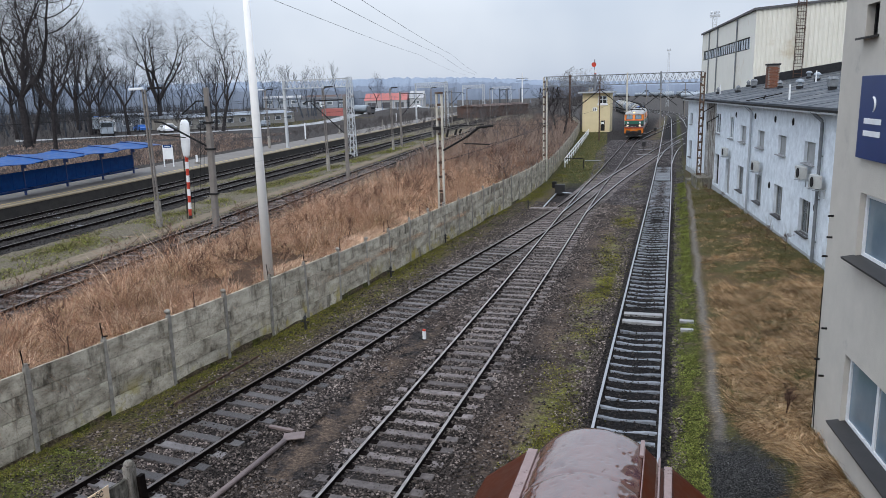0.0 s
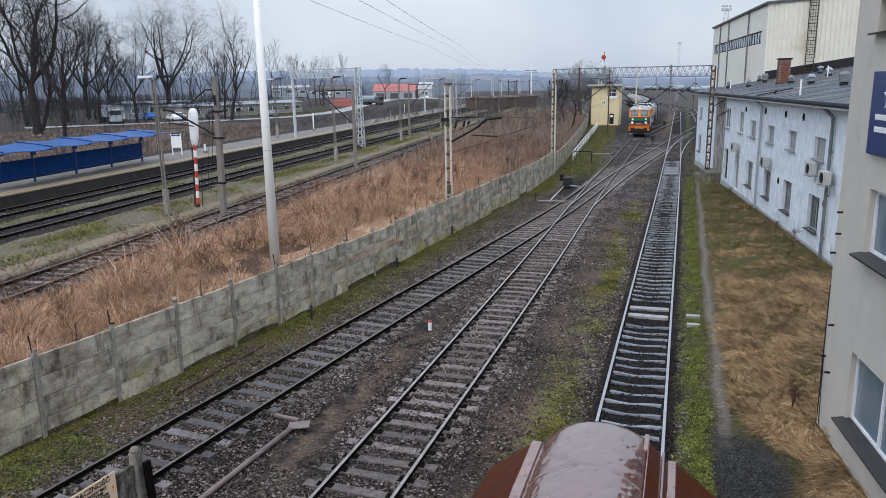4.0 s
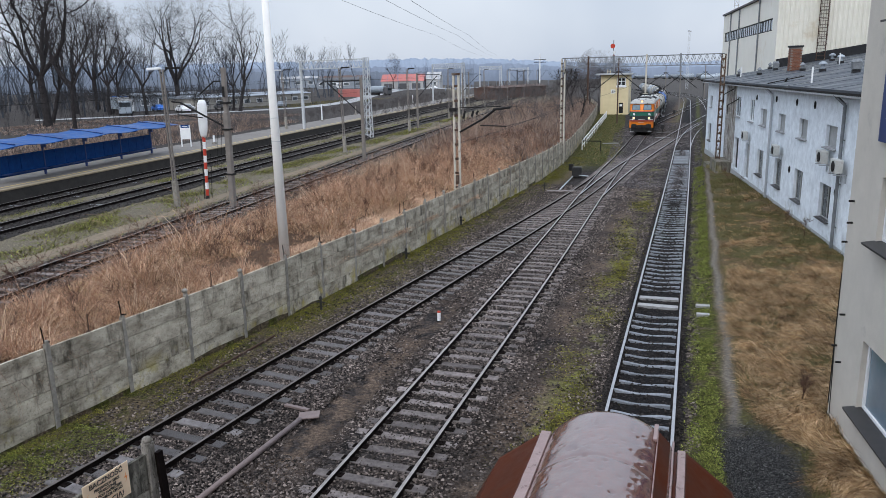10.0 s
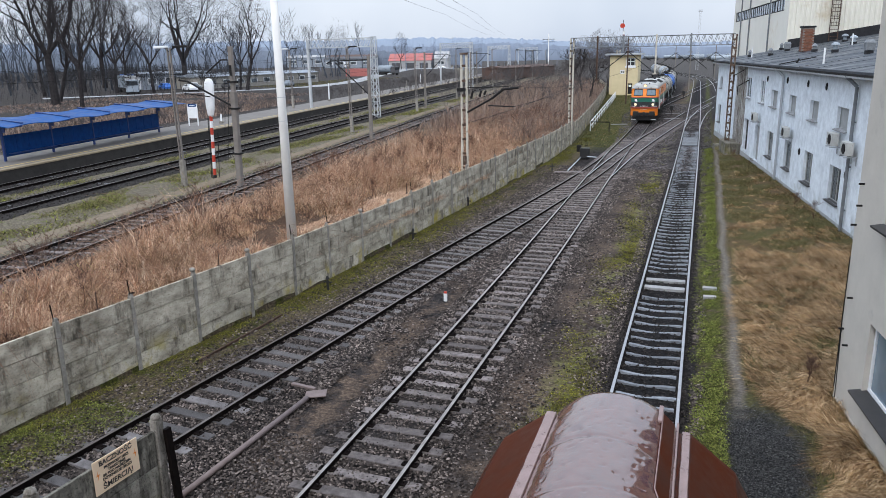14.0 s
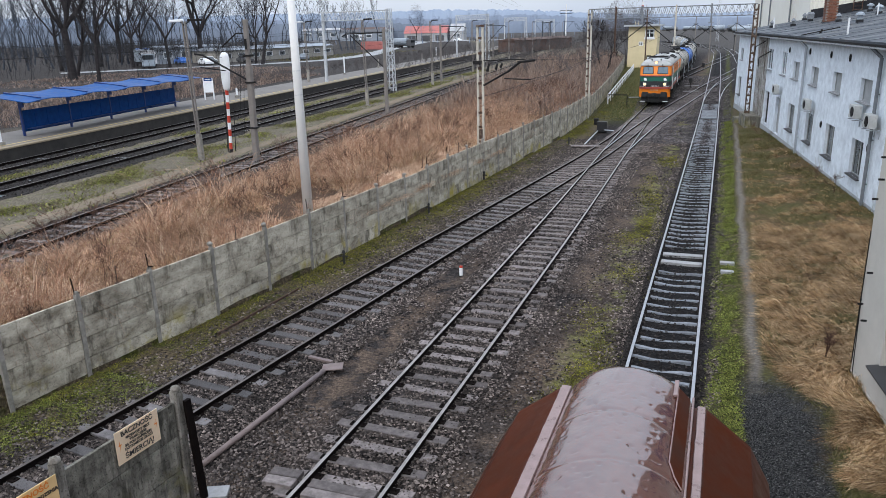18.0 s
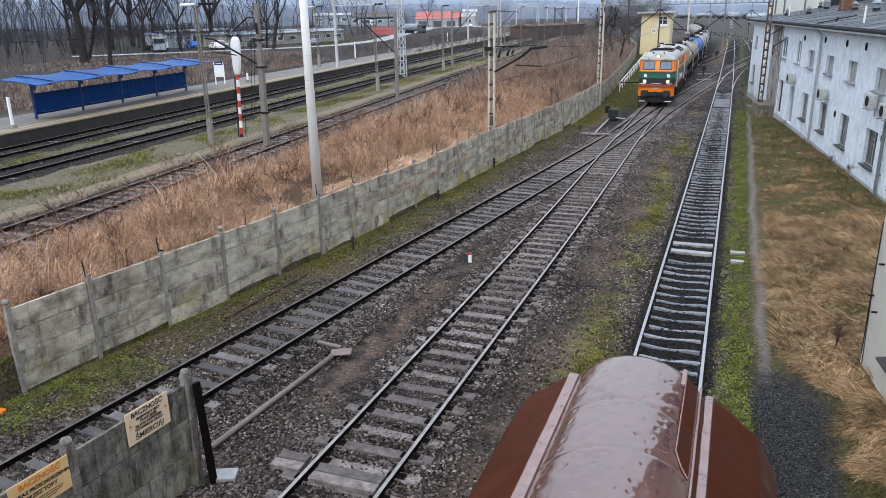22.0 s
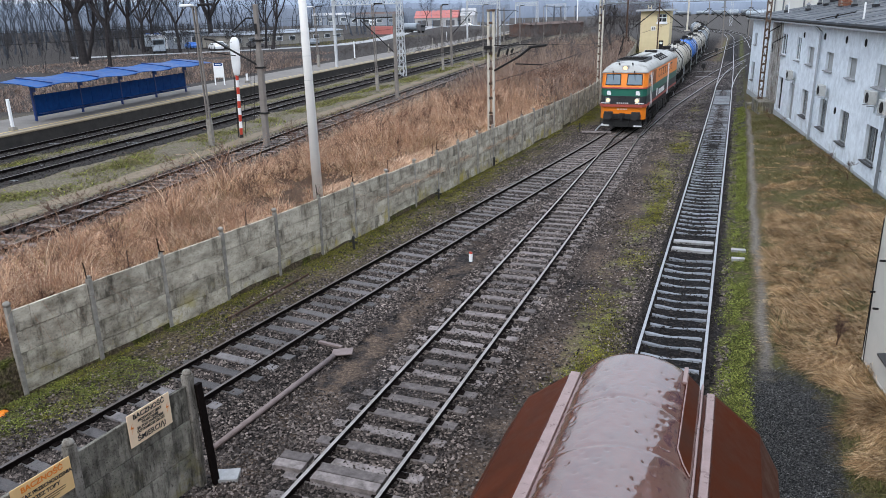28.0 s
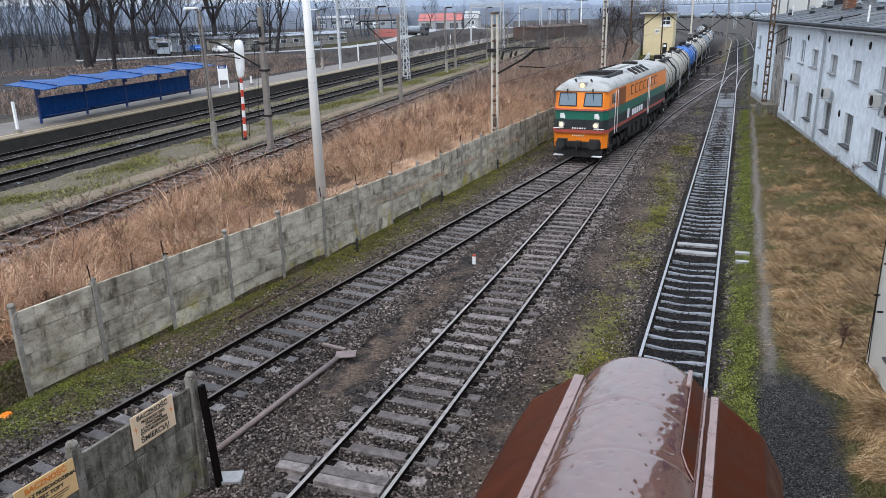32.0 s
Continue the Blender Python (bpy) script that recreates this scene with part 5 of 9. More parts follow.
def signal_box():
    """Yellow two-storey signal box by the yard throat."""
    t = thing("signal_box", pose(-16.9, 144, 0), "small yellow two-storey signal box with a flat roof", "signal box")
    bm = bmesh.new()
    holes = [(2.9, 4.6, 5.15, 6.6), (3.4, 4.2, 0.1, 2.0)]
    mm = Matrix.Rotation(radians(-90), 4, "Z")
    pierced(bm, 0, 5.1, -0.4, 7.1, holes, 0.2)
    bmesh.ops.transform(bm, matrix=Matrix(((0, 1, 0, 0), (1, 0, 0, 0), (0, 0, 1, 0), (0, 0, 0, 1))), verts=bm.verts)
    quad(bm, (5.1, 0, -0.4), (5.1, 6, -0.4), (5.1, 6, 7.1), (5.1, 0, 7.1))
    quad(bm, (0, 0, -0.4), (0, 0, 7.1), (0, 6, 7.1), (0, 6, -0.4))
    part("wall", bm, M["yellow_wall"], t)
    bm = bmesh.new()
    box(bm, 2.5, 2.8, 7.25, 6.6, 7.4, 0.3, bevel=0.03)
    part("roof", bm, M["reveal"], t, "grey flat overhanging roof")
    bm = bmesh.new()
    for x in (3.0, 3.72, 4.5):
        box(bm, x, 0.1, 5.87, 0.1, 0.06, 1.4)
    for z in (5.2, 5.95, 6.55):
        box(bm, 3.75, 0.1, z, 1.6, 0.06, 0.1)
    w = part("window", bm, M["white_paint"], t)
    bm = bmesh.new()
    box(bm, 3.75, 0.13, 5.87, 1.7, 0.02, 1.45)
    part("pane", bm, M["glass"], w)
    bm = bmesh.new()
    box(bm, 3.75, -0.06, 5.0, 1.9, 0.16, 0.35)
    part("sill", bm, M["white_paint"], w)
    bm = bmesh.new()
    box(bm, 3.8, 0.1, 1.05, 0.78, 0.08, 1.9)
    d = part("door", bm, M["dark_steel"], t)
    bm = bmesh.new()
    box(bm, 3.8, 0.04, 1.55, 0.5, 0.02, 0.4)
    part("notice", bm, M["white_paint"], d)
    bm = bmesh.new()
    for x in (1.2, 1.75):
        tube(bm, (x, -0.08, 6.4), (x, -0.08, 8.1), 0.05, n=6)
    for z in (6.5, 6.9, 7.3, 7.7):
        tube(bm, (1.2, -0.08, z), (1.75, -0.08, z), 0.04, n=5)
    part("ladder", bm, M["yellow_wall"], t)
    bm = bmesh.new()
    box(bm, 2.3, -0.02, 4.1, 0.8, 0.03, 0.7)
    part("name_plate", bm, M["white_paint"], t)
    bm = bmesh.new()
    for k in range(2):
        box(bm, 2.13 + k * 0.33, -0.045, 4.1, 0.16, 0.02, 0.42)
    part("letter_bar", bm, M["dark_steel"], t)


signal_box()

# ---- rolling stock ----
def wheelset(parent, y, r=0.5, name="wheelset"):
    ws = new(name)
    ws.parent = parent
    ws.matrix_basis = Matrix.Translation((0, y, r))
    for s in (-1, 1):
        bm = bmesh.new()
        tube(bm, (s * 0.69, 0, 0), (s * 0.82, 0, 0), r, r * 0.985, 24)
        tube(bm, (s * 0.82, 0, 0), (s * 0.85, 0, 0), r * 0.72, r * 0.70, 20)
        tube(bm, (s * 0.85, 0, 0), (s * 0.93, 0, 0), 0.13, 0.10, 10)
        part("wheel", bm, M["underframe"], ws)
    return ws


def buffers(parent, y, way, z=1.06, span=0.875):
    for s in (-1, 1):
        bm = bmesh.new()
        tube(bm, (s * span, y, z), (s * span, y + way * 0.34, z), 0.12, 0.10, 12)
        tube(bm, (s * span, y + way * 0.34, z), (s * span, y + way * 0.40, z), 0.24, 0.25, 18)
        part("buffer", bm, M["rubber"], parent)


def locomotive():
    """Front towards local minus y; the front beam stands at y = 0, rail tops at z = 0."""
    t = thing("locomotive", None, "orange and green diesel locomotive with lit headlights and a grey roof", "locomotive")
    L, hw = 16.6, 1.45

    def ring(y, w, z0, z1, crown, ease=0.0):
        """Half-arched section: straight sides up to z1, then the roof arch."""
        pts = [(-w, y, z0), (-w, y, z1)]
        for k in range(1, 10):
            a = math.pi * k / 10
            pts.append((-w * math.cos(a) * (1 - 0.02), y + ease * math.sin(a), z1 + crown * math.sin(a) ** 0.75))
        pts += [(w, y, z1), (w, y, z0)]
        return pts

    def slab(name, y0, y1, z0, z1, material, label="", out=0.0):
        bm = bmesh.new()
        loft(bm, [[(-hw - out, y0, z0), (hw + out, y0, z0), (hw + out, y0, z1), (-hw - out, y0, z1)], [(-hw - out, y1, z0), (hw + out, y1, z0), (hw + out, y1, z1), (-hw - out, y1, z1)]])
        bmesh.ops.recalc_face_normals(bm, faces=bm.faces)
        return part(name, bm, material, t, label)

    # body in painted bands, each with the sloping cab face
    def cab_band(name, z0, z1, f0, f1, material, label="", w0=hw, w1=hw, to=L):
        """A band of the body; f0 and f1 are how far the front leans back at its foot and head."""
        bm = bmesh.new()
        def ringz(z, f, w):
            c = 0.22
            return [(-w, to, z), (-w, f + c + 0.1, z), (-w + c, f, z), (w - c, f, z), (w, f + c + 0.1, z), (w, to, z)]
        loft(bm, [ringz(z0, f0, w0), ringz(z1, f1, w1)])
        bmesh.ops.recalc_face_normals(bm, faces=bm.faces)
        return part(name, bm, material, t, label)

    cab_band("buffer_apron", 0.82, 1.62, 0.10, 0.04, M["orange"], "orange front apron", to=0.7)
    cab_band("red_ledge", 1.62, 1.78, -0.10, -0.10, M["loco_red"], "red running ledge", hw + 0.03, hw + 0.03, to=L)
    cab_band("lower_band", 1.78, 2.30, 0.05, 0.07, M["loco_black"], "black lower band")
    cab_band("green_band", 2.30, 2.78, 0.07, 0.10, M["loco_green"], "dark green band")
    cab_band("lip", 2.78, 2.86, 0.02, 0.04, M["loco_red"], "orange-red lip under the windscreen", hw + 0.02, hw + 0.02, to=1.6)
    cab_band("upper_band", 2.78, 3.78, 0.10, 0.34, M["orange"], "orange cab and upper side")
    # roof
    bm = bmesh.new()
    loft(bm, [ring(0.28, 1.44, 3.74, 3.78, 0.06), ring(0.55, 1.45, 3.74, 3.80, 0.26), ring(1.1, 1.45, 3.74, 3.82, 0.46), ring(1.9, 1.45, 3.74, 3.82, 0.58), ring(L - 1.2, 1.45, 3.74, 3.82, 0.62), ring(L - 0.2, 1.45, 3.74, 3.80, 0.45)])
    bmesh.ops.recalc_face_normals(bm, faces=bm.faces)
    part("roof", bm, M["loco_grey"], t, "dirty light grey rounded roof", smooth=True)
    bm = bmesh.new()
    loft(bm, [[(-w, y, z0), (-w * 0.92, y, z1), (w * 0.92, y, z1), (w, y, z0)] for y, w, z0, z1 in ((1.9, 0.80, 4.24, 4.36), (2.3, 0.98, 4.20, 4.43), (5.6, 0.98, 4.20, 4.47), (6.0, 0.8, 4.28, 4.43))])
    bmesh.ops.recalc_face_normals(bm, faces=bm.faces)
    g = part("roof_grille", bm, M["black"], t, "sooty black cooling grille")
    for k in range(9):
        bm = bmesh.new()
        box(bm, 0, 2.5 + k * 0.37, 4.455, 1.7, 0.05, 0.04)
        part("slat", bm, M["dark_steel"], g)
    bm = bmesh.new()
    box(bm, 0, 8.6, 4.46, 0.5, 3.2, 0.10, bevel=0.03)
    part("roof_ridge", bm, M["loco_grey"], t)
    for y in (7.4, 8.5, 9.6, 10.7):
        for s in (-1, 1):
            bm = bmesh.new()
            box(bm, s * 1.06, y, 4.27, 0.62, 0.62, 0.05, m=Matrix.Translation((s * 1.06, y, 4.27)) @ Matrix.Rotation(radians(s * 31), 4, "Y") @ Matrix.Translation((-s * 1.06, -y, -4.27)))
            part("roof_hatch", bm, M["dark_steel"], t)
    for y in (2.05, 6.2, 11.9, 14.0):
        bm = bmesh.new()
        loft(bm, [ring(y, 1.462, 3.80, 3.83, 0.625 if y > 3 else 0.59), ring(y + 0.05, 1.462, 3.80, 3.83, 0.628 if y > 3 else 0.593)], closed=False, ends=False)
        part("roof_joint", bm, M["loco_black"], t)
    bm = bmesh.new()
    box(bm, 0, 11.5, 4.48, 0.9, 0.6, 0.2, bevel=0.05)
    part("roof_box", bm, M["dark_steel"], t)
    # windscreens
    for s in (-1, 1):
        bm = bmesh.new()
        a, b = 0.10 + 0.24 * (3.05 - 2.78), 0.10 + 0.24 * (3.62 - 2.78)
        quad(bm, (s * 0.68 - 0.46, a - 0.035, 3.03), (s * 0.68 + 0.46, a - 0.035, 3.03), (s * 0.68 + 0.42, b - 0.035, 3.64), (s * 0.68 - 0.42, b - 0.035, 3.64))
        r = bmesh.ops.extrude_face_region(bm, geom=bm.faces[:])
        bmesh.ops.translate(bm, vec=(0, 0.05, 0), verts=[v for v in r["geom"] if isinstance(v, bmesh.types.BMVert)])
        bmesh.ops.recalc_face_normals(bm, faces=bm.faces)
        w = part("windscreen", bm, M["glass_lit"], t, "slanted windscreen")
        bm = bmesh.new()
        c = [Vector((s * 0.68 - 0.48, a - 0.03, 3.01)), Vector((s * 0.68 + 0.48, a - 0.03, 3.01)), Vector((s * 0.68 + 0.44, b - 0.03, 3.66)), Vector((s * 0.68 - 0.44, b - 0.03, 3.66))]
        for k in range(4):
            tube(bm, c[k], c[(k + 1) % 4], 0.03, n=6)
        part("seal", bm, M["rubber"], w)
        bm = bmesh.new()
        tube(bm, (s * 0.68 - 0.05, b - 0.06, 3.78), (s * 0.68 + 0.02, a + 0.03, 3.28), 0.016, n=5)
        box(bm, s * 0.68 - 0.05, b - 0.06, 3.82, 0.07, 0.07, 0.12)
        part("wiper", bm, M["black"], w)
        # lower headlight, its white surround lamp and the hand rail
        bm = bmesh.new()
        tube(bm, (s * 0.92, 0.10, 2.04), (s * 0.92, -0.08, 2.04), 0.15, 0.155, 18)
        h = part("headlight", bm, M["zinc"], t)
        bm = bmesh.new()
        tube(bm, (s * 0.92, -0.075, 2.04), (s * 0.92, -0.10, 2.04), 0.105, 0.095, 18)
        part("lens", bm, M["headlight"], h, "glowing warm headlight")
        bm = bmesh.new()
        box(bm, s * 0.92, 0.05, 2.50, 0.22, 0.05, 0.26, bevel=0.04)
        box(bm, s * 0.92 + 0.10, 0.05, 2.44, 0.12, 0.06, 0.18, bevel=0.03)
        part("badge", bm, M["white_paint"], t, "white emblem shapes on the green band")
        bm = bmesh.new()
        tube(bm, (s * 1.05, -0.06, 1.78), (s * 1.05, -0.06, 2.2), 0.022, n=6)
        tube(bm, (s * 0.80, -0.07, 1.86), (s * 1.36, -0.07, 1.86), 0.022, n=6)
        part("handrail", bm, M["white_paint"], t, "white front handrail")
        bm = bmesh.new()
        tube(bm, (s * 0.42, 0.80, 4.22), (s * 0.42, 0.60, 4.32), 0.045, 0.06, 8)
        part("horn", bm, M["black"], t)
    bm = bmesh.new()
    box(bm, 0, 0.62, 4.03, 0.42, 0.40, 0.38, bevel=0.06)
    h = part("top_lamp", bm, M["loco_grey"], t)
    bm = bmesh.new()
    tube(bm, (0, 0.44, 4.03), (0, 0.405, 4.03), 0.13, 0.12, 18)
    part("lens", bm, M["toplight"], h, "glowing warm top lamp")
    bm = bmesh.new()
    box(bm, 0, 0.03, 2.12, 0.42, 0.05, 0.40, bevel=0.01)
    part("front_box", bm, M["loco_black"], t)
    bm = bmesh.new()
    for k in range(6):
        box(bm, -0.33 + k * 0.13, 0.035, 1.86, 0.075, 0.02, 0.07)
    part("number_bar", bm, M["white_paint"], t)
    for k in range(7):
        bm = bmesh.new()
        box(bm, -0.32 + k * 0.1, 0.03, 1.48, 0.06, 0.04, 0.08)
        part("name_bar", bm, M["sign_pale"], t)
    # sides
    for s in (-1, 1):
        for y in (0.95,):
            bm = bmesh.new()
            box(bm, s * (hw + 0.005), y + 0.5, 3.3, 0.03, 0.62, 0.52, bevel=0.01)
            part("cab_window", bm, M["glass"], t)
        bm = bmesh.new()
        for k in range(6):
            box(bm, s * (hw + 0.012), 3.2, 2.85 + k * 0.15, 0.03, 1.9, 0.05)
        box(bm, s * (hw + 0.004), 3.2, 3.25, 0.02, 2.0, 0.95)
        part("side_grille", bm, M["orange_dark"], t, "dirty orange louvred grille")
        for k in range(7):
            bm = bmesh.new()
            box(bm, s * (hw + 0.005), 5.9 + k * 1.15, 3.35, 0.02, 0.72, 0.54, bevel=0.006)
            w = part("side_window", bm, M["loco_black"], t)
            bm = bmesh.new()
            box(bm, s * (hw + 0.014), 5.93 + k * 1.15, 3.34, 0.02, 0.56, 0.42, bevel=0.004)
            part("shutter", bm, M["orange"], w)
        for y in (1.6, 2.15, 10.3, 10.7):
            bm = bmesh.new()
            tube(bm, (s * (hw + 0.07), y, 1.45), (s * (hw + 0.07), y, 3.7), 0.020, n=6)
            part("grab_rail", bm, M["white_paint"], t)
        bm = bmesh.new()
        box(bm, s * (hw + 0.01), 5.1, 2.10, 0.02, 0.45, 0.5)
        part("side_emblem", bm, M["white_paint"], t)
        for k in range(5):
            bm = bmesh.new()
            box(bm, s * (hw + 0.01), 6.3 + k * 0.62, 2.02, 0.02, 0.42, 0.34)
            part("letter_bar", bm, M["white_paint"], t)
    # frame, bogies
    bm = bmesh.new()
    box(bm, 0, L / 2, 1.42, 2.7, L - 0.8, 0.4, bevel=0.03)
    box(bm, 0, L / 2, 0.85, 2.5, 3.6, 0.9, bevel=0.08)
    part("frame", bm, M["underframe"], t)
    bm = bmesh.new()
    box(bm, 0, 0.25, 0.55, 2.5, 0.16, 0.5, m=Matrix.Translation((0, 0, 0)), bevel=0.03)
    box(bm, 0, 0.0, 1.06, 0.34, 0.5, 0.3, bevel=0.04)
    box(bm, 0, -0.18, 0.98, 0.12, 0.3, 0.5, bevel=0.03)
    box(bm, 0, 0.05, 1.0, 2.4, 0.1, 0.34, bevel=0.02)
    part("front_beam", bm, M["black"], t, "black buffer beam and snow plough")
    for s in (-1, 1):
        bm = bmesh.new()
        box(bm, s * 0.875, 0.02, 1.06, 0.56, 0.16, 0.5, bevel=0.04)
        part("buffer_housing", bm, M["black"], t)
        bm = bmesh.new()
        tube(bm, (s * 0.5, -0.02, 1.0), (s * 0.45, -0.08, 0.45), 0.03, n=6)
        part("air_hose", bm, M["black"], t)
        bm = bmesh.new()
        box(bm, s * 1.05, -0.05, 0.42, 0.5, 0.24, 0.04)
        part("front_step", bm, M["white_paint"], t)
    buffers(t, 0.0, -1)
    sets = []
    for yb in (3.9, L - 3.9):
        bm = bmesh.new()
        for s in (-1, 1):
            box(bm, s * 1.12, yb, 0.72, 0.16, 4.9, 0.34, bevel=0.05)
            for k in (-1.85, 0, 1.85):
                box(bm, s * 1.16, yb + k, 0.52, 0.22, 0.42, 0.42, bevel=0.04)
                tube(bm, (s * 1.2, yb + k - 0.45, 0.6), (s * 1.2, yb + k - 0.45, 1.0), 0.1, n=10)
                tube(bm, (s * 1.2, yb + k + 0.45, 0.6), (s * 1.2, yb + k + 0.45, 1.0), 0.1, n=10)
        part("bogie", bm, M["underframe"], t)
        for k in (-1.85, 0, 1.85):
            sets.append(wheelset(t, yb + k, 0.525))
    for s in (-1, 1):
        bm = bmesh.new()
        for k in range(3):
            box(bm, s * 1.38, 0.75, 0.5 + k * 0.36, 0.25, 0.5, 0.04)
        box(bm, s * 1.46, 0.52, 0.95, 0.03, 0.04, 1.2)
        box(bm, s * 1.46, 0.98, 0.95, 0.03, 0.04, 1.2)
        part("step_ladder", bm, M["underframe"], t)
        for y in (6.0, 7.2, 8.4, 9.9, 10.8):
            bm = bmesh.new()
            box(bm, s * 1.25, y, 0.95, 0.3, 0.7, 0.55, bevel=0.05)
            part("battery_box", bm, M["underframe"], t)
    return t, sets, L


def tank_wagon(tint, band=None, label="", keyed=True, simple=False):
    """A four-axle tank wagon, front towards local minus y."""
    t = thing("tank_wagon", None, label, "tank wagon", "tank wagons of the train" if keyed else "tank wagons in the yard")
    L, r, z = 12.4, 1.40, 2.62
    bm = bmesh.new()
    rings = []
    prof = [(0.0, 0.35), (0.10, 0.85), (0.28, 1.2), (0.55, 1.4), (L - 1.95, 1.4), (L - 1.68, 1.2), (L - 1.5, 0.85), (L - 1.4, 0.35)]
    for y, q in prof:
        rings.append([(q * math.cos(2 * math.pi * k / 28), 0.7 + y, z + q * math.sin(2 * math.pi * k / 28)) for k in range(28)])
    loft(bm, rings)
    bmesh.ops.recalc_face_normals(bm, faces=bm.faces)
    part("tank", bm, tint, t, smooth=True)
    for y in (2.2, 4.6, 7.8, 10.2):
        bm = bmesh.new()
        rings = []
        for q, dy in ((1.39, -0.03), (1.43, -0.03), (1.43, 0.03), (1.39, 0.03)):
            rings.append([(q * math.cos(2 * math.pi * k / 28), y + dy, z + q * math.sin(2 * math.pi * k / 28)) for k in range(28)])
        loft(bm, rings, ends=False)
        bmesh.ops.recalc_face_normals(bm, faces=bm.faces)
        part("hoop", bm, band or M["underframe"], t)
    bm = bmesh.new()
    tube(bm, (0, 6.2, z + 1.35), (0, 6.2, z + 1.66), 0.32, 0.32, 16)
    tube(bm, (0, 6.2, z + 1.66), (0, 6.2, z + 1.72), 0.36, 0.2, 16)
    part("dome", bm, M["dark_steel"], t)
    for y in (3.0, 9.4):
        bm = bmesh.new()
        tube(bm, (0, y, z + 1.36), (0, y, z + 1.56), 0.18, 0.18, 12)
        part("valve", bm, M["dark_steel"], t)
    bm = bmesh.new()
    box(bm, 0.55, 6.2, z + 1.38, 0.5, 4.6, 0.05)
    for y in (3.9, 8.5):
        tube(bm, (0.8, y, z + 1.38), (0.8, y, z + 2.0), 0.02, n=5)
    part("catwalk", bm, M["dark_steel"], t)
    if simple:
        bm = bmesh.new()
        box(bm, 0, L / 2, 0.9, 2.4, L - 0.6, 0.3)
        for y in (2.2, L - 2.2):
            box(bm, 0, y, 0.45, 2.0, 2.6, 0.7)
        part("underframe", bm, M["underframe"], t)
        return t, [], L
    bm = bmesh.new()
    for s in (-1, 1):
        box(bm, s * 0.55, L / 2, 1.05, 0.14, L - 0.5, 0.28)
        box(bm, s * 1.25, L / 2, 1.12, 0.08, L - 0.9, 0.18)
        for y in (1.6, 4.0, 8.4, L - 1.6):
            box(bm, s * 0.8, y, 1.42, 0.7, 0.35, 0.5)
    for y in (0.35, L - 0.35):
        box(bm, 0, y, 1.05, 2.7, 0.16, 0.36)
    part("underframe", bm, M["underframe"], t)
    buffers(t, 0.3, -1)
    buffers(t, L - 0.3, 1)
    for y in (0.45, L - 0.45):
        bm = bmesh.new()
        for s in (-1, 1):
            tube(bm, (s * 1.3, y, 0.6), (s * 1.3, y, 2.1), 0.025, n=5)
        tube(bm, (-1.3, y, 2.1), (1.3, y, 2.1), 0.025, n=5)
        part("end_rail", bm, M["zinc"], t)
    for s in (-1, 1):
        bm = bmesh.new()
        for q in (-0.2, 0.2):
            tube(bm, (s * 1.46, 6.2 + q, 1.0), (s * 1.46, 6.2 + q, z + 0.6), 0.022, n=5)
            tube(bm, (s * 1.46, 6.2 + q, z + 0.6), (s * 0.75, 6.2 + q, z + 1.4), 0.022, n=5)
        for k in range(8):
            tube(bm, (s * 1.46, 6.0, 1.1 + k * 0.27), (s * 1.46, 6.4, 1.1 + k * 0.27), 0.016, n=4)
        part("ladder", bm, M["dark_steel"], t)
    bm = bmesh.new()
    box(bm, -0.9, 6.0, 0.75, 0.5, 1.6, 0.4)
    tube(bm, (0.8, 4.4, 0.8), (0.8, 7.4, 0.8), 0.17, n=12)
    part("brake_gear", bm, M["underframe"], t)
    sets = []
    for yb in (2.3, L - 2.3):
        for s in (-1, 1):
            bm = bmesh.new()
            box(bm, s * 1.0, yb, 0.62, 0.14, 2.5, 0.22, bevel=0.03)
            for k in (-0.9, 0.9):
                box(bm, s * 1.02, yb + k, 0.48, 0.2, 0.34, 0.34, bevel=0.03)
            part("bogie_frame", bm, M["underframe"], t)
        for k in (-0.9, 0.9):
            sets.append(wheelset(t, yb + k, 0.46))
    return t, sets, L


TRAIN = []          # thing, wheelsets, length, distance of its front behind the train's front
loco, loco_sets, loco_len = locomotive()
TRAIN.append((loco, loco_sets, loco_len, 0.0, 0.525))
behind = loco_len + 1.0
tints = [("tank_grey", "grey stained tank wagon with dark hoops"), ("tank_grey", "grey stained tank wagon with dark hoops"), ("tank_blue", "bright blue tank wagon"),
         ("tank_grey", "grey stained tank wagon with dark hoops"), ("tank_grey", "grey stained tank wagon with dark hoops"), ("tank_white", "pale grey tank wagon"),
         ("tank_grey", "grey stained tank wagon with dark hoops"), ("tank_white", "pale grey tank wagon"), ("tank_grey", "grey stained tank wagon with dark hoops"),
         ("tank_grey", "grey stained tank wagon with dark hoops"), ("tank_white", "pale grey tank wagon")]
for k, (tint, label) in enumerate(tints):
    wagon, sets, length = tank_wagon(M[tint], None, label, simple=k > 5)
    TRAIN.append((wagon, sets, length, behind, 0.46))
    behind += length + 0.5


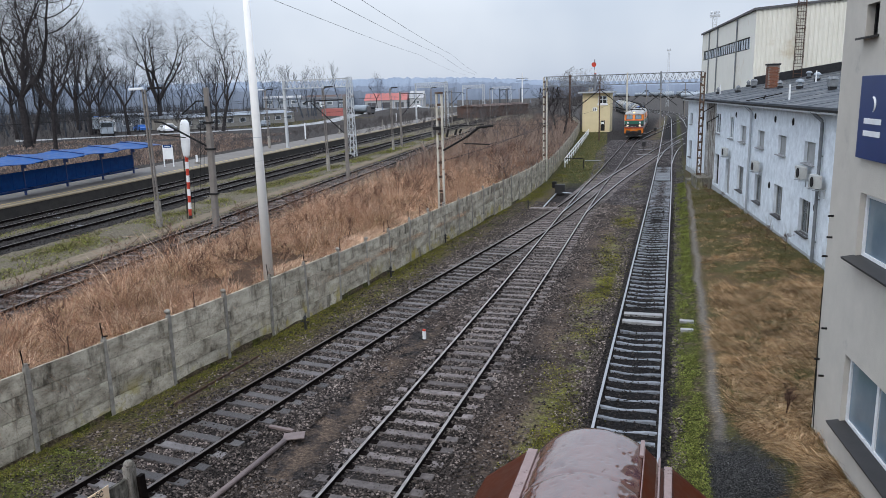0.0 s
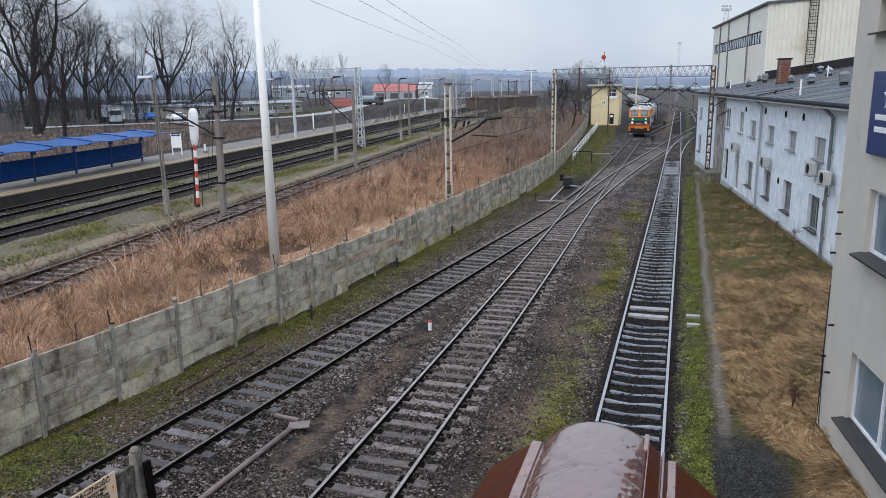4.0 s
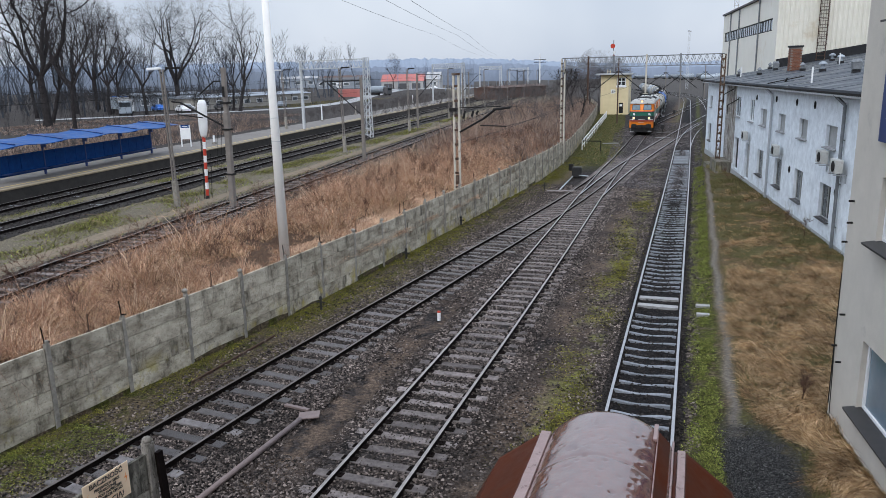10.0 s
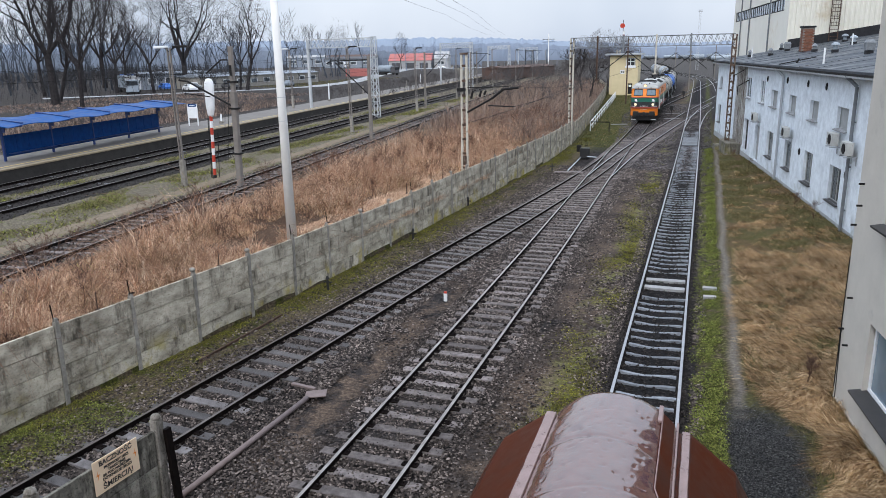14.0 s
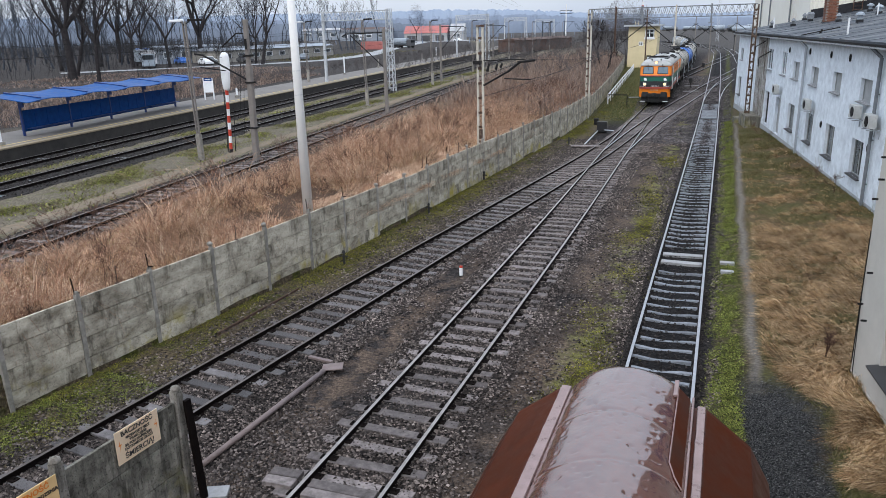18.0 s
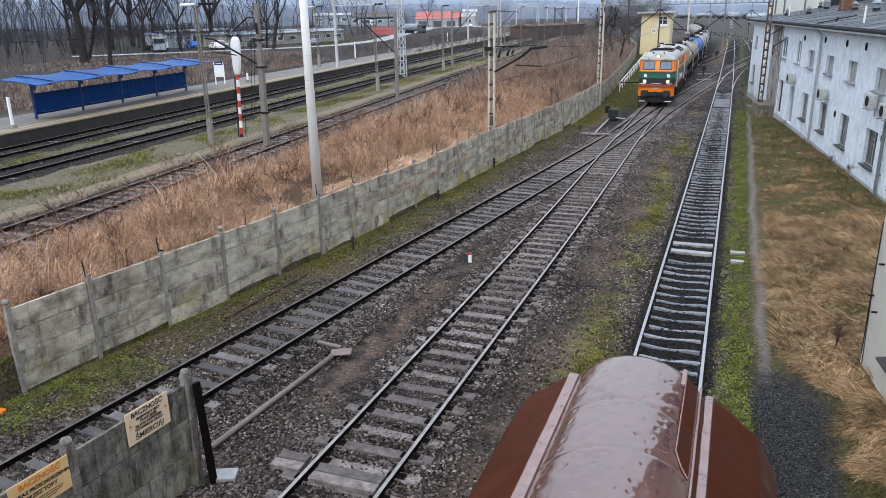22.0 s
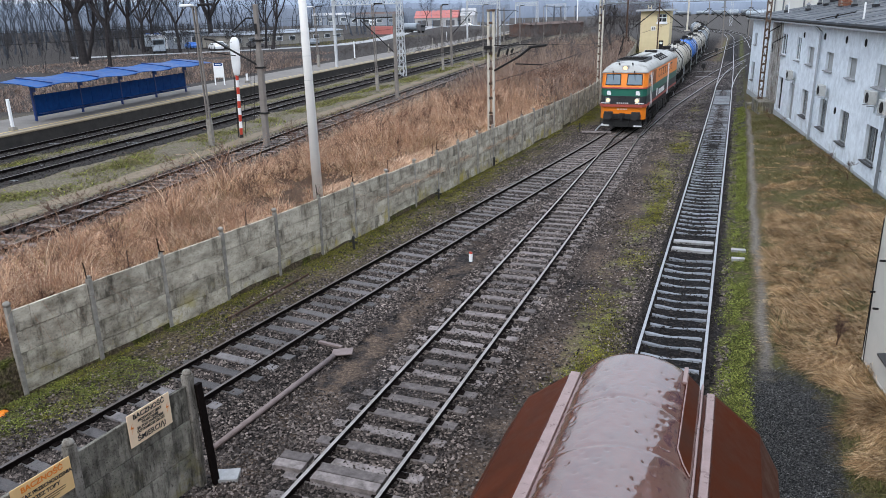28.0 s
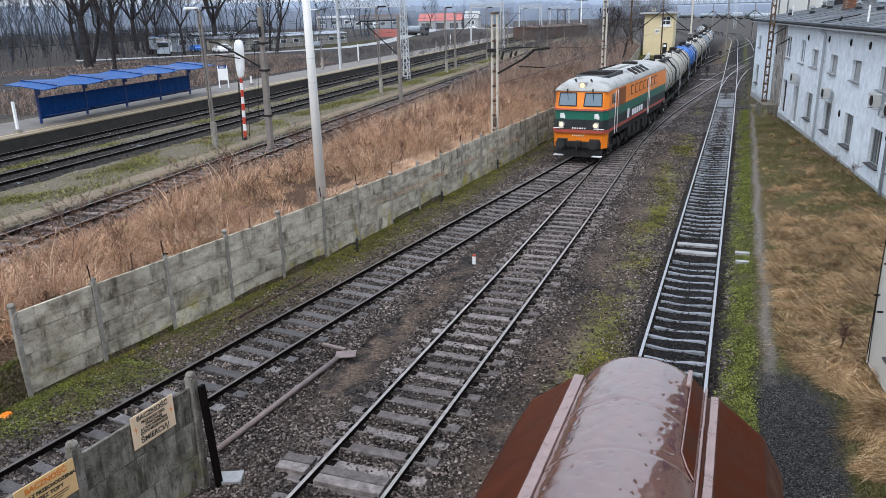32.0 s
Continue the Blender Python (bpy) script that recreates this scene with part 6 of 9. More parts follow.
def hood_wagon():
    """The brown wagon under the footbridge, its far end towards plus y."""
    x0 = straight_x(5)
    t = thing("covered_wagon", pose(x0, 7.30, 0), "dark red-brown covered wagon with a wet domed roof", "wagon")
    back = -16.0

    cx, end = 0.14, 0.36            # its middle line and the end of its sides

    def band(name, prof, material, label="", smooth=False):
        bm = bmesh.new()
        loft(bm, [[(cx + x, y, z - d) for x, z in prof] for y, d in ((back, 0), (end - 0.10, 0), (end - 0.02, 0.008), (end, 0.035))], closed=False, ends=False)
        bmesh.ops.recalc_face_normals(bm, faces=bm.faces)
        return part(name, bm, material, t, label, smooth)

    dome = [(cx + 0.66 * math.sin(a) / math.sin(1.22), 3.56 + 0.50 * math.cos(a)) for a in np.linspace(-1.22, 1.22, 97)]
    bm = bmesh.new()
    rings = []
    for y in list(np.linspace(back, -3.2, 14)) + list(np.linspace(-3.1, 0.05, 190)) + [0.16, 0.26, 0.32, 0.36]:
        ring = []
        for x, z in dome:
            w = 0.012 * noise.noise((x * 2.6, y * 1.6, 1)) + 0.006 * noise.noise((x * 8, y * 6, 4)) + (0.036 * min(noise.noise((x * 19, y * 15, 2)) + 0.33, 0) if y > -3.2 else 0)
            dent = 0.010 * math.exp(-((y + 0.62 + 0.3 * (x - cx) ** 2) / 0.03) ** 2) + 0.008 * math.exp(-((y + 1.55 - 0.2 * x) / 0.03) ** 2)
            ring.append((x, y + (0.10 * (1 - ((x - cx) / 0.66) ** 2) if y > 0.1 else 0), z + w - dent - {0.26: 0.006, 0.32: 0.02, 0.36: 0.05}.get(y, 0.0)))
        rings.append(ring)
    loft(bm, rings, closed=False, ends=False)
    part("roof_dome", bm, M["wagon_roof"], t, "wet glossy red-brown domed hatch roof", smooth=True)
    shoulder = [(0.62, 3.70), (0.80, 3.70), (1.27, 3.33), (1.49, 2.92), (1.50, 1.2)]
    for s in (-1, 1):
        band("side_slope", [(s * x, z) for x, z in shoulder[:3]], M["wagon_brown"], "sloping dark red-brown shoulder")
        band("side_wall", [(s * x, z) for x, z in shoulder[2:]], M["wagon_brown"], "steep brown side wall")
    # flat rims beside the dome: one broad, one split by a dark groove
    for x, w, z, y1 in ((-0.715, 0.115, 3.735, 0.32), (0.655, 0.030, 3.745, 0.44), (0.745, 0.085, 3.735, 0.27)):
        bm = bmesh.new()
        n = 40
        ys = np.linspace(-4.0, y1, n)
        wob = [0.006 * noise.noise((x, y * 5, 3)) for y in ys]
        loft(bm, [[(cx + x - w / 2 + k, y, z), (cx + x - w / 2 + k + 0.006, y, z + 0.018), (cx + x + w / 2 + 0.4 * k - 0.006, y, z + 0.018), (cx + x + w / 2, y, z)] for y, k in zip(ys, wob)])
        bmesh.ops.recalc_face_normals(bm, faces=bm.faces)
        part("roof_rim", bm, M["wagon_bar"], t, "pinkish worn flat rim, wet")
    # the shallow hatch plate on the dome's flank
    bm = bmesh.new()
    edge = [(0.500, 0.30), (0.500, -1.20), (0.56, -1.36), (0.625, -1.42), (0.625, 0.30)]

    def on_dome(x, lift):
        a = math.asin(min(max(x / 0.66 * math.sin(1.22), -1), 1))
        return 3.56 + 0.50 * math.cos(a) + lift
    loft(bm, [[(cx + x, y, on_dome(x, lift)) for x, y in edge] for lift in (-0.02, 0.016)])
    bmesh.ops.recalc_face_normals(bm, faces=bm.faces)
    part("hatch_plate", bm, M["wagon_brown"], t, "dull brown plate on the dome's flank")
    bm = bmesh.new()
    for (xa, ya), (xb, yb) in zip(edge[:3], edge[1:4]):
        tube(bm, (cx + xa, ya, on_dome(xa, 0.016)), (cx + xb, yb, on_dome(xb, 0.016)), 0.007, n=5)
    part("plate_edge", bm, M["wagon_bar"], t, "pale chipped edge of the plate")
    bm = bmesh.new()
    box(bm, cx + 0.475, 0.24, on_dome(0.475, 0.012), 0.045, 0.36, 0.03, bevel=0.006)
    part("roof_tab", bm, M["wagon_bar"], t)
    bm = bmesh.new()
    prof = [(cx - x, z) for x, z in shoulder[::-1]] + dome + [(cx + x, z) for x, z in shoulder]
    bm.faces.new([bm.verts.new((x, end - 0.03, z - 0.05)) for x, z in prof])
    part("end_wall", bm, M["wagon_brown"], t)
    drip = random.Random(4)
    for k in range(30):
        y = 0.10 - k * 0.105 + drip.uniform(-0.03, 0.03)
        bm = bmesh.new()
        x = cx - 0.635
        loft(bm, [[(x + a, y + b, 3.745 + h) for a, b, h in ((0.0, 0.0, 0.0), (0.012, 0.03, 0.01), (0.03 + q, 0.045, 0.03), (0.022 + q, 0.0, 0.02), (0.02, -0.025, 0.005))] for q in (0.0, drip.uniform(0.01, 0.03))])
        part("seal_scrap", bm, M["black"], t)
    bm = bmesh.new()
    box(bm, cx, back / 2, 1.05, 2.7, -back - 0.3, 0.3)
    box(bm, cx, -2.4, 0.6, 1.9, 2.6, 0.5)
    box(bm, cx, -12.5, 0.6, 1.9, 2.6, 0.5)
    part("underframe", bm, M["underframe"], t)
    for y in (-1.5, -3.3, -11.6, -13.4):
        wheelset(t, y, 0.46)
    buffers(t, -0.2, 1)


hood_wagon()

# ---- masts, gantries and lamps ----
def u_rail(bm, pts, r=0.03, n=6):
    for a, b in zip(pts, pts[1:]):
        tube(bm, a, b, r, n=n)


def gantry():
    """Lattice portal over the yard tracks."""
    t = thing("track_gantry", None, "rusty steel lattice gantry spanning the yard tracks", "gantry")
    a, b = Vector((-10.72, 64.3, 0)), Vector((1.92, 61.7, 0))
    d = (b - a).normalized()
    for p in (a, b):
        bm = bmesh.new()
        side = Vector((-d.y, d.x, 0))
        for k in (-0.14, 0.14):
            q = p + d * k
            box(bm, q.x, q.y, 4.3, 0.10, 0.30, 9.1, m=None)
        if p is b:
            for k in range(14):
                za, zb = 0.3 + k * 0.6, 0.9 + k * 0.6
                u = d * (0.12 if k % 2 else -0.12)
                tube(bm, p - u + Vector((0, -0.14, za)), p + u + Vector((0, -0.14, zb)), 0.028, n=4)
        mast = part("mast", bm, M["old_rust"] if p is b else M["old_paint"], t, "rusty channel steel mast")
        z = 0.4
        while z < 8.6:
            bm = bmesh.new()
            box(bm, p.x, p.y - 0.16, z, 0.3, 0.02, 0.14)
            part("batten", bm, M["old_rust"], mast)
            z += 0.62
    bm = bmesh.new()
    truss(bm, (a.x, a.y, 8.1), (b.x, b.y, 8.1), 0.5, 0.78, 26, 0.035)
    part("truss", bm, M["old_zinc"], t, "grey weathered lattice beam")
    for x, low, m in ((-8.52, 5.45, "rust"), (-3.8, 5.95, "old_paint"), (-6.4, 7.7, "old_zinc"), (-1.2, 7.6, "old_zinc")):
        k = (x - a.x) / (b.x - a.x)
        y = a.y + (b.y - a.y) * k
        bm = bmesh.new()
        box(bm, x, y - 0.3, (low + 9.0) / 2, 0.12, 0.12, 9.0 - low)
        box(bm, x, y - 0.3, low, 0.4, 0.1, 0.06)
        part("dropper_post", bm, M[m], t)
    for s in (-0.4, 0.2, 0.75, 1.1):
        bm = bmesh.new()
        tube(bm, (a.x + s, a.y - 0.2, 8.0), (a.x + s * 0.9, a.y - 0.25, 7.6), 0.05, n=6)
        part("insulator", bm, M["dark_steel"], t)


gantry()


def stop_disc():
    t = thing("signal_disc", pose(-6.55, 63.9, 7.9), "red and white round signal disc on the gantry", "signal")
    bm = bmesh.new()
    tube(bm, (0, 0, 0.1), (0, 0, 2.3), 0.03, n=8)
    part("post", bm, M["old_zinc"], t)
    bm = bmesh.new()
    tube(bm, (-0.05, -0.12, 1.85), (-0.05, -0.06, 1.85), 0.19, 0.19, 20)
    part("disc", bm, M["red_paint"], t, "red disc")
    for k in range(3):
        bm = bmesh.new()
        tube(bm, (0.08, -0.05, 1.45 - k * 0.3), (0.08, -0.05, 1.2 - k * 0.3), 0.10 - 0.02 * k, 0.09 - 0.02 * k, 10)
        part("sleeve", bm, M["red_paint"] if k % 2 else M["white_paint"], t)


stop_disc()


def wall_mast():
    """Twin-channel mast beside the concrete fence, with its cantilever."""
    t = thing("catenary_mast", pose(-11.75, 37.27, -0.1), "tall twin-channel steel mast with peeling cream paint", "mast", "catenary masts")
    for s in (-0.135, 0.135):
        bm = bmesh.new()
        box(bm, s, 0, 3.9, 0.10, 0.14, 7.8, bevel=0.01)
        part("channel", bm, M["old_paint"], t)
    z = 0.5
    while z < 7.7:
        bm = bmesh.new()
        box(bm, 0, -0.06, z, 0.22, 0.02, 0.12)
        part("batten", bm, M["rust"], t)
        z += 0.75
    bm = bmesh.new()
    box(bm, 0, 0, 7.85, 0.4, 0.25, 0.10)
    part("cap", bm, M["rust"], t)
    bm = bmesh.new()
    tube(bm, (0.2, -0.1, 4.9), (1.5, -0.1, 5.6), 0.05)
    tube(bm, (1.5, -0.1, 5.6), (2.1, -0.1, 6.05), 0.06)
    tube(bm, (2.0, -0.1, 6.05), (2.9, -0.1, 6.15), 0.06)
    tube(bm, (0.2, -0.1, 6.15), (2.4, -0.1, 6.2), 0.025)
    tube(bm, (1.3, -0.1, 5.25), (2.7, -0.1, 5.2), 0.03)
    part("cantilever", bm, M["dark_steel"], t)
    for k, x in enumerate((0.4, 0.85, 1.1)):
        bm = bmesh.new()
        tube(bm, (x, -0.1, 5.6 + 0.1 * k), (x + 0.1, -0.1, 6.0), 0.07, 0.05, 8)
        part("insulator", bm, M["dark_steel"], t)
    bm = bmesh.new()
    box(bm, -0.1, -0.18, 6.05, 0.4, 0.25, 0.18)
    part("bracket_plate", bm, M["dark_steel"], t)
    bm = bmesh.new()
    box(bm, 0.05, -0.16, 2.4, 0.16, 0.12, 0.5)
    part("plate", bm, M["rust"], t)


wall_mast()


def tall_pole():
    t = thing("tall_lamp_pole", pose(-13.6, 22.47, 1.0, 0, -0.4, 0), "tall smooth grey conical pole behind the concrete fence", "pole")
    bm = bmesh.new()
    tube(bm, (0, 0, 0), (0, 0, 13.0), 0.182, 0.092, 20)
    part("shaft", bm, M["pole_grey"], t, smooth=True)
    bm = bmesh.new()
    for z in (4.6, 5.4):
        tube(bm, (0, 0, z), (0, 0, z + 0.012), 0.156, 0.156, 20)
    part("strap", bm, M["zinc"], t)


tall_pole()


def concrete_mast():
    t = thing("catenary_mast", pose(-22.17, 31.98, 1.25, 0, 0.8, 0), "weathered concrete catenary mast with a long bracket", "mast", "catenary masts")
    bm = bmesh.new()
    box(bm, 0, 0, 2.4, 0.28, 0.27, 5.0, bevel=0.05)
    part("lower_shaft", bm, M["pole_concrete"], t)
    bm = bmesh.new()
    box(bm, 0, 0, 5.9, 0.21, 0.20, 2.3, bevel=0.04)
    part("upper_shaft", bm, M["pole_concrete"], t, "brown-stained upper shaft")
    for z in (1.8, 4.05, 5.35):
        bm = bmesh.new()
        box(bm, 0, 0, z, 0.42, 0.36, 0.09, bevel=0.01)
        part("clamp", bm, M["dark_steel"], t)
    bm = bmesh.new()
    box(bm, 0.05, -0.2, 5.9, 0.1, 0.06, 0.5)
    part("plate", bm, M["dark_steel"], t)
    bm = bmesh.new()
    u_rail(bm, [(-0.1, 0, 4.15), (-2.7, 0, 5.35), (-3.2, 0, 5.4)], 0.05)
    u_rail(bm, [(-0.2, 0, 6.4), (-0.6, 0, 6.4), (-1.5, 0, 5.75)], 0.035)
    u_rail(bm, [(-1.4, 0, 4.6), (-2.9, 0, 4.75)], 0.03)
    part("bracket", bm, M["dark_steel"], t)
    bm = bmesh.new()
    for x in (-0.35, -0.15):
        tube(bm, (x, -0.15, 5.3), (x - 0.25, -0.3, 1.5), 0.012, n=4)
    part("stay_wire", bm, M["dark_steel"], t)


concrete_mast()


def lattice_lamp(x, y, z, tall, heads, label):
    t = thing("platform_lamp", pose(x, y, z, 0, -1.0, 0), label, "street lamp", "lamps of the station")
    bm = bmesh.new()
    box(bm, 0, 0, 0.7, 0.26, 0.22, 1.5, bevel=0.02)
    part("foot", bm, M["concrete_post"], t, "pale concrete lamp foot")
    bm = bmesh.new()
    for s in (-0.08, 0.08):
        box(bm, s, 0, tall / 2 + 0.7, 0.05, 0.10, tall - 1.2)
    q = 1.5
    while q < tall:
        box(bm, 0, 0, q, 0.14, 0.03, 0.05)
        q += 0.35
    part("shaft", bm, M["pole_concrete"], t)
    for dx, dy in heads:
        bm = bmesh.new()
        tube(bm, (0, 0, tall - 0.1), (dx * 0.5, dy * 0.5, tall + 0.1), 0.03, n=6)
        part("arm", bm, M["dark_steel"], t)
        bm = bmesh.new()
        m = Matrix.Translation((dx, dy, tall + 0.14)) @ Matrix.Rotation(math.atan2(dy, dx), 4, "Z")
        box(bm, 0, 0, 0, 0.75, 0.24, 0.12, m=m, bevel=0.04)
        part("head", bm, M["white_paint"] if dx < 0 else M["dark_steel"], t)


lattice_lamp(-25.42, 31.75, 1.2, 7.0, [(-0.45, 0.0), (0.5, 0.25)], "grey lattice lamp post with two flat heads")
lattice_lamp(-29.16, 59.44, 1.2, 7.2, [(0.5, 0.1)], "grey lattice lamp post with one dark head")
lattice_lamp(-31.9, 82.6, 1.2, 7.2, [(0.5, 0.1)], "grey lattice lamp post with one dark head")
lattice_lamp(-44.9, 76.5, 1.95, 6.6, [(-0.5, 0.0), (0.6, 0.1)], "grey lattice lamp post with two flat heads")
for y in (108, 140, 172, 205, 240):
    lattice_lamp(mid_main_x(y) + 2.4, y, 1.2, 7.3, [(0.5, 0.1)], "grey lattice lamp post with one dark head")


def arm_mast(x, y, z, tall, arm, m="pole_concrete", label="slim brown catenary mast with a side bracket"):
    t = thing("catenary_mast", pose(x, y, z), label, "mast", "catenary masts")
    bm = bmesh.new()
    tube(bm, (0, 0, 0), (0, 0, tall), 0.17, 0.12, 8)
    part("shaft", bm, M[m], t)
    bm = bmesh.new()
    s = 1 if arm > 0 else -1
    u_rail(bm, [(0, 0, tall * 0.55), (arm * 0.9, 0, tall - 0.4)], 0.045)
    u_rail(bm, [(0, 0, tall - 0.25), (arm, 0, tall - 0.3), (arm * 1.12, 0, tall - 0.5)], 0.045)
    part("bracket", bm, M["dark_steel"], t)
    return t


arm_mast(-24.57, 53.48, 1.2, 6.5, -3.2)
arm_mast(-33.33, 89.34, 1.2, 6.9, 3.0)
arm_mast(-37.3, 122.0, 1.2, 6.9, 3.0)
arm_mast(-47.5, 160.0, 1.2, 7.2, -3.0)
# the farthest masts wear the haze-tinted bark colour
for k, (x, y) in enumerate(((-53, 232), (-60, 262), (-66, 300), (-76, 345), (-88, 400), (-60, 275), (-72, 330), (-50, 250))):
    arm_mast(x, y, 1.0, 8.0, 3.0 if k % 2 else -3.0, "bark_haze", "distant slim catenary mast")


def yard_mast(x, y, tall, spread, m="old_paint"):
    """Mast with two drooping arms, one to each side."""
    t = thing("catenary_mast", pose(x, y, 0), "yard mast with two dark sloping arms", "mast", "catenary masts")
    bm = bmesh.new()
    box(bm, 0, 0, tall / 2, 0.19, 0.16, tall, bevel=0.02)
    part("shaft", bm, M[m], t)
    for s in (-1, 1):
        bm = bmesh.new()
        u_rail(bm, [(0, 0, tall * 0.80), (s * spread, 0, tall * 0.52)], 0.07)
        u_rail(bm, [(0, 0, tall * 0.80), (s * 0.6, 0, tall * 0.80)], 0.05)
        part("arm", bm, M["dark_steel"], t)
    return t


yard_mast(-11.1, 116.5, 9.7, 3.4, "rust")
yard_mast(-2.8, 150.0, 8.5, 3.0, "pole_concrete")
yard_mast(2.2, 205.0, 9.0, 3.5, "pole_concrete")
yard_mast(-7.5, 205.0, 9.0, 3.5, "pole_concrete")
yard_mast(12.0, 240.0, 9.0, 3.5, "pole_concrete")
yard_mast(-20.0, 250.0, 9.0, 3.5, "pole_concrete")


def white_portal(x0, y0, x1, y1, tall, label):
    t = thing("white_portal", None, label, "gantry", "white portals over the main line")
    for x, y, w in ((x0, y0, 0.75), (x1, y1, 0.38)):
        bm = bmesh.new()
        if w > 0.5:
            lattice_mast(bm, x, y, 1.0, tall + 0.1, w, w * 0.6, 13, 0.045)
        else:
            box(bm, x, y, tall / 2 + 0.4, 0.26, 0.26, tall - 1.0)
        part("mast", bm, M["steel_lattice"], t)
    bm = bmesh.new()
    truss(bm, (x0, y0, tall - 0.9), (x1, y1, tall - 0.9), 0.5, 0.9, 14, 0.05)
    part("truss", bm, M["steel_lattice"], t)


white_portal(-33.13, 73.55, -42.6, 76.6, 9.6, "white galvanised lattice portal over the main line")
white_portal(-42.5, 139.5, -49.6, 142.0, 9.9, "white galvanised lattice portal over the main line")
white_portal(-51.3, 204.0, -58.0, 206.5, 9.9, "white galvanised lattice portal farther down the line")
white_portal(-62.0, 290.0, -70.0, 293.0, 9.9, "white galvanised lattice portal farther down the line")


def hooded_signal():
    t = thing("light_signal", pose(-25.28, 34.14, 1.2, 0, 2.0, 0), "railway signal wrapped in white on a red and white striped post", "signal")
    for k in range(9):
        bm = bmesh.new()
        z = 0.3 + k * 0.37
        tube(bm, (0, 0, z), (0, 0, z + 0.37), 0.085, 0.085, 14)
        part("stripe", bm, M["red_paint"] if k % 2 == 0 else M["white_paint"], t)
    bm = bmesh.new()
    prof = [(0.12, 3.50), (0.19, 3.62), (0.25, 3.95), (0.27, 4.3), (0.29, 5.0), (0.27, 5.30), (0.19, 5.45), (0.07, 5.50)]
    loft(bm, [[(r * math.cos(a), 0.6 * r * math.sin(a), z + 0.02 * math.sin(5 * a + z)) for a in np.linspace(0, 2 * math.pi, 18, endpoint=False)] for r, z in prof])
    part("wrapped_head", bm, M["white_paint"], t, "signal head wrapped in white sheeting", smooth=True)
    bm = bmesh.new()
    tube(bm, (0, 0, 0), (0, 0, 0.32), 0.12, 0.10, 12)
    box(bm, 0, 0, 0.03, 0.7, 0.5, 0.08)
    part("foot", bm, M["black"], t)
    bm = bmesh.new()
    for s in (-0.17, 0.0):
        tube(bm, (-0.2 + s * 0.3, 0.05, 0.1), (-0.2 + s * 0.3, 0.05, 3.4), 0.018, n=5)
    for k in range(11):
        tube(bm, (-0.25, 0.05, 0.3 + k * 0.28), (-0.2, 0.05, 0.3 + k * 0.28), 0.012, n=4)
    tube(bm, (0.22, 0.1, 0.2), (0.3, 0.1, 2.6), 0.02, n=5)
    part("ladder", bm, M["dark_steel"], t)


hooded_signal()


# ---- station platform ----
def platform_x(y):
    return far_main_x(y) - 1.68


def platform():
    t = thing("platform", None, "low station platform with worn paving and a yellow line", "platform", kind="structure")
    ys = list(np.arange(12, 230, 4.0))

    def strip(name, o0, o1, z0, z1, m, label=""):
        bm = bmesh.new()
        loft(bm, [[(platform_x(y) - o0, y, z0), (platform_x(y) - o0, y, z1), (platform_x(y) - o1, y, z1), (platform_x(y) - o1, y, z0)] for y in ys])
        bmesh.ops.recalc_face_normals(bm, faces=bm.faces)
        return part(name, bm, M[m], t, label)

    strip("paving", 0.0, 5.4, 1.1, 2.04, "platform_top", "grey worn paving")
    strip("edge_wall", -0.03, 0.25, 1.05, 1.98, "platform_edge", "dark damp edge wall")
    strip("yellow_line", 0.85, 1.0, 2.0, 2.046, "yellow_line", "faded yellow safety line")
    strip("kerb", -0.08, 0.42, 1.98, 2.06, "kerb", "tan worn kerb stones")
    return t


platform()


def shelter():
    t = thing("platform_shelter", pose(-38.9, 32.7, 2.04, 0, 0, 9.3), "long blue bus-stop style platform shelter with a ribbed translucent roof", "shelter")
    L = 17.2
    for k in range(5):
        y = 0.1 + k * (L - 0.2) / 4
        bm = bmesh.new()
        box(bm, 0, y, 1.05, 0.12, 0.12, 2.1, bevel=0.01)
        box(bm, 0.65, y, 2.08, 1.6, 0.10, 0.10)
        box(bm, 0.12, y, 1.85, 0.28, 0.10, 0.3)
        part("post", bm, M["navy"], t)
        if k < 4:
            for i in range(4):
                bm = bmesh.new()
                w = (L - 0.2) / 16
                box(bm, 0.02, y + w * (i + 0.5), 0.88, 0.035, w - 0.03, 1.25, bevel=0.004)
                part("panel", bm, M["blue_panel"], t)
            bm = bmesh.new()
            box(bm, 0.32, y + (L - 0.2) / 8, 0.43, 0.36, (L - 0.2) / 4 - 0.3, 0.05)
            part("bench", bm, M["navy"], t)
    ends = [-1.3, 0.1] + [0.1 + k * (L - 0.2) / 4 for k in range(1, 5)] + [L + 1.6]
    for y0, y1 in zip(ends, ends[1:]):
        bm = bmesh.new()
        rings = []
        for y in np.linspace(y0 + 0.01, y1 - 0.01, 12):
            w = 0.05 * math.sin(y * 2 * math.pi / ((L - 0.2) / 4) + 0.6)
            rings.append([(-0.9, y, 2.42 + w), (0.2, y, 2.34 + w), (1.7, y, 2.12 + w), (1.7, y, 2.16 + w), (0.2, y, 2.38 + w), (-0.9, y, 2.46 + w)])
        loft(bm, rings)
        bmesh.ops.recalc_face_normals(bm, faces=bm.faces)
        part("roof_sheet", bm, M["blue_roof"], t, "wet glossy blue roof sheet")
    for k in range(5):
        y = 0.1 + k * (L - 0.2) / 4
        bm = bmesh.new()
        box(bm, 0.3, y, 2.39, 2.4, 0.14, 0.10, m=Matrix.Translation((0.3, y, 2.39)) @ Matrix.Rotation(radians(7.0), 4, "Y") @ Matrix.Translation((-0.3, -y, -2.39)))
        part("roof_rib", bm, M["navy"], t)


shelter()


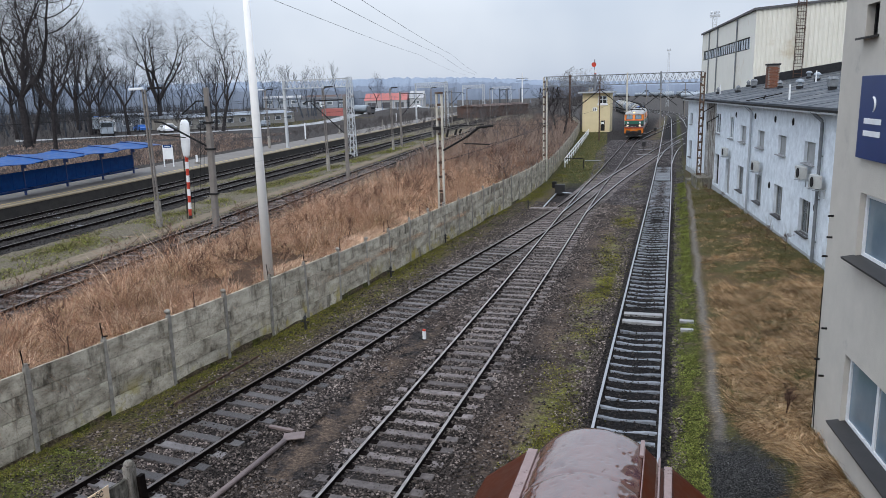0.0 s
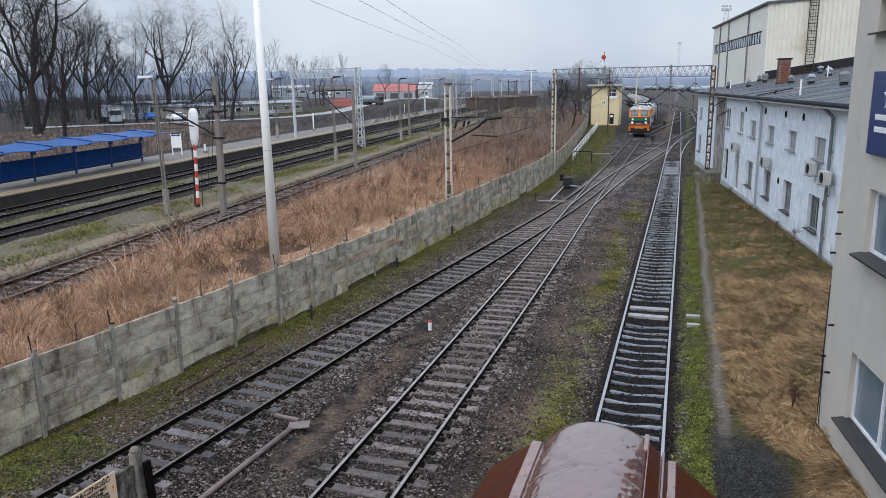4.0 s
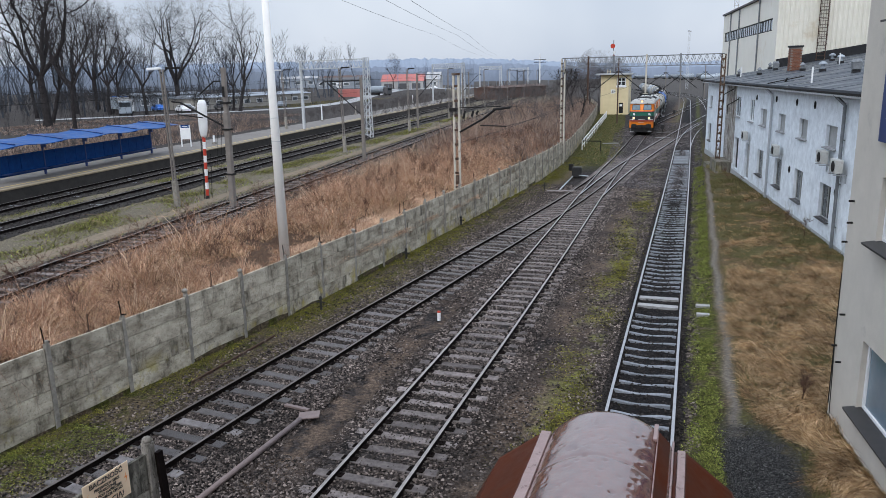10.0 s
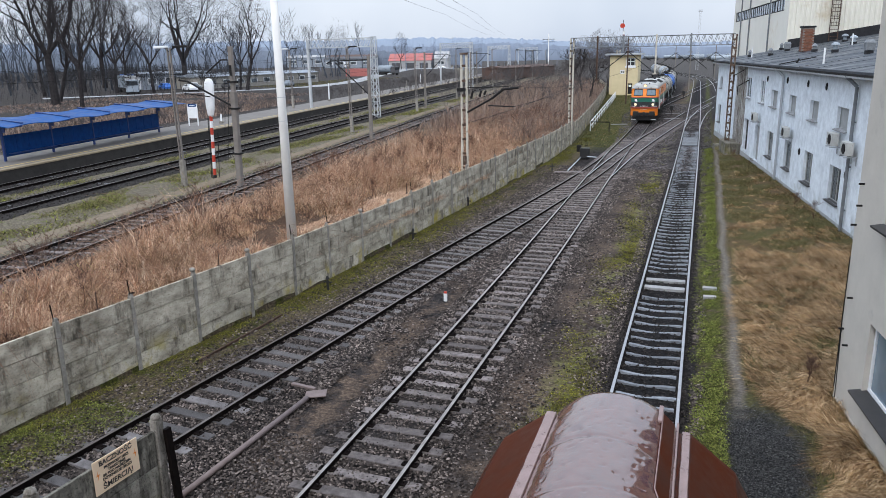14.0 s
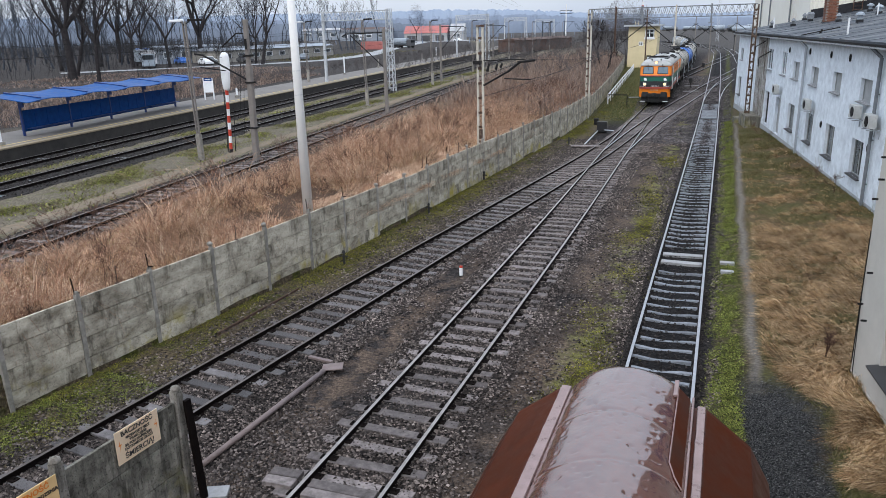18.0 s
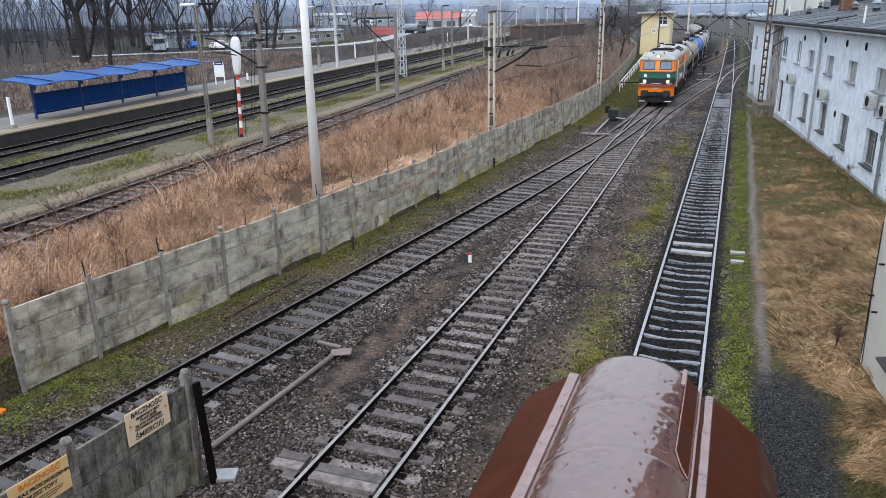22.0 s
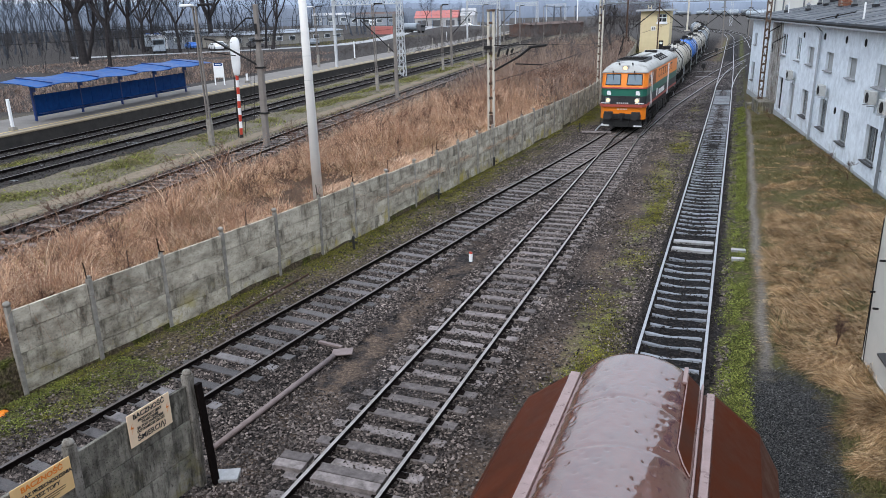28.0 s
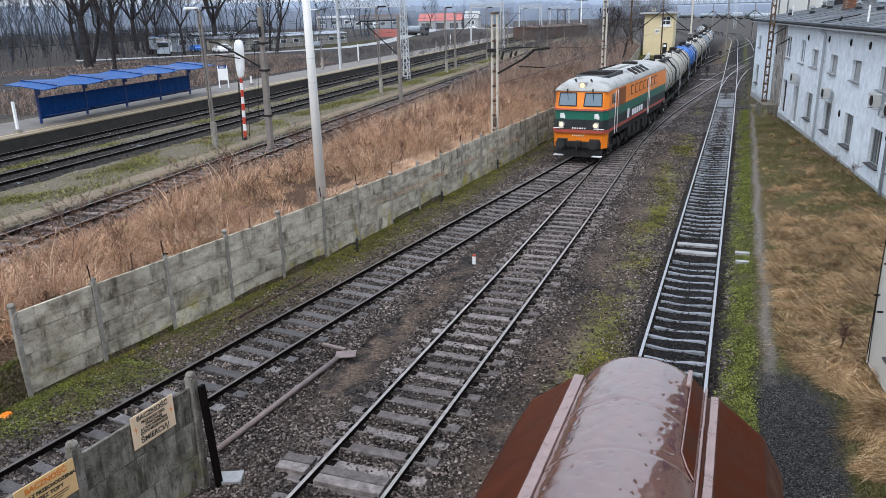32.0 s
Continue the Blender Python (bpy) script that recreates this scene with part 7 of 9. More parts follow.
def name_board():
    t = thing("station_board", pose(-42.4, 55.0, 2.04, 0, 0, 12), "white station notice board with a blue head", "notice board")
    for s in (-0.42, 0.42):
        bm = bmesh.new()
        box(bm, s, 0, 0.95, 0.08, 0.08, 1.9)
        part("leg", bm, M["white_paint"], t)
    bm = bmesh.new()
    box(bm, 0, 0, 1.15, 0.80, 0.05, 1.0, bevel=0.01)
    part("board", bm, M["white_paint"], t)
    bm = bmesh.new()
    box(bm, 0, 0, 1.78, 0.95, 0.07, 0.26, bevel=0.01)
    h = part("head", bm, M["blue_panel"], t, "blue head panel")
    bm = bmesh.new()
    box(bm, 0, -0.04, 1.78, 0.5, 0.01, 0.06)
    part("letter_bar", bm, M["white_paint"], h)


name_board()


def bollard(x, y, z, tall, m, label):
    t = thing("platform_post", pose(x, y, z), label, "post", "small posts along the platform")
    bm = bmesh.new()
    box(bm, 0, 0, tall / 2, 0.14, 0.14, tall, bevel=0.03)
    part("shaft", bm, M[m], t)
    bm = bmesh.new()
    box(bm, 0, 0, 0.10, 0.34, 0.34, 0.20, bevel=0.03)
    part("foot", bm, M["concrete_post"], t)


bollard(-47.3, 90, 2.04, 2.3, "white_paint", "slim white post on the platform")
bollard(-41.3, 57.5, 2.04, 0.8, "white_paint", "white litter bin post on the platform")
bollard(-44.2, 64.0, 2.04, 0.7, "concrete_post", "short concrete post on the platform")
bollard(-36.9, 29.5, 2.04, 1.7, "white_paint", "red and white marker post on the platform")
bollard(-49.8, 106, 2.04, 1.3, "concrete_post", "short concrete post on the platform")
bollard(-53.0, 132, 2.04, 1.2, "concrete_post", "short concrete post on the platform")
bollard(-57.0, 150, 2.04, 1.8, "white_paint", "slim white post on the platform")


# ---- far houses and vehicles ----
def far_house(name, label, x, y, z, rz, length, depth, tall, ridge, wall, roof, windows=0, doors=0):
    t = thing(name, pose(x, y, z, 0, 0, rz), label, "house", "distant houses beyond the station")
    bm = bmesh.new()
    box(bm, 0, 0, tall / 2, length, depth, tall)
    part("wall", bm, M[wall], t)
    bm = bmesh.new()
    loft(bm, [[(s * (length / 2 + 0.3), -depth / 2 - 0.4, tall), (s * (length / 2 + 0.3), 0, tall + ridge), (s * (length / 2 + 0.3), depth / 2 + 0.4, tall), (s * (length / 2 + 0.3), 0, tall - 0.1)] for s in (-1, 1)])
    bmesh.ops.recalc_face_normals(bm, faces=bm.faces)
    part("roof", bm, M[roof], t)
    for k in range(windows):
        bm = bmesh.new()
        box(bm, -length / 2 + (k + 0.5) * length / windows, -depth / 2 - 0.03, tall * 0.55, length / windows * 0.5, 0.1, tall * 0.38)
        w = part("window", bm, M["white_paint"], t)
        bm = bmesh.new()
        box(bm, -length / 2 + (k + 0.5) * length / windows, -depth / 2 - 0.09, tall * 0.55, length / windows * 0.42, 0.04, tall * 0.31)
        part("pane", bm, M["glass"], w)
    for k in range(doors):
        bm = bmesh.new()
        box(bm, -length / 2 + (k + 0.5) * length / doors, -depth / 2 - 0.04, tall * 0.36, length / doors * 0.6, 0.1, tall * 0.72)
        part("door", bm, M["house_dark"], t)
    return t


far_house("red_roofed_shop", "white shop with a bright red roof and gable", -146, 372, 1.2, 12, 22, 12, 4.0, 3.6, "house_wall", "house_red", 0, 3)
far_house("shop_annex", "white gabled annex of the red shop", -131, 378, 1.2, 12, 7, 13, 4.8, 3.6, "house_wall", "house_wall", 1)
far_house("low_workshop", "long low grey workshop with a row of windows", -106, 162, 1.2, 80, 40, 9, 2.7, 0.7, "workshop_wall", "shed_grey", 9)
far_house("blue_grey_store", "pale blue-grey flat store house behind the trees", -118, 146, 1.2, 62, 16, 9, 3.6, 0.4, "shed_grey", "shed_grey", 4)
far_house("white_cottage", "small white cottage with a low roof", -268, 480, 1.2, 20, 26, 14, 6.5, 1.5, "shed_grey", "house_wall", 3)
far_house("dark_warehouse", "dark warehouse with a rusty low roof", -250, 500, 1.2, 15, 50, 20, 6.0, 2.0, "house_dark", "shed_brown", 4)
far_house("brown_shed", "long brown goods shed beside the main line", -48.5, 206, 0.9, 78, 34, 6, 3.3, 0.5, "shed_brown", "shed_brown", 0, 0)
far_house("grey_garage", "low grey garage by the road", -118, 205, 1.2, -70, 18, 8, 3.0, 0.6, "house_wall", "house_dark", 0, 3)
far_house("far_store", "pale store house at the wood's edge", -205, 420, 1.2, 10, 30, 12, 5.0, 1.6, "shed_grey", "house_dark", 4)


def far_strip(name, label, pts, half, m):
    """A flat strip of paving along the points, a little over the ground."""
    bm = bmesh.new()
    rings = []
    for k, (x, y) in enumerate(pts):
        a, b = Vector(pts[max(k - 1, 0)]), Vector(pts[min(k + 1, len(pts) - 1)])
        d = (b - a).normalized()
        n = Vector((-d.y, d.x)) * half
        rings.append([(x - n.x, y - n.y, LEVEL - 0.12), (x + n.x, y + n.y, LEVEL - 0.12)])
    loft(bm, rings, closed=False, ends=False)
    bmesh.ops.recalc_face_normals(bm, faces=bm.faces)
    tagged(part(name, bm, M[m]), label, "road", kind="structure")


far_strip("station_road", "pale worn road behind the station platform", [(-112, 104), (-98, 121), (-88, 136), (-83, 150), (-86, 175), (-95, 205), (-107, 240), (-124, 300), (-138, 352)], 2.6, "pale_road")
far_strip("forecourt", "pale concrete forecourt before the red shop", [(-150, 340), (-132, 352), (-112, 362), (-100, 368)], 11.0, "pale_road")


def truck(x, y, rz, cab, body, label, tank=False):
    t = thing("lorry", pose(x, y, ground_z(x, y), 0, 0, rz), label, "lorry", "vehicles parked beyond the station")
    bm = bmesh.new()
    box(bm, 0, -3.0, 1.7, 2.4, 1.9, 2.3, bevel=0.2)
    part("cab", bm, M[cab], t)
    bm = bmesh.new()
    box(bm, 0, -3.97, 2.2, 2.0, 0.06, 0.8)
    part("windscreen", bm, M["glass"], t)
    bm = bmesh.new()
    if tank:
        tube(bm, (0, -1.7, 2.1), (0, 4.6, 2.1), 1.15, 1.15, 18)
    else:
        box(bm, 0, 1.5, 2.2, 2.5, 6.4, 2.4, bevel=0.06)
    part("body", bm, M[body], t)
    bm = bmesh.new()
    box(bm, 0, 0.6, 0.85, 2.2, 8.4, 0.3)
    part("chassis", bm, M["underframe"], t)
    for y2 in (-2.9, 2.2, 3.4):
        for s in (-1, 1):
            bm = bmesh.new()
            tube(bm, (s * 0.85, y2, 0.5), (s * 1.2, y2, 0.5), 0.5, 0.5, 14)
            part("wheel", bm, M["rubber"], t)


truck(-104, 243, 70, "house_dark", "tank_white", "dark lorry with a pale tank by the road", True)
truck(-114, 128, 60, "white_paint", "tank_white", "white box lorry parked among the trees")
truck(-122, 140, 80, "white_paint", "tank_blue", "white and blue lorry parked among the trees")
truck(-128, 150, 30, "white_paint", "tank_white", "white box lorry parked among the trees")
truck(-106, 120, 41, "tank_white", "house_wall", "grey box lorry parked among the trees")
truck(-200, 404, 30, "white_paint", "white_paint", "white box lorry parked by the far store")


def car(x, y, rz, m, label):
    t = thing("car", pose(x, y, ground_z(x, y) + 0.02, 0, 0, rz), label, "car", "vehicles parked beyond the station")
    bm = bmesh.new()
    prof = [(-2.1, 0.35), (-2.1, 0.8), (-1.2, 0.92), (-0.6, 1.42), (0.9, 1.45), (1.6, 0.98), (2.1, 0.9), (2.1, 0.35)]
    loft(bm, [[(s * (0.85 if z < 1.2 else 0.68), y2, z) for y2, z in prof] for s in (-1, 1)])
    bmesh.ops.recalc_face_normals(bm, faces=bm.faces)
    part("body", bm, M[m], t)
    for s in (-1, 1):
        bm = bmesh.new()
        box(bm, s * 0.775, 0.15, 1.15, 0.06, 1.5, 0.36, bevel=0.05)
        part("window", bm, M["glass"], t)
        for y2 in (-1.3, 1.3):
            bm = bmesh.new()
            tube(bm, (s * 0.68, y2, 0.32), (s * 0.88, y2, 0.32), 0.32, 0.32, 12)
            part("wheel", bm, M["rubber"], t)


for x, y, rz, m, kind in ((-101, 131, 60, "white_paint", "white"), (-104, 136, 62, "tank_white", "silver grey"), (-108, 142, 64, "white_paint", "white"), (-99, 142, 70, "house_dark", "dark grey"), (-112, 137, 60, "tank_blue", "blue"),
                          (-90, 152, 20, "tank_white", "silver grey"), (-120, 345, 70, "white_paint", "white"), (-114, 352, 70, "house_dark", "dark grey")):
    car(x, y, rz, m, kind + " car parked among the bare trees" if y < 200 else kind + " car parked on the forecourt")


def red_container():
    t = thing("container", pose(-110, 231, 1.2, 0, 0, 75), "red steel shipping container beside the road", "container")
    bm = bmesh.new()
    box(bm, 0, 0, 1.3, 2.4, 9.0, 2.6, bevel=0.03)
    part("body", bm, M["house_red"], t)
    bm = bmesh.new()
    for k in range(14):
        for s in (-1, 1):
            box(bm, s * 1.22, -4.2 + k * 0.65, 1.3, 0.05, 0.2, 2.4)
    part("rib", bm, M["house_red"], t)


red_container()


def floodlight_tower(x, y, tall, label):
    t = thing("floodlight_tower", pose(x, y, 0), label, "floodlight", "floodlight towers")
    bm = bmesh.new()
    lattice_mast(bm, 0, 0, 0, tall, 1.0, 0.6, 14, 0.05)
    part("mast", bm, M["steel_lattice"], t)
    bm = bmesh.new()
    box(bm, 0, 0, tall, 1.5, 0.6, 0.35)
    part("platform", bm, M["steel_lattice"], t)
    for k in range(3):
        bm = bmesh.new()
        box(bm, -0.5 + k * 0.5, -0.3, tall + 0.48, 0.36, 0.3, 0.34, bevel=0.05)
        part("lamp", bm, M["zinc"], t)


q = HOUSE @ Vector((9.9, 92, 0))
floodlight_tower(q.x, q.y, 18.4, "steel floodlight tower behind the factory hall")
floodlight_tower(-3.5, 330.0, 23.0, "distant steel floodlight tower over the yard")


def utility_pole(x, y, tall):
    t = thing("utility_pole", pose(x, y, 1.0), "distant pale pole with two crossbars", "pole")
    bm = bmesh.new()
    tube(bm, (0, 0, 0), (0, 0, tall), 0.25, 0.15, 8)
    part("shaft", bm, M["pole_grey"], t)
    for z in (tall - 2.2, tall - 3.2):
        bm = bmesh.new()
        box(bm, 0, 0, z, 4.6, 0.2, 0.2)
        part("crossbar", bm, M["dark_steel"], t)


utility_pole(-57, 288, 14)

# standing tank wagons in the far yard
spare, _, spare_len = tank_wagon(M["tank_white"], None, "pale tank wagon standing in the far yard", keyed=False, simple=True)
spots = []
r = random.Random(23)
for k in range(9):
    y = 560 + 60 * k
    for i in range(5 + k // 2):
        if r.random() < 0.55:
            spots.append((-0.066 * y + 6 + i * 15 + r.uniform(-4, 4), y + r.uniform(-14, 14), r.choice((79, 66, 88, 20))))
first = True
for x, y, d in spots:
    m = pose(x, y, 0.0, 0, 0, d)
    if first:
        spare.matrix_basis = m
        first = False
    else:
        copy_thing(spare, m)


# ---- overhead wires ----
def wire(pts, r=0.012, sag=0.0):
    bm = bmesh.new()
    for a, b in zip(pts, pts[1:]):
        a, b = Vector(a), Vector(b)
        n = 10
        prev = a
        for k in range(1, n + 1):
            q = a.lerp(b, k / n)
            q.z -= sag * 4 * (k / n) * (1 - k / n)
            tube(bm, prev, q, r, n=4, caps=False)
            prev = q
    return tagged(part("overhead_wire", bm, M["dark_steel"]), "thin dark overhead wire", "wire", "overhead wires", "structure")


wire([(-8.9, 37.2, 6.1), (-8.55, 63.3, 5.5), (-8.2, 116, 6.2)], 0.014, 0.25)
wire([(-9.1, 37.2, 5.1), (-8.55, 63.3, 5.7), (-14.0, 116.4, 5.1)], 0.014, 0.2)
wire([(-11.75, 37.2, 4.2), (-10.7, 64.0, 5.0), (-11.1, 116.3, 7.6)], 0.014, 0.2)
wire([(-24.9, 32.0, 6.5), (-27.6, 53.5, 6.4), (-30.5, 89.3, 7.0), (-34.4, 122, 7.0)], 0.012, 0.15)
wire([(-24.6, -10, 7.2), (-24.9, 32.0, 7.0), (-27.6, 53.5, 7.0)], 0.012, 0.15)
wire([(-31.9, 10, 7.4), (-38.5, 75, 7.6), (-47, 141, 7.6), (-57, 206, 7.6)], 0.014, 0.3)
wire([(-37.5, 10, 7.4), (-44.5, 76, 7.6), (-52, 142, 7.6), (-62, 207, 7.6)], 0.014, 0.3)

# ---- trees ----
class Sticks:
    """Collects tapered sticks and blades into one mesh."""

    def __init__(self):
        self.v, self.f = [], []

    def stick(self, p, q, r0, r1, n=3):
        d = (q - p)
        if d.length < 1e-5:
            return
        a = d.normalized().orthogonal().normalized()
        b = d.normalized().cross(a)
        k0 = len(self.v)
        for c, r in ((p, r0), (q, r1)):
            for k in range(n):
                t = 2 * math.pi * k / n
                self.v.append(c + (a * math.cos(t) + b * math.sin(t)) * r)
        for k in range(n):
            self.f.append((k0 + k, k0 + (k + 1) % n, k0 + n + (k + 1) % n, k0 + n + k))

    def sliver(self, p, q, r0, r1):
        """A far twig: two crossing faces would be lost at its size, one will do."""
        d = q - p
        if d.length < 1e-5:
            return
        a = d.normalized().orthogonal().normalized()
        k = len(self.v)
        self.v += [p - a * r0, p + a * r0, q + a * r1, q - a * r1]
        self.f.append((k, k + 1, k + 2, k + 3))

    def leaf(self, p, d, side, up, size):
        """A small kite-shaped leaf, folded a little along its rib."""
        k = len(self.v)
        self.v += [p, p + d * size * 0.5 + side * size * 0.36 + up * size * 0.12, p + d * size, p + d * size * 0.5 - side * size * 0.36 + up * size * 0.12]
        self.f += [(k, k + 1, k + 2), (k, k + 2, k + 3)]

    def blade(self, p, mid, tip, w):
        k = len(self.v)
        self.v += [p - w, p + w, mid + w * 0.7, mid - w * 0.7, tip]
        self.f += [(k, k + 1, k + 2, k + 3), (k + 3, k + 2, k + 4)]

    def mesh(self, name, m):
        me = bpy.data.meshes.new(name)
        me.from_pydata([tuple(p) for p in self.v], [], self.f)
        me.materials.append(m)
        return me


def grow(seed, tall, spread, depth=6, trunk_r=0.4, fork=0.28, lean=0.0, twig=0.018, rise=0.10, far=False):
    """A bare winter tree: its trunk and its crown of limbs and twigs."""
    r = random.Random(seed)
    trunk, crown = Sticks(), Sticks()

    def limb(p, d, length, rad, level):
        segs = 4 if level < 3 else 3 if level < 5 else 2
        q = p
        for k in range(segs):
            d = (d + Vector((r.uniform(-1, 1), r.uniform(-1, 1), r.uniform(-0.5, 0.8))) * (0.22 + 0.06 * level) + Vector((0, 0, rise))).normalized()
            nxt = q + d * length / segs
            ra, rb = rad * (1 - 0.35 * k / segs), rad * (1 - 0.35 * (k + 1) / segs)
            if far and level > 1:
                crown.sliver(q, nxt, ra, rb)
            else:
                (trunk if level == 0 else crown).stick(q, nxt, ra, rb, 3 if far else 7 if level == 0 else 5 if level < 3 else 3)
            if 0 < level < depth and k == (1 if segs == 4 else 0) and r.random() < (0.6 if tall > 15 else 0.85):
                side(nxt, d, length, rb, level)
            q = nxt
        if level < depth:
            for _ in range(r.choice((3, 4)) if level == 0 and tall > 15 else 2 if r.random() < 0.75 else 3):
                side(q, d, length, rad * 0.66, level, 0.75)

    def side(p, d, length, rad, level, wide=1.0):
        o = Vector((r.uniform(-1, 1), r.uniform(-1, 1), r.uniform(-0.25, 0.55)))
        o = (o - d * o.dot(d)).normalized()
        a = r.uniform(0.45, 0.95) * spread * wide
        e = (d * math.cos(a) + o * math.sin(a)).normalized()
        limb(p, e, length * (r.uniform(0.68, 0.90) if tall > 15 else r.uniform(0.58, 0.80)), max(rad * (r.uniform(0.62, 0.84) if tall > 15 else r.uniform(0.5, 0.72)), twig), level + 1)

    limb(Vector((0, 0, -0.2)), Vector((lean, 0, 1)).normalized(), tall * fork, trunk_r, 0)
    return trunk, crown


def tree_meshes(seed, **kw):
    a, b = grow(seed, **kw)
    return a.mesh("trunk", M["bark"]), b.mesh("crown", M["bark"])


def tree(x, y, meshes, s, rz, label):
    t = thing("bare_tree", Matrix.Translation((x, y, ground_z(x, y))) @ Matrix.Rotation(radians(rz), 4, "Z") @ Matrix.Scale(s, 4), label, "tree", "bare trees beyond the platform")
    shared("trunk", meshes[0], t, Matrix())
    shared("crown", meshes[1], t, Matrix())


def gnarled(seed, tall, wide, trunk_r, fork, limbs, bark="bark"):
    """A bare old tree: crooked limbs that fork again and again within a rounded crown."""
    r = random.Random(seed)
    trunk, crown = Sticks(), Sticks()
    centre, high = Vector((0, 0, tall * 0.60)), tall * 0.42

    def inside(p):
        q = p - centre
        return (q.x / wide) ** 2 + (q.y / wide) ** 2 + (q.z / high) ** 2 < 1.0 + 0.22 * noise.noise(p * 0.22 + Vector((seed, 0, 0)))

    def bough(p, d, length, rad, level):
        segs = (9, 7, 5, 4, 2)[level]
        twist = (0.26, 0.40, 0.46, 0.5, 0.55)[level]
        q = p
        for k in range(segs):
            d = (d + Vector((r.gauss(0, 1), r.gauss(0, 1), r.gauss(0, 0.8))) * twist * 0.62 + Vector((0, 0, 0.07 if level < 2 else 0.03))).normalized()
            nxt = q + d * length / segs
            if k and not inside(nxt):
                break
            ra, rb = rad * (1 - 0.80 * k / segs), rad * (1 - 0.80 * (k + 1) / segs)
            if level < 3:
                crown.stick(q, nxt, ra, rb, 6 if level == 0 else 4 if level == 1 else 3)
            else:
                crown.sliver(q, nxt, max(ra, 0.011), max(rb, 0.007))
            q = nxt
            if level < 4 and k >= (2, 1, 0, 0)[level]:
                for _ in range(2 if level < 2 and k > 3 else 1):
                    if r.random() < 0.84:
                        o = Vector((r.gauss(0, 1), r.gauss(0, 1), r.gauss(0.15, 0.8)))
                        o = (o - d * o.dot(d)).normalized()
                        a = r.uniform(0.6, 1.15)
                        bough(q, d * math.cos(a) + o * math.sin(a), length * r.uniform(0.40, 0.60), max(rb * r.uniform(0.45, 0.70), 0.011), level + 1)

    p, d = Vector((0, 0, -0.3)), Vector((r.uniform(-0.08, 0.08), r.uniform(-0.08, 0.08), 1)).normalized()
    for k in range(5):
        d = (d + Vector((r.gauss(0, 0.07), r.gauss(0, 0.07), 0.05))).normalized()
        q = p + d * tall * fork / 5
        trunk.stick(p, q, trunk_r * (1.25 if k == 0 else 1.02 - 0.05 * k), trunk_r * (0.97 - 0.05 * k), 9)
        p = q
    turn = r.uniform(0, 6.28)
    for k in range(limbs):
        a = turn + k * 6.283 / (limbs - 1) + r.uniform(-0.4, 0.4)
        e = radians(r.uniform(42, 72)) if k else radians(85)
        way = Vector((math.cos(a) * math.cos(e), math.sin(a) * math.cos(e), math.sin(e)))
        bough(p - d * r.uniform(0, 0.12) * tall * fork, way, tall * r.uniform(0.50, 0.66), trunk_r * r.uniform(0.40, 0.58), 0)
    return trunk.mesh("trunk", M[bark]), crown.mesh("crown", M[bark])


OAKS = [gnarled(k, 29, w, 0.60, f, 6) for k, w, f in ((11, 9.5, 0.26), (12, 8.0, 0.27), (13, 10.5, 0.22))]
SLIM = [gnarled(k, 24, 5.6, 0.34, 0.28, 5) for k in (21, 22)]
oak, slim = "large bare dark oak with a wide twiggy crown", "slender bare tree with an upright crown"
for x, y, k, s, rz in ((-94, 89.5, 0, 1.05, 20), (-112.7, 145.1, 2, 1.02, 60), (-138.4, 147.4, 1, 0.95, 140), (-126, 128, 0, 0.85, 100)):
    tree(x, y, OAKS[k], s, rz, oak)
for x, y, k, s, rz in ((-84.7, 85.2, 0, 0.88, 200), (-113.2, 123.6, 1, 1.0, 130), (-103.6, 123.2, 0, 0.88, 30), (-88.8, 133.2, 1, 0.98, 80), (-92.5, 136.5, 0, 0.80, 250), (-121, 135, 0, 0.92, 180),
                       (-100, 96, 1, 0.95, 45), (-120, 112, 0, 1.0, 90), (-147, 360, 0, 0.75, 15)):
    tree(x, y, SLIM[k], s, rz, slim)
SMALL = tree_meshes(31, tall=9, spread=1.15, depth=5, trunk_r=0.16, fork=0.25)
for x, y, s in ((-16.5, 118, 1.0), (-19, 126, 1.1), (-15.5, 108, 0.8), (-22, 133, 1.2), (-24.0, 150, 1.3), (-21, 160, 1.1)):
    tree(x, y, SMALL, s, x * 40, "small bare tree in the scrub beside the fence")


BUSH = gnarled(51, 12, 5.0, 0.14, 0.12, 5, "bark_grey")
for x, y, s in ((-18.5, 156, 1.05), (-22.5, 153, 0.85), (-16.5, 166, 0.9), (-26, 162, 0.7)):
    tree(x, y, BUSH, s, x * 31, "rounded bare bush behind the signal box")


def thicket(name, label, spots, seed, m, depth=4, tall=12, r0=0.14, spread=0.8, variants=3, far=True):
    """Many bare stems joined: a wood nobody could count."""
    r = random.Random(seed)
    models = []
    for k in range(variants):
        a, b = grow(seed * 10 + k, tall, spread, depth, r0, 0.4, twig=0.03 if far else 0.02, far=far)
        n = len(a.v)
        vs = np.array([tuple(p) for p in a.v + b.v])
        models.append((vs, a.f + [tuple(i + n for i in f) for f in b.f]))
    V, Fs, n = [], [], 0
    for x, y, s in spots:
        vs, fs = models[r.randrange(variants)]
        t = r.uniform(0, 6.28)
        c, q = math.cos(t), math.sin(t)
        w = np.stack([vs[:, 0] * c - vs[:, 1] * q, vs[:, 0] * q + vs[:, 1] * c, vs[:, 2]], 1) * s + (x, y, ground_z(x, y))
        V.append(w)
        Fs += [tuple(i + n for i in f) for f in fs]
        n += len(vs)
    me = bpy.data.meshes.new(name)
    me.from_pydata(np.concatenate(V).tolist(), [], Fs)
    me.materials.append(m)
    tagged(new(name, me), label, "wood", kind="stuff")


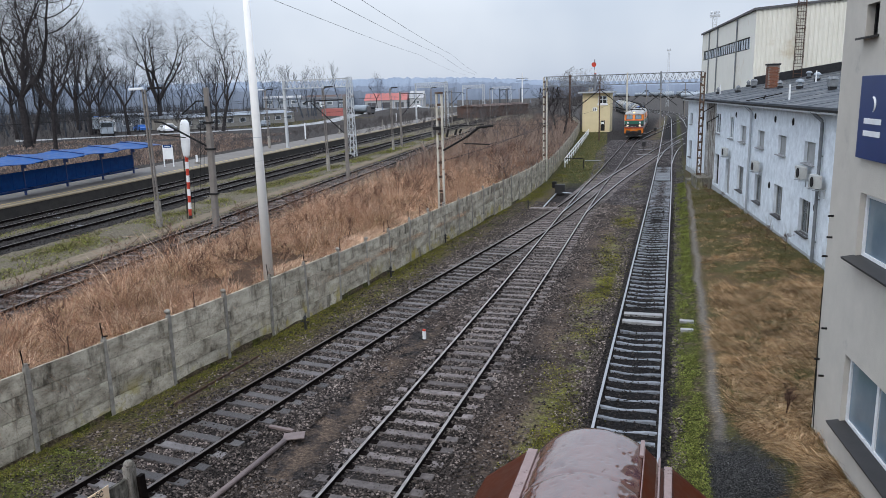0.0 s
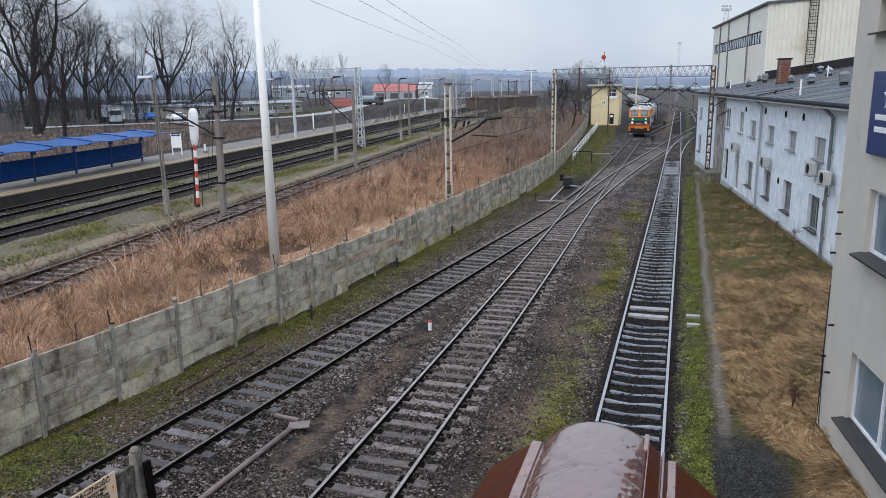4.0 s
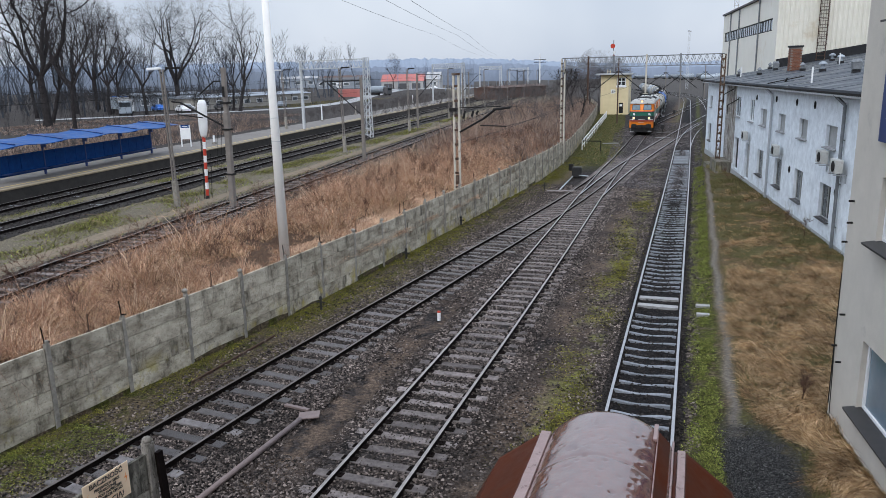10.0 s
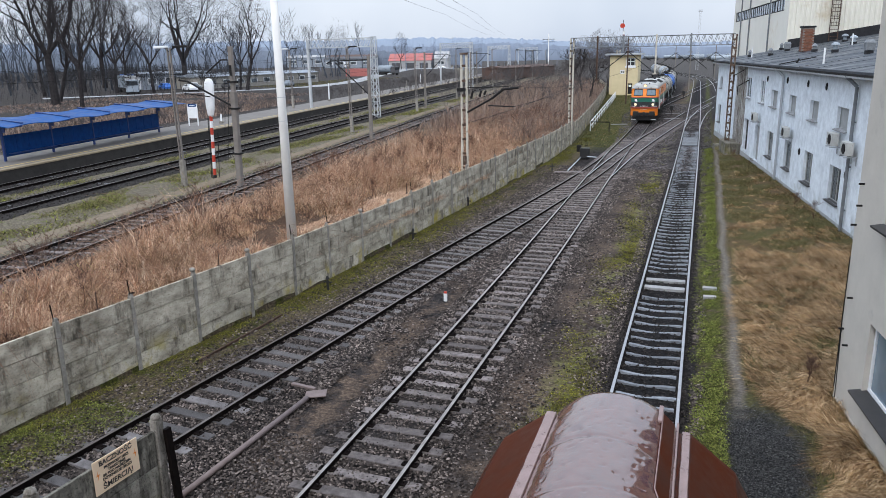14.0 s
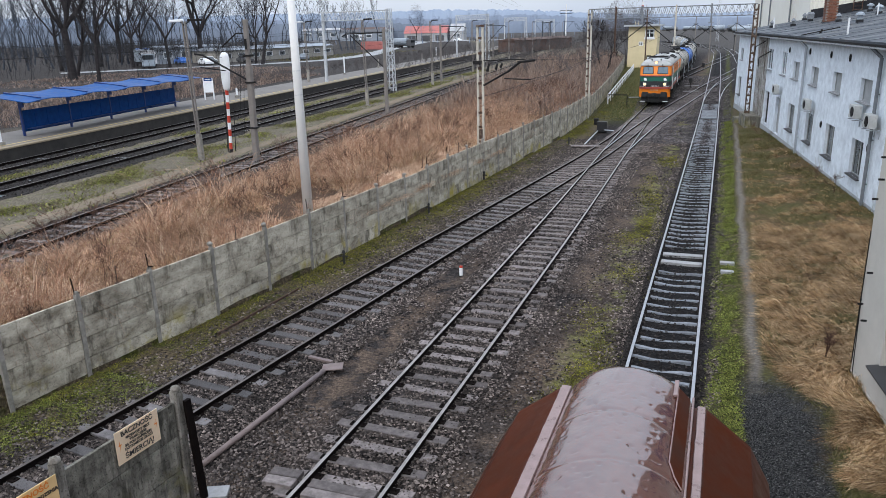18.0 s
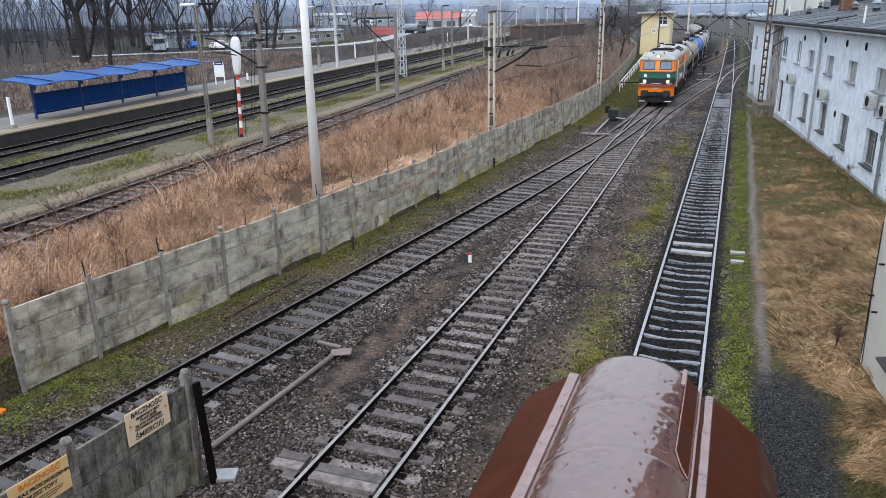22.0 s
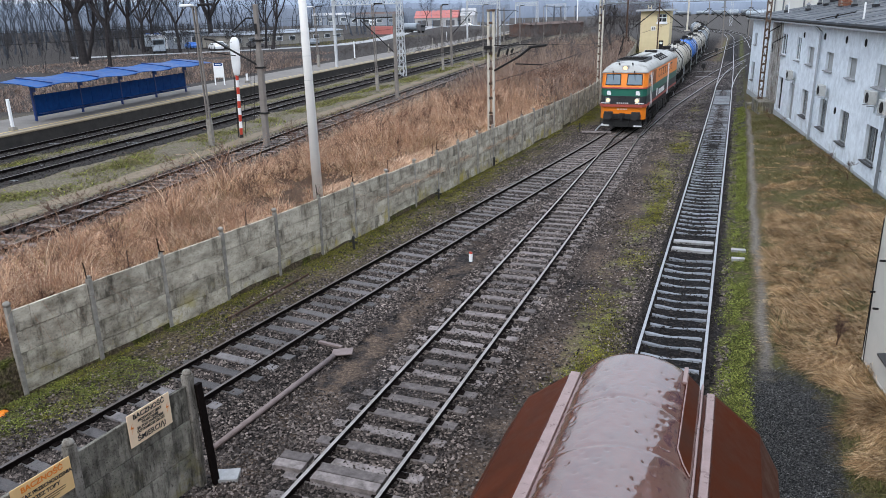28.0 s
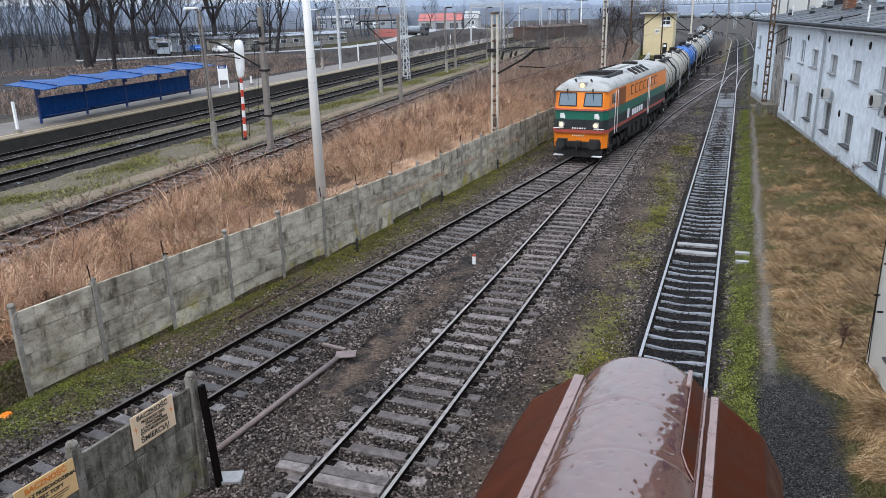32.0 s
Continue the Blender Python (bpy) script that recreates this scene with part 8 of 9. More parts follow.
r = random.Random(5)
# the wood and far trees carry haze in their bluish colour
thicket("bare_wood", "dense bare deciduous wood behind the station", [(r.uniform(-300, -112), r.uniform(80, 250), r.uniform(0.8, 1.35)) for _ in range(400)], 3, M["bark_haze"], depth=4, tall=14, r0=0.2)
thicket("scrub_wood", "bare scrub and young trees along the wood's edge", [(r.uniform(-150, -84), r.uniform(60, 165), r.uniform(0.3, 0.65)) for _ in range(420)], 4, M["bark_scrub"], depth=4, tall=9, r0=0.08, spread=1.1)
thicket("far_trees", "bare trees along the road beyond the houses", [(r.uniform(-420, -90), r.uniform(300, 520), r.uniform(0.5, 0.95)) for _ in range(200)], 6, M["wood_mid_haze"], depth=4, tall=14, r0=0.2)
thicket("yard_scrub", "brown scrub between the yard and the main line", [(wall_x(y) - r.uniform(2, 26), y, r.uniform(0.25, 0.55)) for y in [r.uniform(75, 230) for _ in range(330)]], 8, M["bark_grey"], depth=4, tall=8, r0=0.06, spread=1.2)
thicket("hedge", "dark leafless hedge along the back of the platform", [(platform_x(y) - r.uniform(6.5, 9.5), y, r.uniform(0.20, 0.36)) for y in [r.uniform(30, 190) for _ in range(420)]], 9, M["bark_grey"], depth=4, tall=7, r0=0.05, spread=1.3)
thicket("bramble", "wiry bramble bushes behind the concrete fence", [(max(wall_x(y) - r.uniform(1.2, 7.0), near_main_x(y) + 2.6), y, r.uniform(0.14, 0.30)) for y in [r.uniform(11.5, 75) for _ in range(120)]], 10, M["bark_brown"], depth=4, tall=7, r0=0.035, spread=1.25, far=False)


def ridge(name, label, dist, low, high, a0, a1, m, seed, step, z0=-2.0):
    """Uneven wooded skyline on an arc round the yard; heights in metres."""
    bm = bmesh.new()
    prev = None
    a = a0
    r = random.Random(seed)
    while a < a1:
        c, s = math.cos(radians(a)), math.sin(radians(a))
        k = 0.5 + 0.5 * noise.noise((a * 0.12, seed, 0))
        h = low + (high - low) * k + r.uniform(-0.3, 0.3) * dist / 400 + 0.9 * noise.noise((a * 3.0, seed, 1)) * dist / 400
        h *= 1 - 0.42 * smooth01((a + 16) / 12)
        d = dist
        cur = (bm.verts.new((s * d, c * d, z0)), bm.verts.new((s * d, c * d, h)), bm.verts.new((s * (d + 30), c * (d + 30), h - 4)))
        if prev:
            bm.faces.new((prev[0], cur[0], cur[1], prev[1]))
            bm.faces.new((prev[1], cur[1], cur[2], prev[2]))
        prev = cur
        a += step * r.uniform(0.6, 1.4)
    tagged(part(name, bm, M[m], smooth=True), label, "woods", kind="stuff")


# paler and bluer with distance: haze painted into each ridge's colour
ridge("far_woods", "wooded hills on the horizon, haze painted into their colour", 1500, 32, 46, -75, 45, "wood_far_haze", 1, 0.10)
ridge("middle_woods", "bare woods beyond the houses, tinted grey-blue for haze", 900, 15, 24, -75, 30, "wood_mid_haze", 2, 0.10)
ridge("near_woods", "dark bare woods behind the houses, blued a little for haze", 560, 9, 15, -75, -16, "wood_near_haze", 3, 0.10)


# ---- grass, stalks and weeds ----
def blades(name, label, count, place, tall, width, lean, m, seed, flat=0.0, way=None, tuft=1):
    """Bent blades; place(r) gives x, y or None."""
    r = random.Random(seed)
    s = Sticks()
    made = 0
    tries = 0
    while made < count and tries < count * 6:
        tries += 1
        p = place(r)
        if p is None:
            continue
        k = p[2] if len(p) > 2 else 1.0
        heading = way + 1.8 * noise.noise((p[0] * 0.9, p[1] * 0.7, 33)) + r.gauss(0, 0.35) if way is not None else None
        for _ in range(tuft):
            x, y = (p[0] + r.gauss(0, 0.05), p[1] + r.gauss(0, 0.05)) if tuft > 1 else (p[0], p[1])
            sprout(s, r, x, y, r.uniform(*tall) * k, r.uniform(0, 6.283) if heading is None else heading + r.gauss(0, 0.22 if tuft > 1 else 0.8), r.uniform(*lean), r.uniform(*width), flat)
            made += 1
    me = s.mesh(name, m)
    tagged(new(name, me), label, "grass", kind="stuff")


def sprout(s, r, x, y, h, a, l, wide, flat):
    """One bent blade of height h that leans by l towards a."""
    d, up = Vector((math.cos(a), math.sin(a), 0)), Vector((0, 0, 1))
    o = Vector((x, y, ground_z(x, y) - 0.02))
    mid = o + (up * math.cos(l) + d * math.sin(l)) * h * 0.55
    l2 = min(l * 1.7 + 0.2, 1.9 if flat else 1.5)
    tip = mid + (up * math.cos(l2) + d * math.sin(l2)) * h * 0.5
    if flat:
        mid.z = max(mid.z, o.z + 0.05)
        tip.z = max(tip.z, o.z + 0.04)
    b = r.uniform(0, 6.283)
    s.blade(o, mid, tip, Vector((math.cos(b), math.sin(b), 0)) * wide)


def leaves(name, label, count, place, size, high, m, seed):
    """Low leafy weeds: small leaves in rosettes close to the ground."""
    r = random.Random(seed)
    s = Sticks()
    made = tries = 0
    while made < count and tries < count * 6:
        tries += 1
        p = place(r)
        if p is None:
            continue
        for _ in range(5):
            x, y = p[0] + r.gauss(0, 0.03), p[1] + r.gauss(0, 0.03)
            a, e, roll = r.uniform(0, 6.283), r.uniform(-0.2, 0.9), r.uniform(-0.5, 0.5)
            d = Vector((math.cos(a) * math.cos(e), math.sin(a) * math.cos(e), math.sin(e)))
            side = Vector((-math.sin(a), math.cos(a), roll)).normalized()
            s.leaf(Vector((x, y, ground_z(x, y) + r.uniform(*high))), d, side, Vector((0, 0, 1)), r.uniform(*size) * (1 + 0.012 * y))
            made += 1
    tagged(new(name, s.mesh(name, m)), label, "weeds", kind="stuff")


def behind_wall(lo, hi, y0, y1, power=1.6):
    def f(r):
        y = y0 + (y1 - y0) * r.random() ** power
        u = r.uniform(lo, hi)
        x = wall_x(y) - u
        if abs(x - near_main_x(y)) < 1.7:
            return None
        k = 0.70 + 1.25 * noise.noise((x * 0.36, y * 0.30, 7)) + 0.65 * noise.noise((x * 1.1, y * 1.0, 2)) - (0.5 if 23.5 < y < 40 and u < 2.3 else 0)
        if k < 0.24 or x < near_main_x(y) + 1.6:
            return None
        low = 0.4 if x < near_main_x(y) + 3.0 else 0.45 if 25 < y < 40 and u < 2.6 else 0.4 if u < 0.6 else 0.7 if u < 1.4 else 1.0
        return x, y, min(max(k * k * 1.25, 0.28), 1.55) * low
    return f


blades("dry_brush", "tall dry red-brown weeds and stalks behind the concrete fence", 78000, behind_wall(0.12, 9.5, 10.6, 62), (0.5, 1.5), (0.004, 0.009), (0.15, 1.45), M["brush"], 1)
blades("dry_brush_far", "dry brown weeds and scrub farther along the fence", 30000, behind_wall(0.15, 18.0, 55, 150, 1.3), (0.7, 1.8), (0.014, 0.035), (0.05, 0.6), M["brush_dark"], 2)
blades("matted_straw", "matted pale straw among the weeds", 50000, behind_wall(0.1, 7.0, 10.6, 60), (0.40, 1.05), (0.006, 0.013), (0.6, 1.4), M["straw"], 3, flat=1)


def fallen(r):
    y = 23.5 + 17 * r.random()
    u = 0.12 + 2.6 * r.random() ** 1.5
    x = wall_x(y) - u
    return (x, y, 1.0) if r.random() < 0.75 + 1.2 * noise.noise((x * 0.7, y * 0.5, 61)) else None


blades("fallen_straw", "pale flattened straw along the back of the fence", 22000, fallen, (0.35, 0.8), (0.005, 0.011), (0.9, 1.45), M["pale_straw"], 19, flat=1, way=1.2, tuft=6)


def canes(name, label, count, place, length, rad, m, seed):
    """Arching bramble canes, each a thin bent run."""
    r = random.Random(seed)
    s = Sticks()
    made = tries = 0
    while made < count and tries < count * 6:
        tries += 1
        p = place(r)
        if p is None:
            continue
        o = Vector((p[0], p[1], ground_z(p[0], p[1])))
        a = r.uniform(0, 6.283)
        d = Vector((math.cos(a), math.sin(a), 0))
        k = r.uniform(*length) * p[2]
        tilt, bend = r.uniform(0.1, 0.8), r.uniform(0.25, 0.75)
        prev = o
        for i in range(4):
            q = prev + (Vector((0, 0, 1)) * math.cos(tilt) + d * math.sin(tilt)) * k / 4 + Vector((r.uniform(-0.05, 0.05), r.uniform(-0.05, 0.05), 0))
            s.stick(prev, q, rad * (1 - 0.2 * i), rad * (0.8 - 0.2 * i), 3)
            prev = q
            tilt += bend
        made += 1
    tagged(new(name, s.mesh(name, m)), label, "brambles", kind="stuff")


canes("bramble_canes", "tangled arching red-brown bramble canes behind the fence", 13000, behind_wall(0.25, 9.0, 10.8, 75, 1.5), (1.1, 2.7), 0.0065, M["canes"], 14)


def lawn_edge(y):
    """x of the house fronts that end the lawn."""
    return 3.2 + (17.2 - y) * 0.122 if y < 17.3 else (5.9 - 0.1147 * (y - 33.3) if y > 30.5 else 6.4)


def lawn(r):
    """Straw: thick on the near half of the lawn, thin and short beyond."""
    y = 12.5 + 40 * r.random() ** 1.5
    x = r.uniform(1.40, max(lawn_edge(y), 1.8))
    edge = 0.9 * noise.noise((x * 1.1, y * 1.1, 21))
    if y < 17.6 + edge * 0.5 and x < min(1.80 + (17.5 - y) * 0.42, 2.75) + edge * 0.4:
        return None
    if x < 1.52 + 0.35 * noise.noise((x, y * 0.6, 22)):
        return None
    k = 0.80 + 0.55 * noise.noise((x * 0.7, y * 0.5, 9)) + 0.7 * noise.noise((x * 2.6, y * 2.0, 19))
    if r.random() > k - (0 if y < 30 else 0.55 + 0.02 * (y - 30)):
        return None
    return x, y, min(max(k, 0.4), 1.15) * (1.0 if y < 30 else 0.6)


def lawn_any(r):
    y = 12.0 + 46 * r.random() ** 1.2
    x = r.uniform(1.36, max(lawn_edge(y), 1.8))
    if (y < 17.4 and x < min(1.45 + (17.4 - y) * 0.42, 2.4)) or r.random() > 0.5 + 1.3 * noise.noise((x * 1.0, y * 0.5, 29)) - (0.25 if 19 < y < 30 and x > 1.9 else 0):
        return None
    return x, y, 1.0


blades("dry_lawn", "long flattened straw-coloured grass before the houses", 95000, lawn, (0.26, 0.66), (0.0035, 0.008), (0.75, 1.45), M["straw"], 4, flat=1, way=3.5, tuft=9)
blades("green_lawn", "thin olive and brown grass between the straw", 48000, lawn_any, (0.08, 0.26), (0.004, 0.009), (0.4, 1.3), M["weeds"], 5)


def strip(r):
    y = 10.2 + 54 * r.random() ** 1.7
    x = r.gauss(0.62, 0.24)
    hi = 0.94 + 0.20 * noise.noise((3, y * 0.45, 4))
    if not 0.10 < x < hi or r.random() > 0.55 + 1.2 * noise.noise((x * 2.2, y * 0.9, 4)) + 0.7 * noise.noise((x * 6, y * 4, 14)):
        return None
    return x, y


def bank(r):
    y = 9.5 + 60 * r.random() ** 1.5
    u = abs(r.gauss(0.0, 0.75)) + 0.06
    if u > 2.0 or r.random() > 0.22 + 1.3 * noise.noise((wall_x(y) * 0.4 + u * 0.8, y * 0.35, 6)) + (0.55 if 16 < y < 36 and u < 1.1 else 0):
        return None
    return wall_x(y) + u, y


def meadow(r):
    y = r.uniform(64, 150)
    u = r.uniform(0.3, 4.3 + 0.012 * (y - 64))
    return wall_x(y) + u, y


def dirt(r):
    y = 9.0 + 40 * r.random() ** 1.4
    x = r.gauss(-2.6, 0.38)
    if r.random() > 0.22 + 1.6 * noise.noise((x * 0.7, y * 0.3, 8)):
        return None
    return x, y


def nearside(r):
    y = r.uniform(8.2, 12.2)
    x = -13.05 + (y - 10.3) * 0.35 + r.gauss(0, 0.45)
    return (x, y) if x > wall_x(y) + 0.05 and r.random() < 0.55 + 1.2 * noise.noise((x * 1.5, y * 1.5, 3)) else None


leaves("green_weeds", "yellow-green leafy low weeds beside the straight track", 52000, strip, (0.020, 0.042), (0.01, 0.07), M["leaf"], 6)
leaves("bank_moss", "yellow-green moss and low weeds along the foot of the fence", 60000, bank, (0.015, 0.032), (0.0, 0.035), M["moss"], 7)
blades("bank_litter", "dry stalks and litter along the foot of the fence", 9000, bank, (0.06, 0.22), (0.005, 0.010), (0.6, 1.4), M["weeds"], 8, flat=1)
blades("far_meadow", "short green grass by the signal box", 16000, meadow, (0.08, 0.2), (0.02, 0.05), (0.3, 1.2), M["weeds"], 9)
leaves("dirt_weeds", "sparse yellow-green moss and weeds on the dirt between the tracks", 34000, dirt, (0.016, 0.034), (0.0, 0.05), M["moss"], 10)
leaves("near_grass", "fresh green moss and weeds at the near end of the fence", 12000, nearside, (0.015, 0.034), (0.0, 0.05), M["leaf"], 11)


def left_yard(r):
    y = 14 + 100 * r.random() ** 1.4
    c = mid_main_x(y)
    x = r.choice((r.gauss(c + 2.9, 0.5), r.gauss(c + 2.9, 0.5), r.gauss(c - 2.2, 0.35), r.uniform(c + 2, near_main_x(y) - 1.5)))
    if abs(x - c) < 1.5 or abs(x - near_main_x(y)) < 1.5 or abs(x - far_main_x(y)) < 1.5:
        return None
    return (x, y) if r.random() < 0.35 + 1.2 * noise.noise((x * 0.5, y * 0.25, 12)) else None


blades("yard_grass", "thin green grass between the main line tracks", 24000, left_yard, (0.06, 0.18), (0.010, 0.024), (0.4, 1.3), M["grass"], 12)


blades("yard_litter", "flattened tan stalks and litter between the main line tracks", 36000, left_yard, (0.12, 0.4), (0.008, 0.020), (0.7, 1.45), M["weeds"], 15, flat=1)


def field(r):
    y = r.uniform(40, 100)
    return platform_x(y) - r.uniform(12, 30), y


blades("field_straw", "tall tan dry grass beyond the platform", 16000, field, (0.3, 0.8), (0.02, 0.05), (0.1, 0.9), M["brush_dark"], 13)


def verge(r):
    y = r.uniform(11, 24)
    x = near_main_x(y) + r.uniform(1.7, 3.4)
    return (x, y) if r.random() < 0.5 + 1.1 * noise.noise((x * 0.6, y * 0.4, 51)) else None


blades("verge_grass", "green grass along the side track behind the weeds", 6000, verge, (0.08, 0.24), (0.010, 0.02), (0.3, 1.2), M["grass"], 18)


def tan_field(r):
    x, y = r.uniform(-100, -66), r.uniform(72, 122)
    return (x, y, 1.0) if r.random() < 0.55 + 1.0 * noise.noise((x * 0.12, y * 0.12, 41)) else None


def yellow_verge(r):
    x, y = r.uniform(-100, -86), r.uniform(148, 215)
    return (x, y, 1.0)


blades("tan_field", "low tan dry grass between the platform and the trees", 9000, tan_field, (0.25, 0.6), (0.03, 0.06), (0.4, 1.3), M["brush_dark"], 16)
blades("yellow_verge", "short yellowish grass beside the workshop road", 6000, yellow_verge, (0.12, 0.3), (0.04, 0.08), (0.4, 1.3), M["weeds"], 17)


def wall_shrub(x, y, tall, seed, label):
    a, b = grow(seed, tall, 1.25, 5, 0.03, 0.12, twig=0.004)
    t = thing("bare_shrub", pose(x, y, ground_z(x, y)), label, "shrub", "bare shrubs")
    shared("stem", a.mesh("stem", M["bark_brown"]), t, Matrix())
    shared("crown", b.mesh("crown", M["bark_brown"]), t, Matrix())


wall_shrub(2.75, 17.9, 3.0, 41, "thin bare shrub growing by the beige house corner")
wall_shrub(5.0, 36.0, 3.2, 42, "thin bare shrub against the white house")
wall_shrub(4.6, 39.0, 2.6, 43, "thin bare shrub against the white house")
wall_shrub(2.6, 56.5, 3.2, 44, "brown bare bush beside the loading ledge")
wall_shrub(3.2, 53.0, 2.4, 45, "brown bare bush beside the loading ledge")
wall_shrub(wall_x(11.3) - 0.9, 11.3, 3.0, 46, "wiry brown bush leaning over the fence")
wall_shrub(wall_x(37) - 0.6, 36.2, 4.2, 47, "thin bare saplings leaning over the fence")
wall_shrub(wall_x(47) - 7.0, 47.0, 4.5, 48, "bare bush among the dry weeds")
wall_shrub(wall_x(50) - 9.0, 51.0, 4.5, 49, "bare bush among the dry weeds")
for k, (x, y, h) in enumerate(((-14.6, 31.5, 4.0), (-15.6, 36.2, 5.0), (-15.9, 38.6, 5.2), (-17.0, 41.5, 5.0), (-16.2, 44.0, 4.6), (-14.8, 42.0, 4.2), (-15.2, 47.5, 4.4), (-17.8, 52.0, 4.6), (-13.9, 53.0, 4.0))):
    wall_shrub(x, y, h, 60 + k, "dense wiry brown bush standing in the dry weeds")

# ---- small things near the tracks ----
for x, y, z in ((-26.2, 54.2, 14.0), (-23.2, 55.7, 14.0), (-21.5, 56.5, 14.0)):
    d = Vector((-0.215, 0.977, 0))
    p = Vector((x, y, z))
    wire([p - d * 75, p + d * 65, p + d * 205], 0.013, 0.5)


def near_fence():
    t = thing("concrete_fence", None, "dark mossy end of a concrete panel fence with warning signs", "fence", kind="structure")
    a, b = Vector((-8.16, 8.81, 0)), Vector((-8.33, 6.54, 0))
    d = (b - a).normalized()
    ang = math.degrees(math.atan2(-d.x, d.y))
    for k in range(4):
        p = a + d * 2.28 * k
        bm = bmesh.new()
        box(bm, 0, 0, 0.95, 0.15, 0.15, 2.3, bevel=0.015)
        post = part("post", bm, M["dark_post"], t)
        post.matrix_basis = pose(p.x, p.y, -0.1, 0.8 if k == 0 else 0, 0, ang)
        bm = bmesh.new()
        r0 = bmesh.ops.create_icosphere(bm, subdivisions=2, radius=0.085)
        bmesh.ops.transform(bm, matrix=Matrix.Translation((0, 0, 2.13)) @ Matrix.Diagonal((1, 1, 0.8, 1)), verts=r0["verts"])
        c = part("cap", bm, M["dark_post"], post, "round worn concrete cap", smooth=True)
        if k < 3:
            c = p + d * 1.14
            for i in range(3):
                bm = bmesh.new()
                box(bm, 0, 0, 0.31, 0.06, 2.14, 0.615, bevel=0.012)
                q = part("panel", bm, M["dark_concrete"], t)
                q.matrix_basis = pose(c.x, c.y, -0.05 + i * 0.63, 0, 0, ang)
    bm = bmesh.new()
    box(bm, 0, 0, 0.9, 0.07, 0.12, 2.0, m=None)
    q = part("rail_stake", bm, M["rail_side"], t, "dark rusty stake beside the end post")
    q.matrix_basis = pose(-7.93, 8.93, -0.1, 0, 3.5, ang)
    return ang


NEAR_ANG = near_fence()


def letters(parent, text, size, x, y, z, m, bold=0.0):
    """Lettering on the sign's face: local x along the sign, z up."""
    cu = bpy.data.curves.new("lettering", "FONT")
    cu.body, cu.size, cu.align_x, cu.align_y, cu.extrude, cu.offset = text, size, "CENTER", "CENTER", 0.001, bold
    ob = new("lettering", cu)
    dg = bpy.context.evaluated_depsgraph_get()
    me = bpy.data.meshes.new_from_object(ob.evaluated_get(dg))
    bpy.data.objects.remove(ob)
    me.materials.append(M[m])
    q = new("lettering", me)
    q.parent = parent
    q.matrix_basis = Matrix.Translation((x, y, z)) @ Matrix.Rotation(radians(90), 4, "X")
    return q


def warning_sign(c, ang, w, h, board, lines, marks, label, tilt=0.0):
    """A sheet sign hung on the fence; its face looks along local minus y."""
    t = thing("warning_sign", Matrix.Translation(c) @ Matrix.Rotation(radians(ang), 4, "Z") @ Matrix.Rotation(radians(tilt), 4, "Y"), label, "sign", "warning signs on the fence")
    bm = bmesh.new()
    box(bm, 0, 0, 0, w, 0.012, h, bevel=0.004)
    part("board", bm, M[board], t)
    for text, size, x, z, m in lines:
        letters(t, text, size, x, -0.009, z, m, 0.003)
    for x, z, bw, bh in marks:
        bm = bmesh.new()
        box(bm, x, -0.0075, z, bw, 0.003, bh)
        part("letter_bar", bm, M["black"], t)
    if board == "sign_pale":
        for s in (-1, 1):
            bm = bmesh.new()
            q = [(0.02, 0.10), (-0.03, 0.0), (0.01, 0.0), (-0.02, -0.10), (0.035, 0.02), (-0.005, 0.02)]
            bm.faces.new([bm.verts.new((s * (w / 2 - 0.07) + a, -0.0085, 0.03 + b)) for a, b in q])
            part("lightning_bolt", bm, M["orange"], t, "orange lightning bolt")
    return t


side_dir = Vector((math.cos(radians(NEAR_ANG)), math.sin(radians(NEAR_ANG)), 0))
face = NEAR_ANG + 90 + 180
warning_sign((-8.165, 7.91, 1.66), 85.7, 0.86, 0.56, "sign_pale",
             [("BACZNOŚĆ", 0.115, 0.0, 0.20, "black"), ("PRZEWODY SIECI", 0.060, 0, 0.105, "black"), ("TRAKCYJNEJ", 0.060, 0, 0.045, "black"), ("SĄ POD NAPIĘCIEM", 0.060, 0, -0.015, "black"),
              ("DOTKNIĘCIE GROZI", 0.060, 0, -0.075, "black"), ("ŚMIERCIĄ!", 0.125, 0, -0.19, "black")], [], "pale cream metal warning sign with black lettering on the fence", 0.0)
warning_sign((-8.305, 6.02, 1.62), 85.7, 0.92, 0.52, "sign_cream",
             [("BACZNOŚĆ", 0.115, 0.0, 0.17, "orange"), ("ZAKAZ PRZECHODZENIA", 0.075, 0, 0.055, "black"), ("PRZEZ TORY", 0.080, 0, -0.04, "black")],
             [(-0.02, -0.12, 0.66, 0.012), (0.0, -0.155, 0.6, 0.012), (-0.05, -0.19, 0.5, 0.012)], "yellow-cream metal warning sign with orange and black lettering", 0.0)


def ground_pipe():
    t = thing("cable_pipe", None, "long pinkish grey pipe lying on the gravel with an end plate", "pipe")
    bm = bmesh.new()
    tube(bm, (-8.62, 9.75, -0.08), (-8.36, 13.95, -0.06), 0.06, 0.06, 14)
    part("pipe", bm, M["pipe"], t, smooth=True)
    bm = bmesh.new()
    box(bm, 0, 0, 0, 0.5, 0.34, 0.03, bevel=0.008)
    q = part("end_plate", bm, M["pipe"], t)
    q.matrix_basis = pose(-8.25, 14.2, -0.05, 2, -3, 22)
    bm = bmesh.new()
    box(bm, 0, 0, 0, 0.7, 0.1, 0.06, bevel=0.01)
    q = part("strut", bm, M["pipe"], t)
    q.matrix_basis = pose(-8.75, 14.5, -0.06, 0, 0, -8)


ground_pipe()


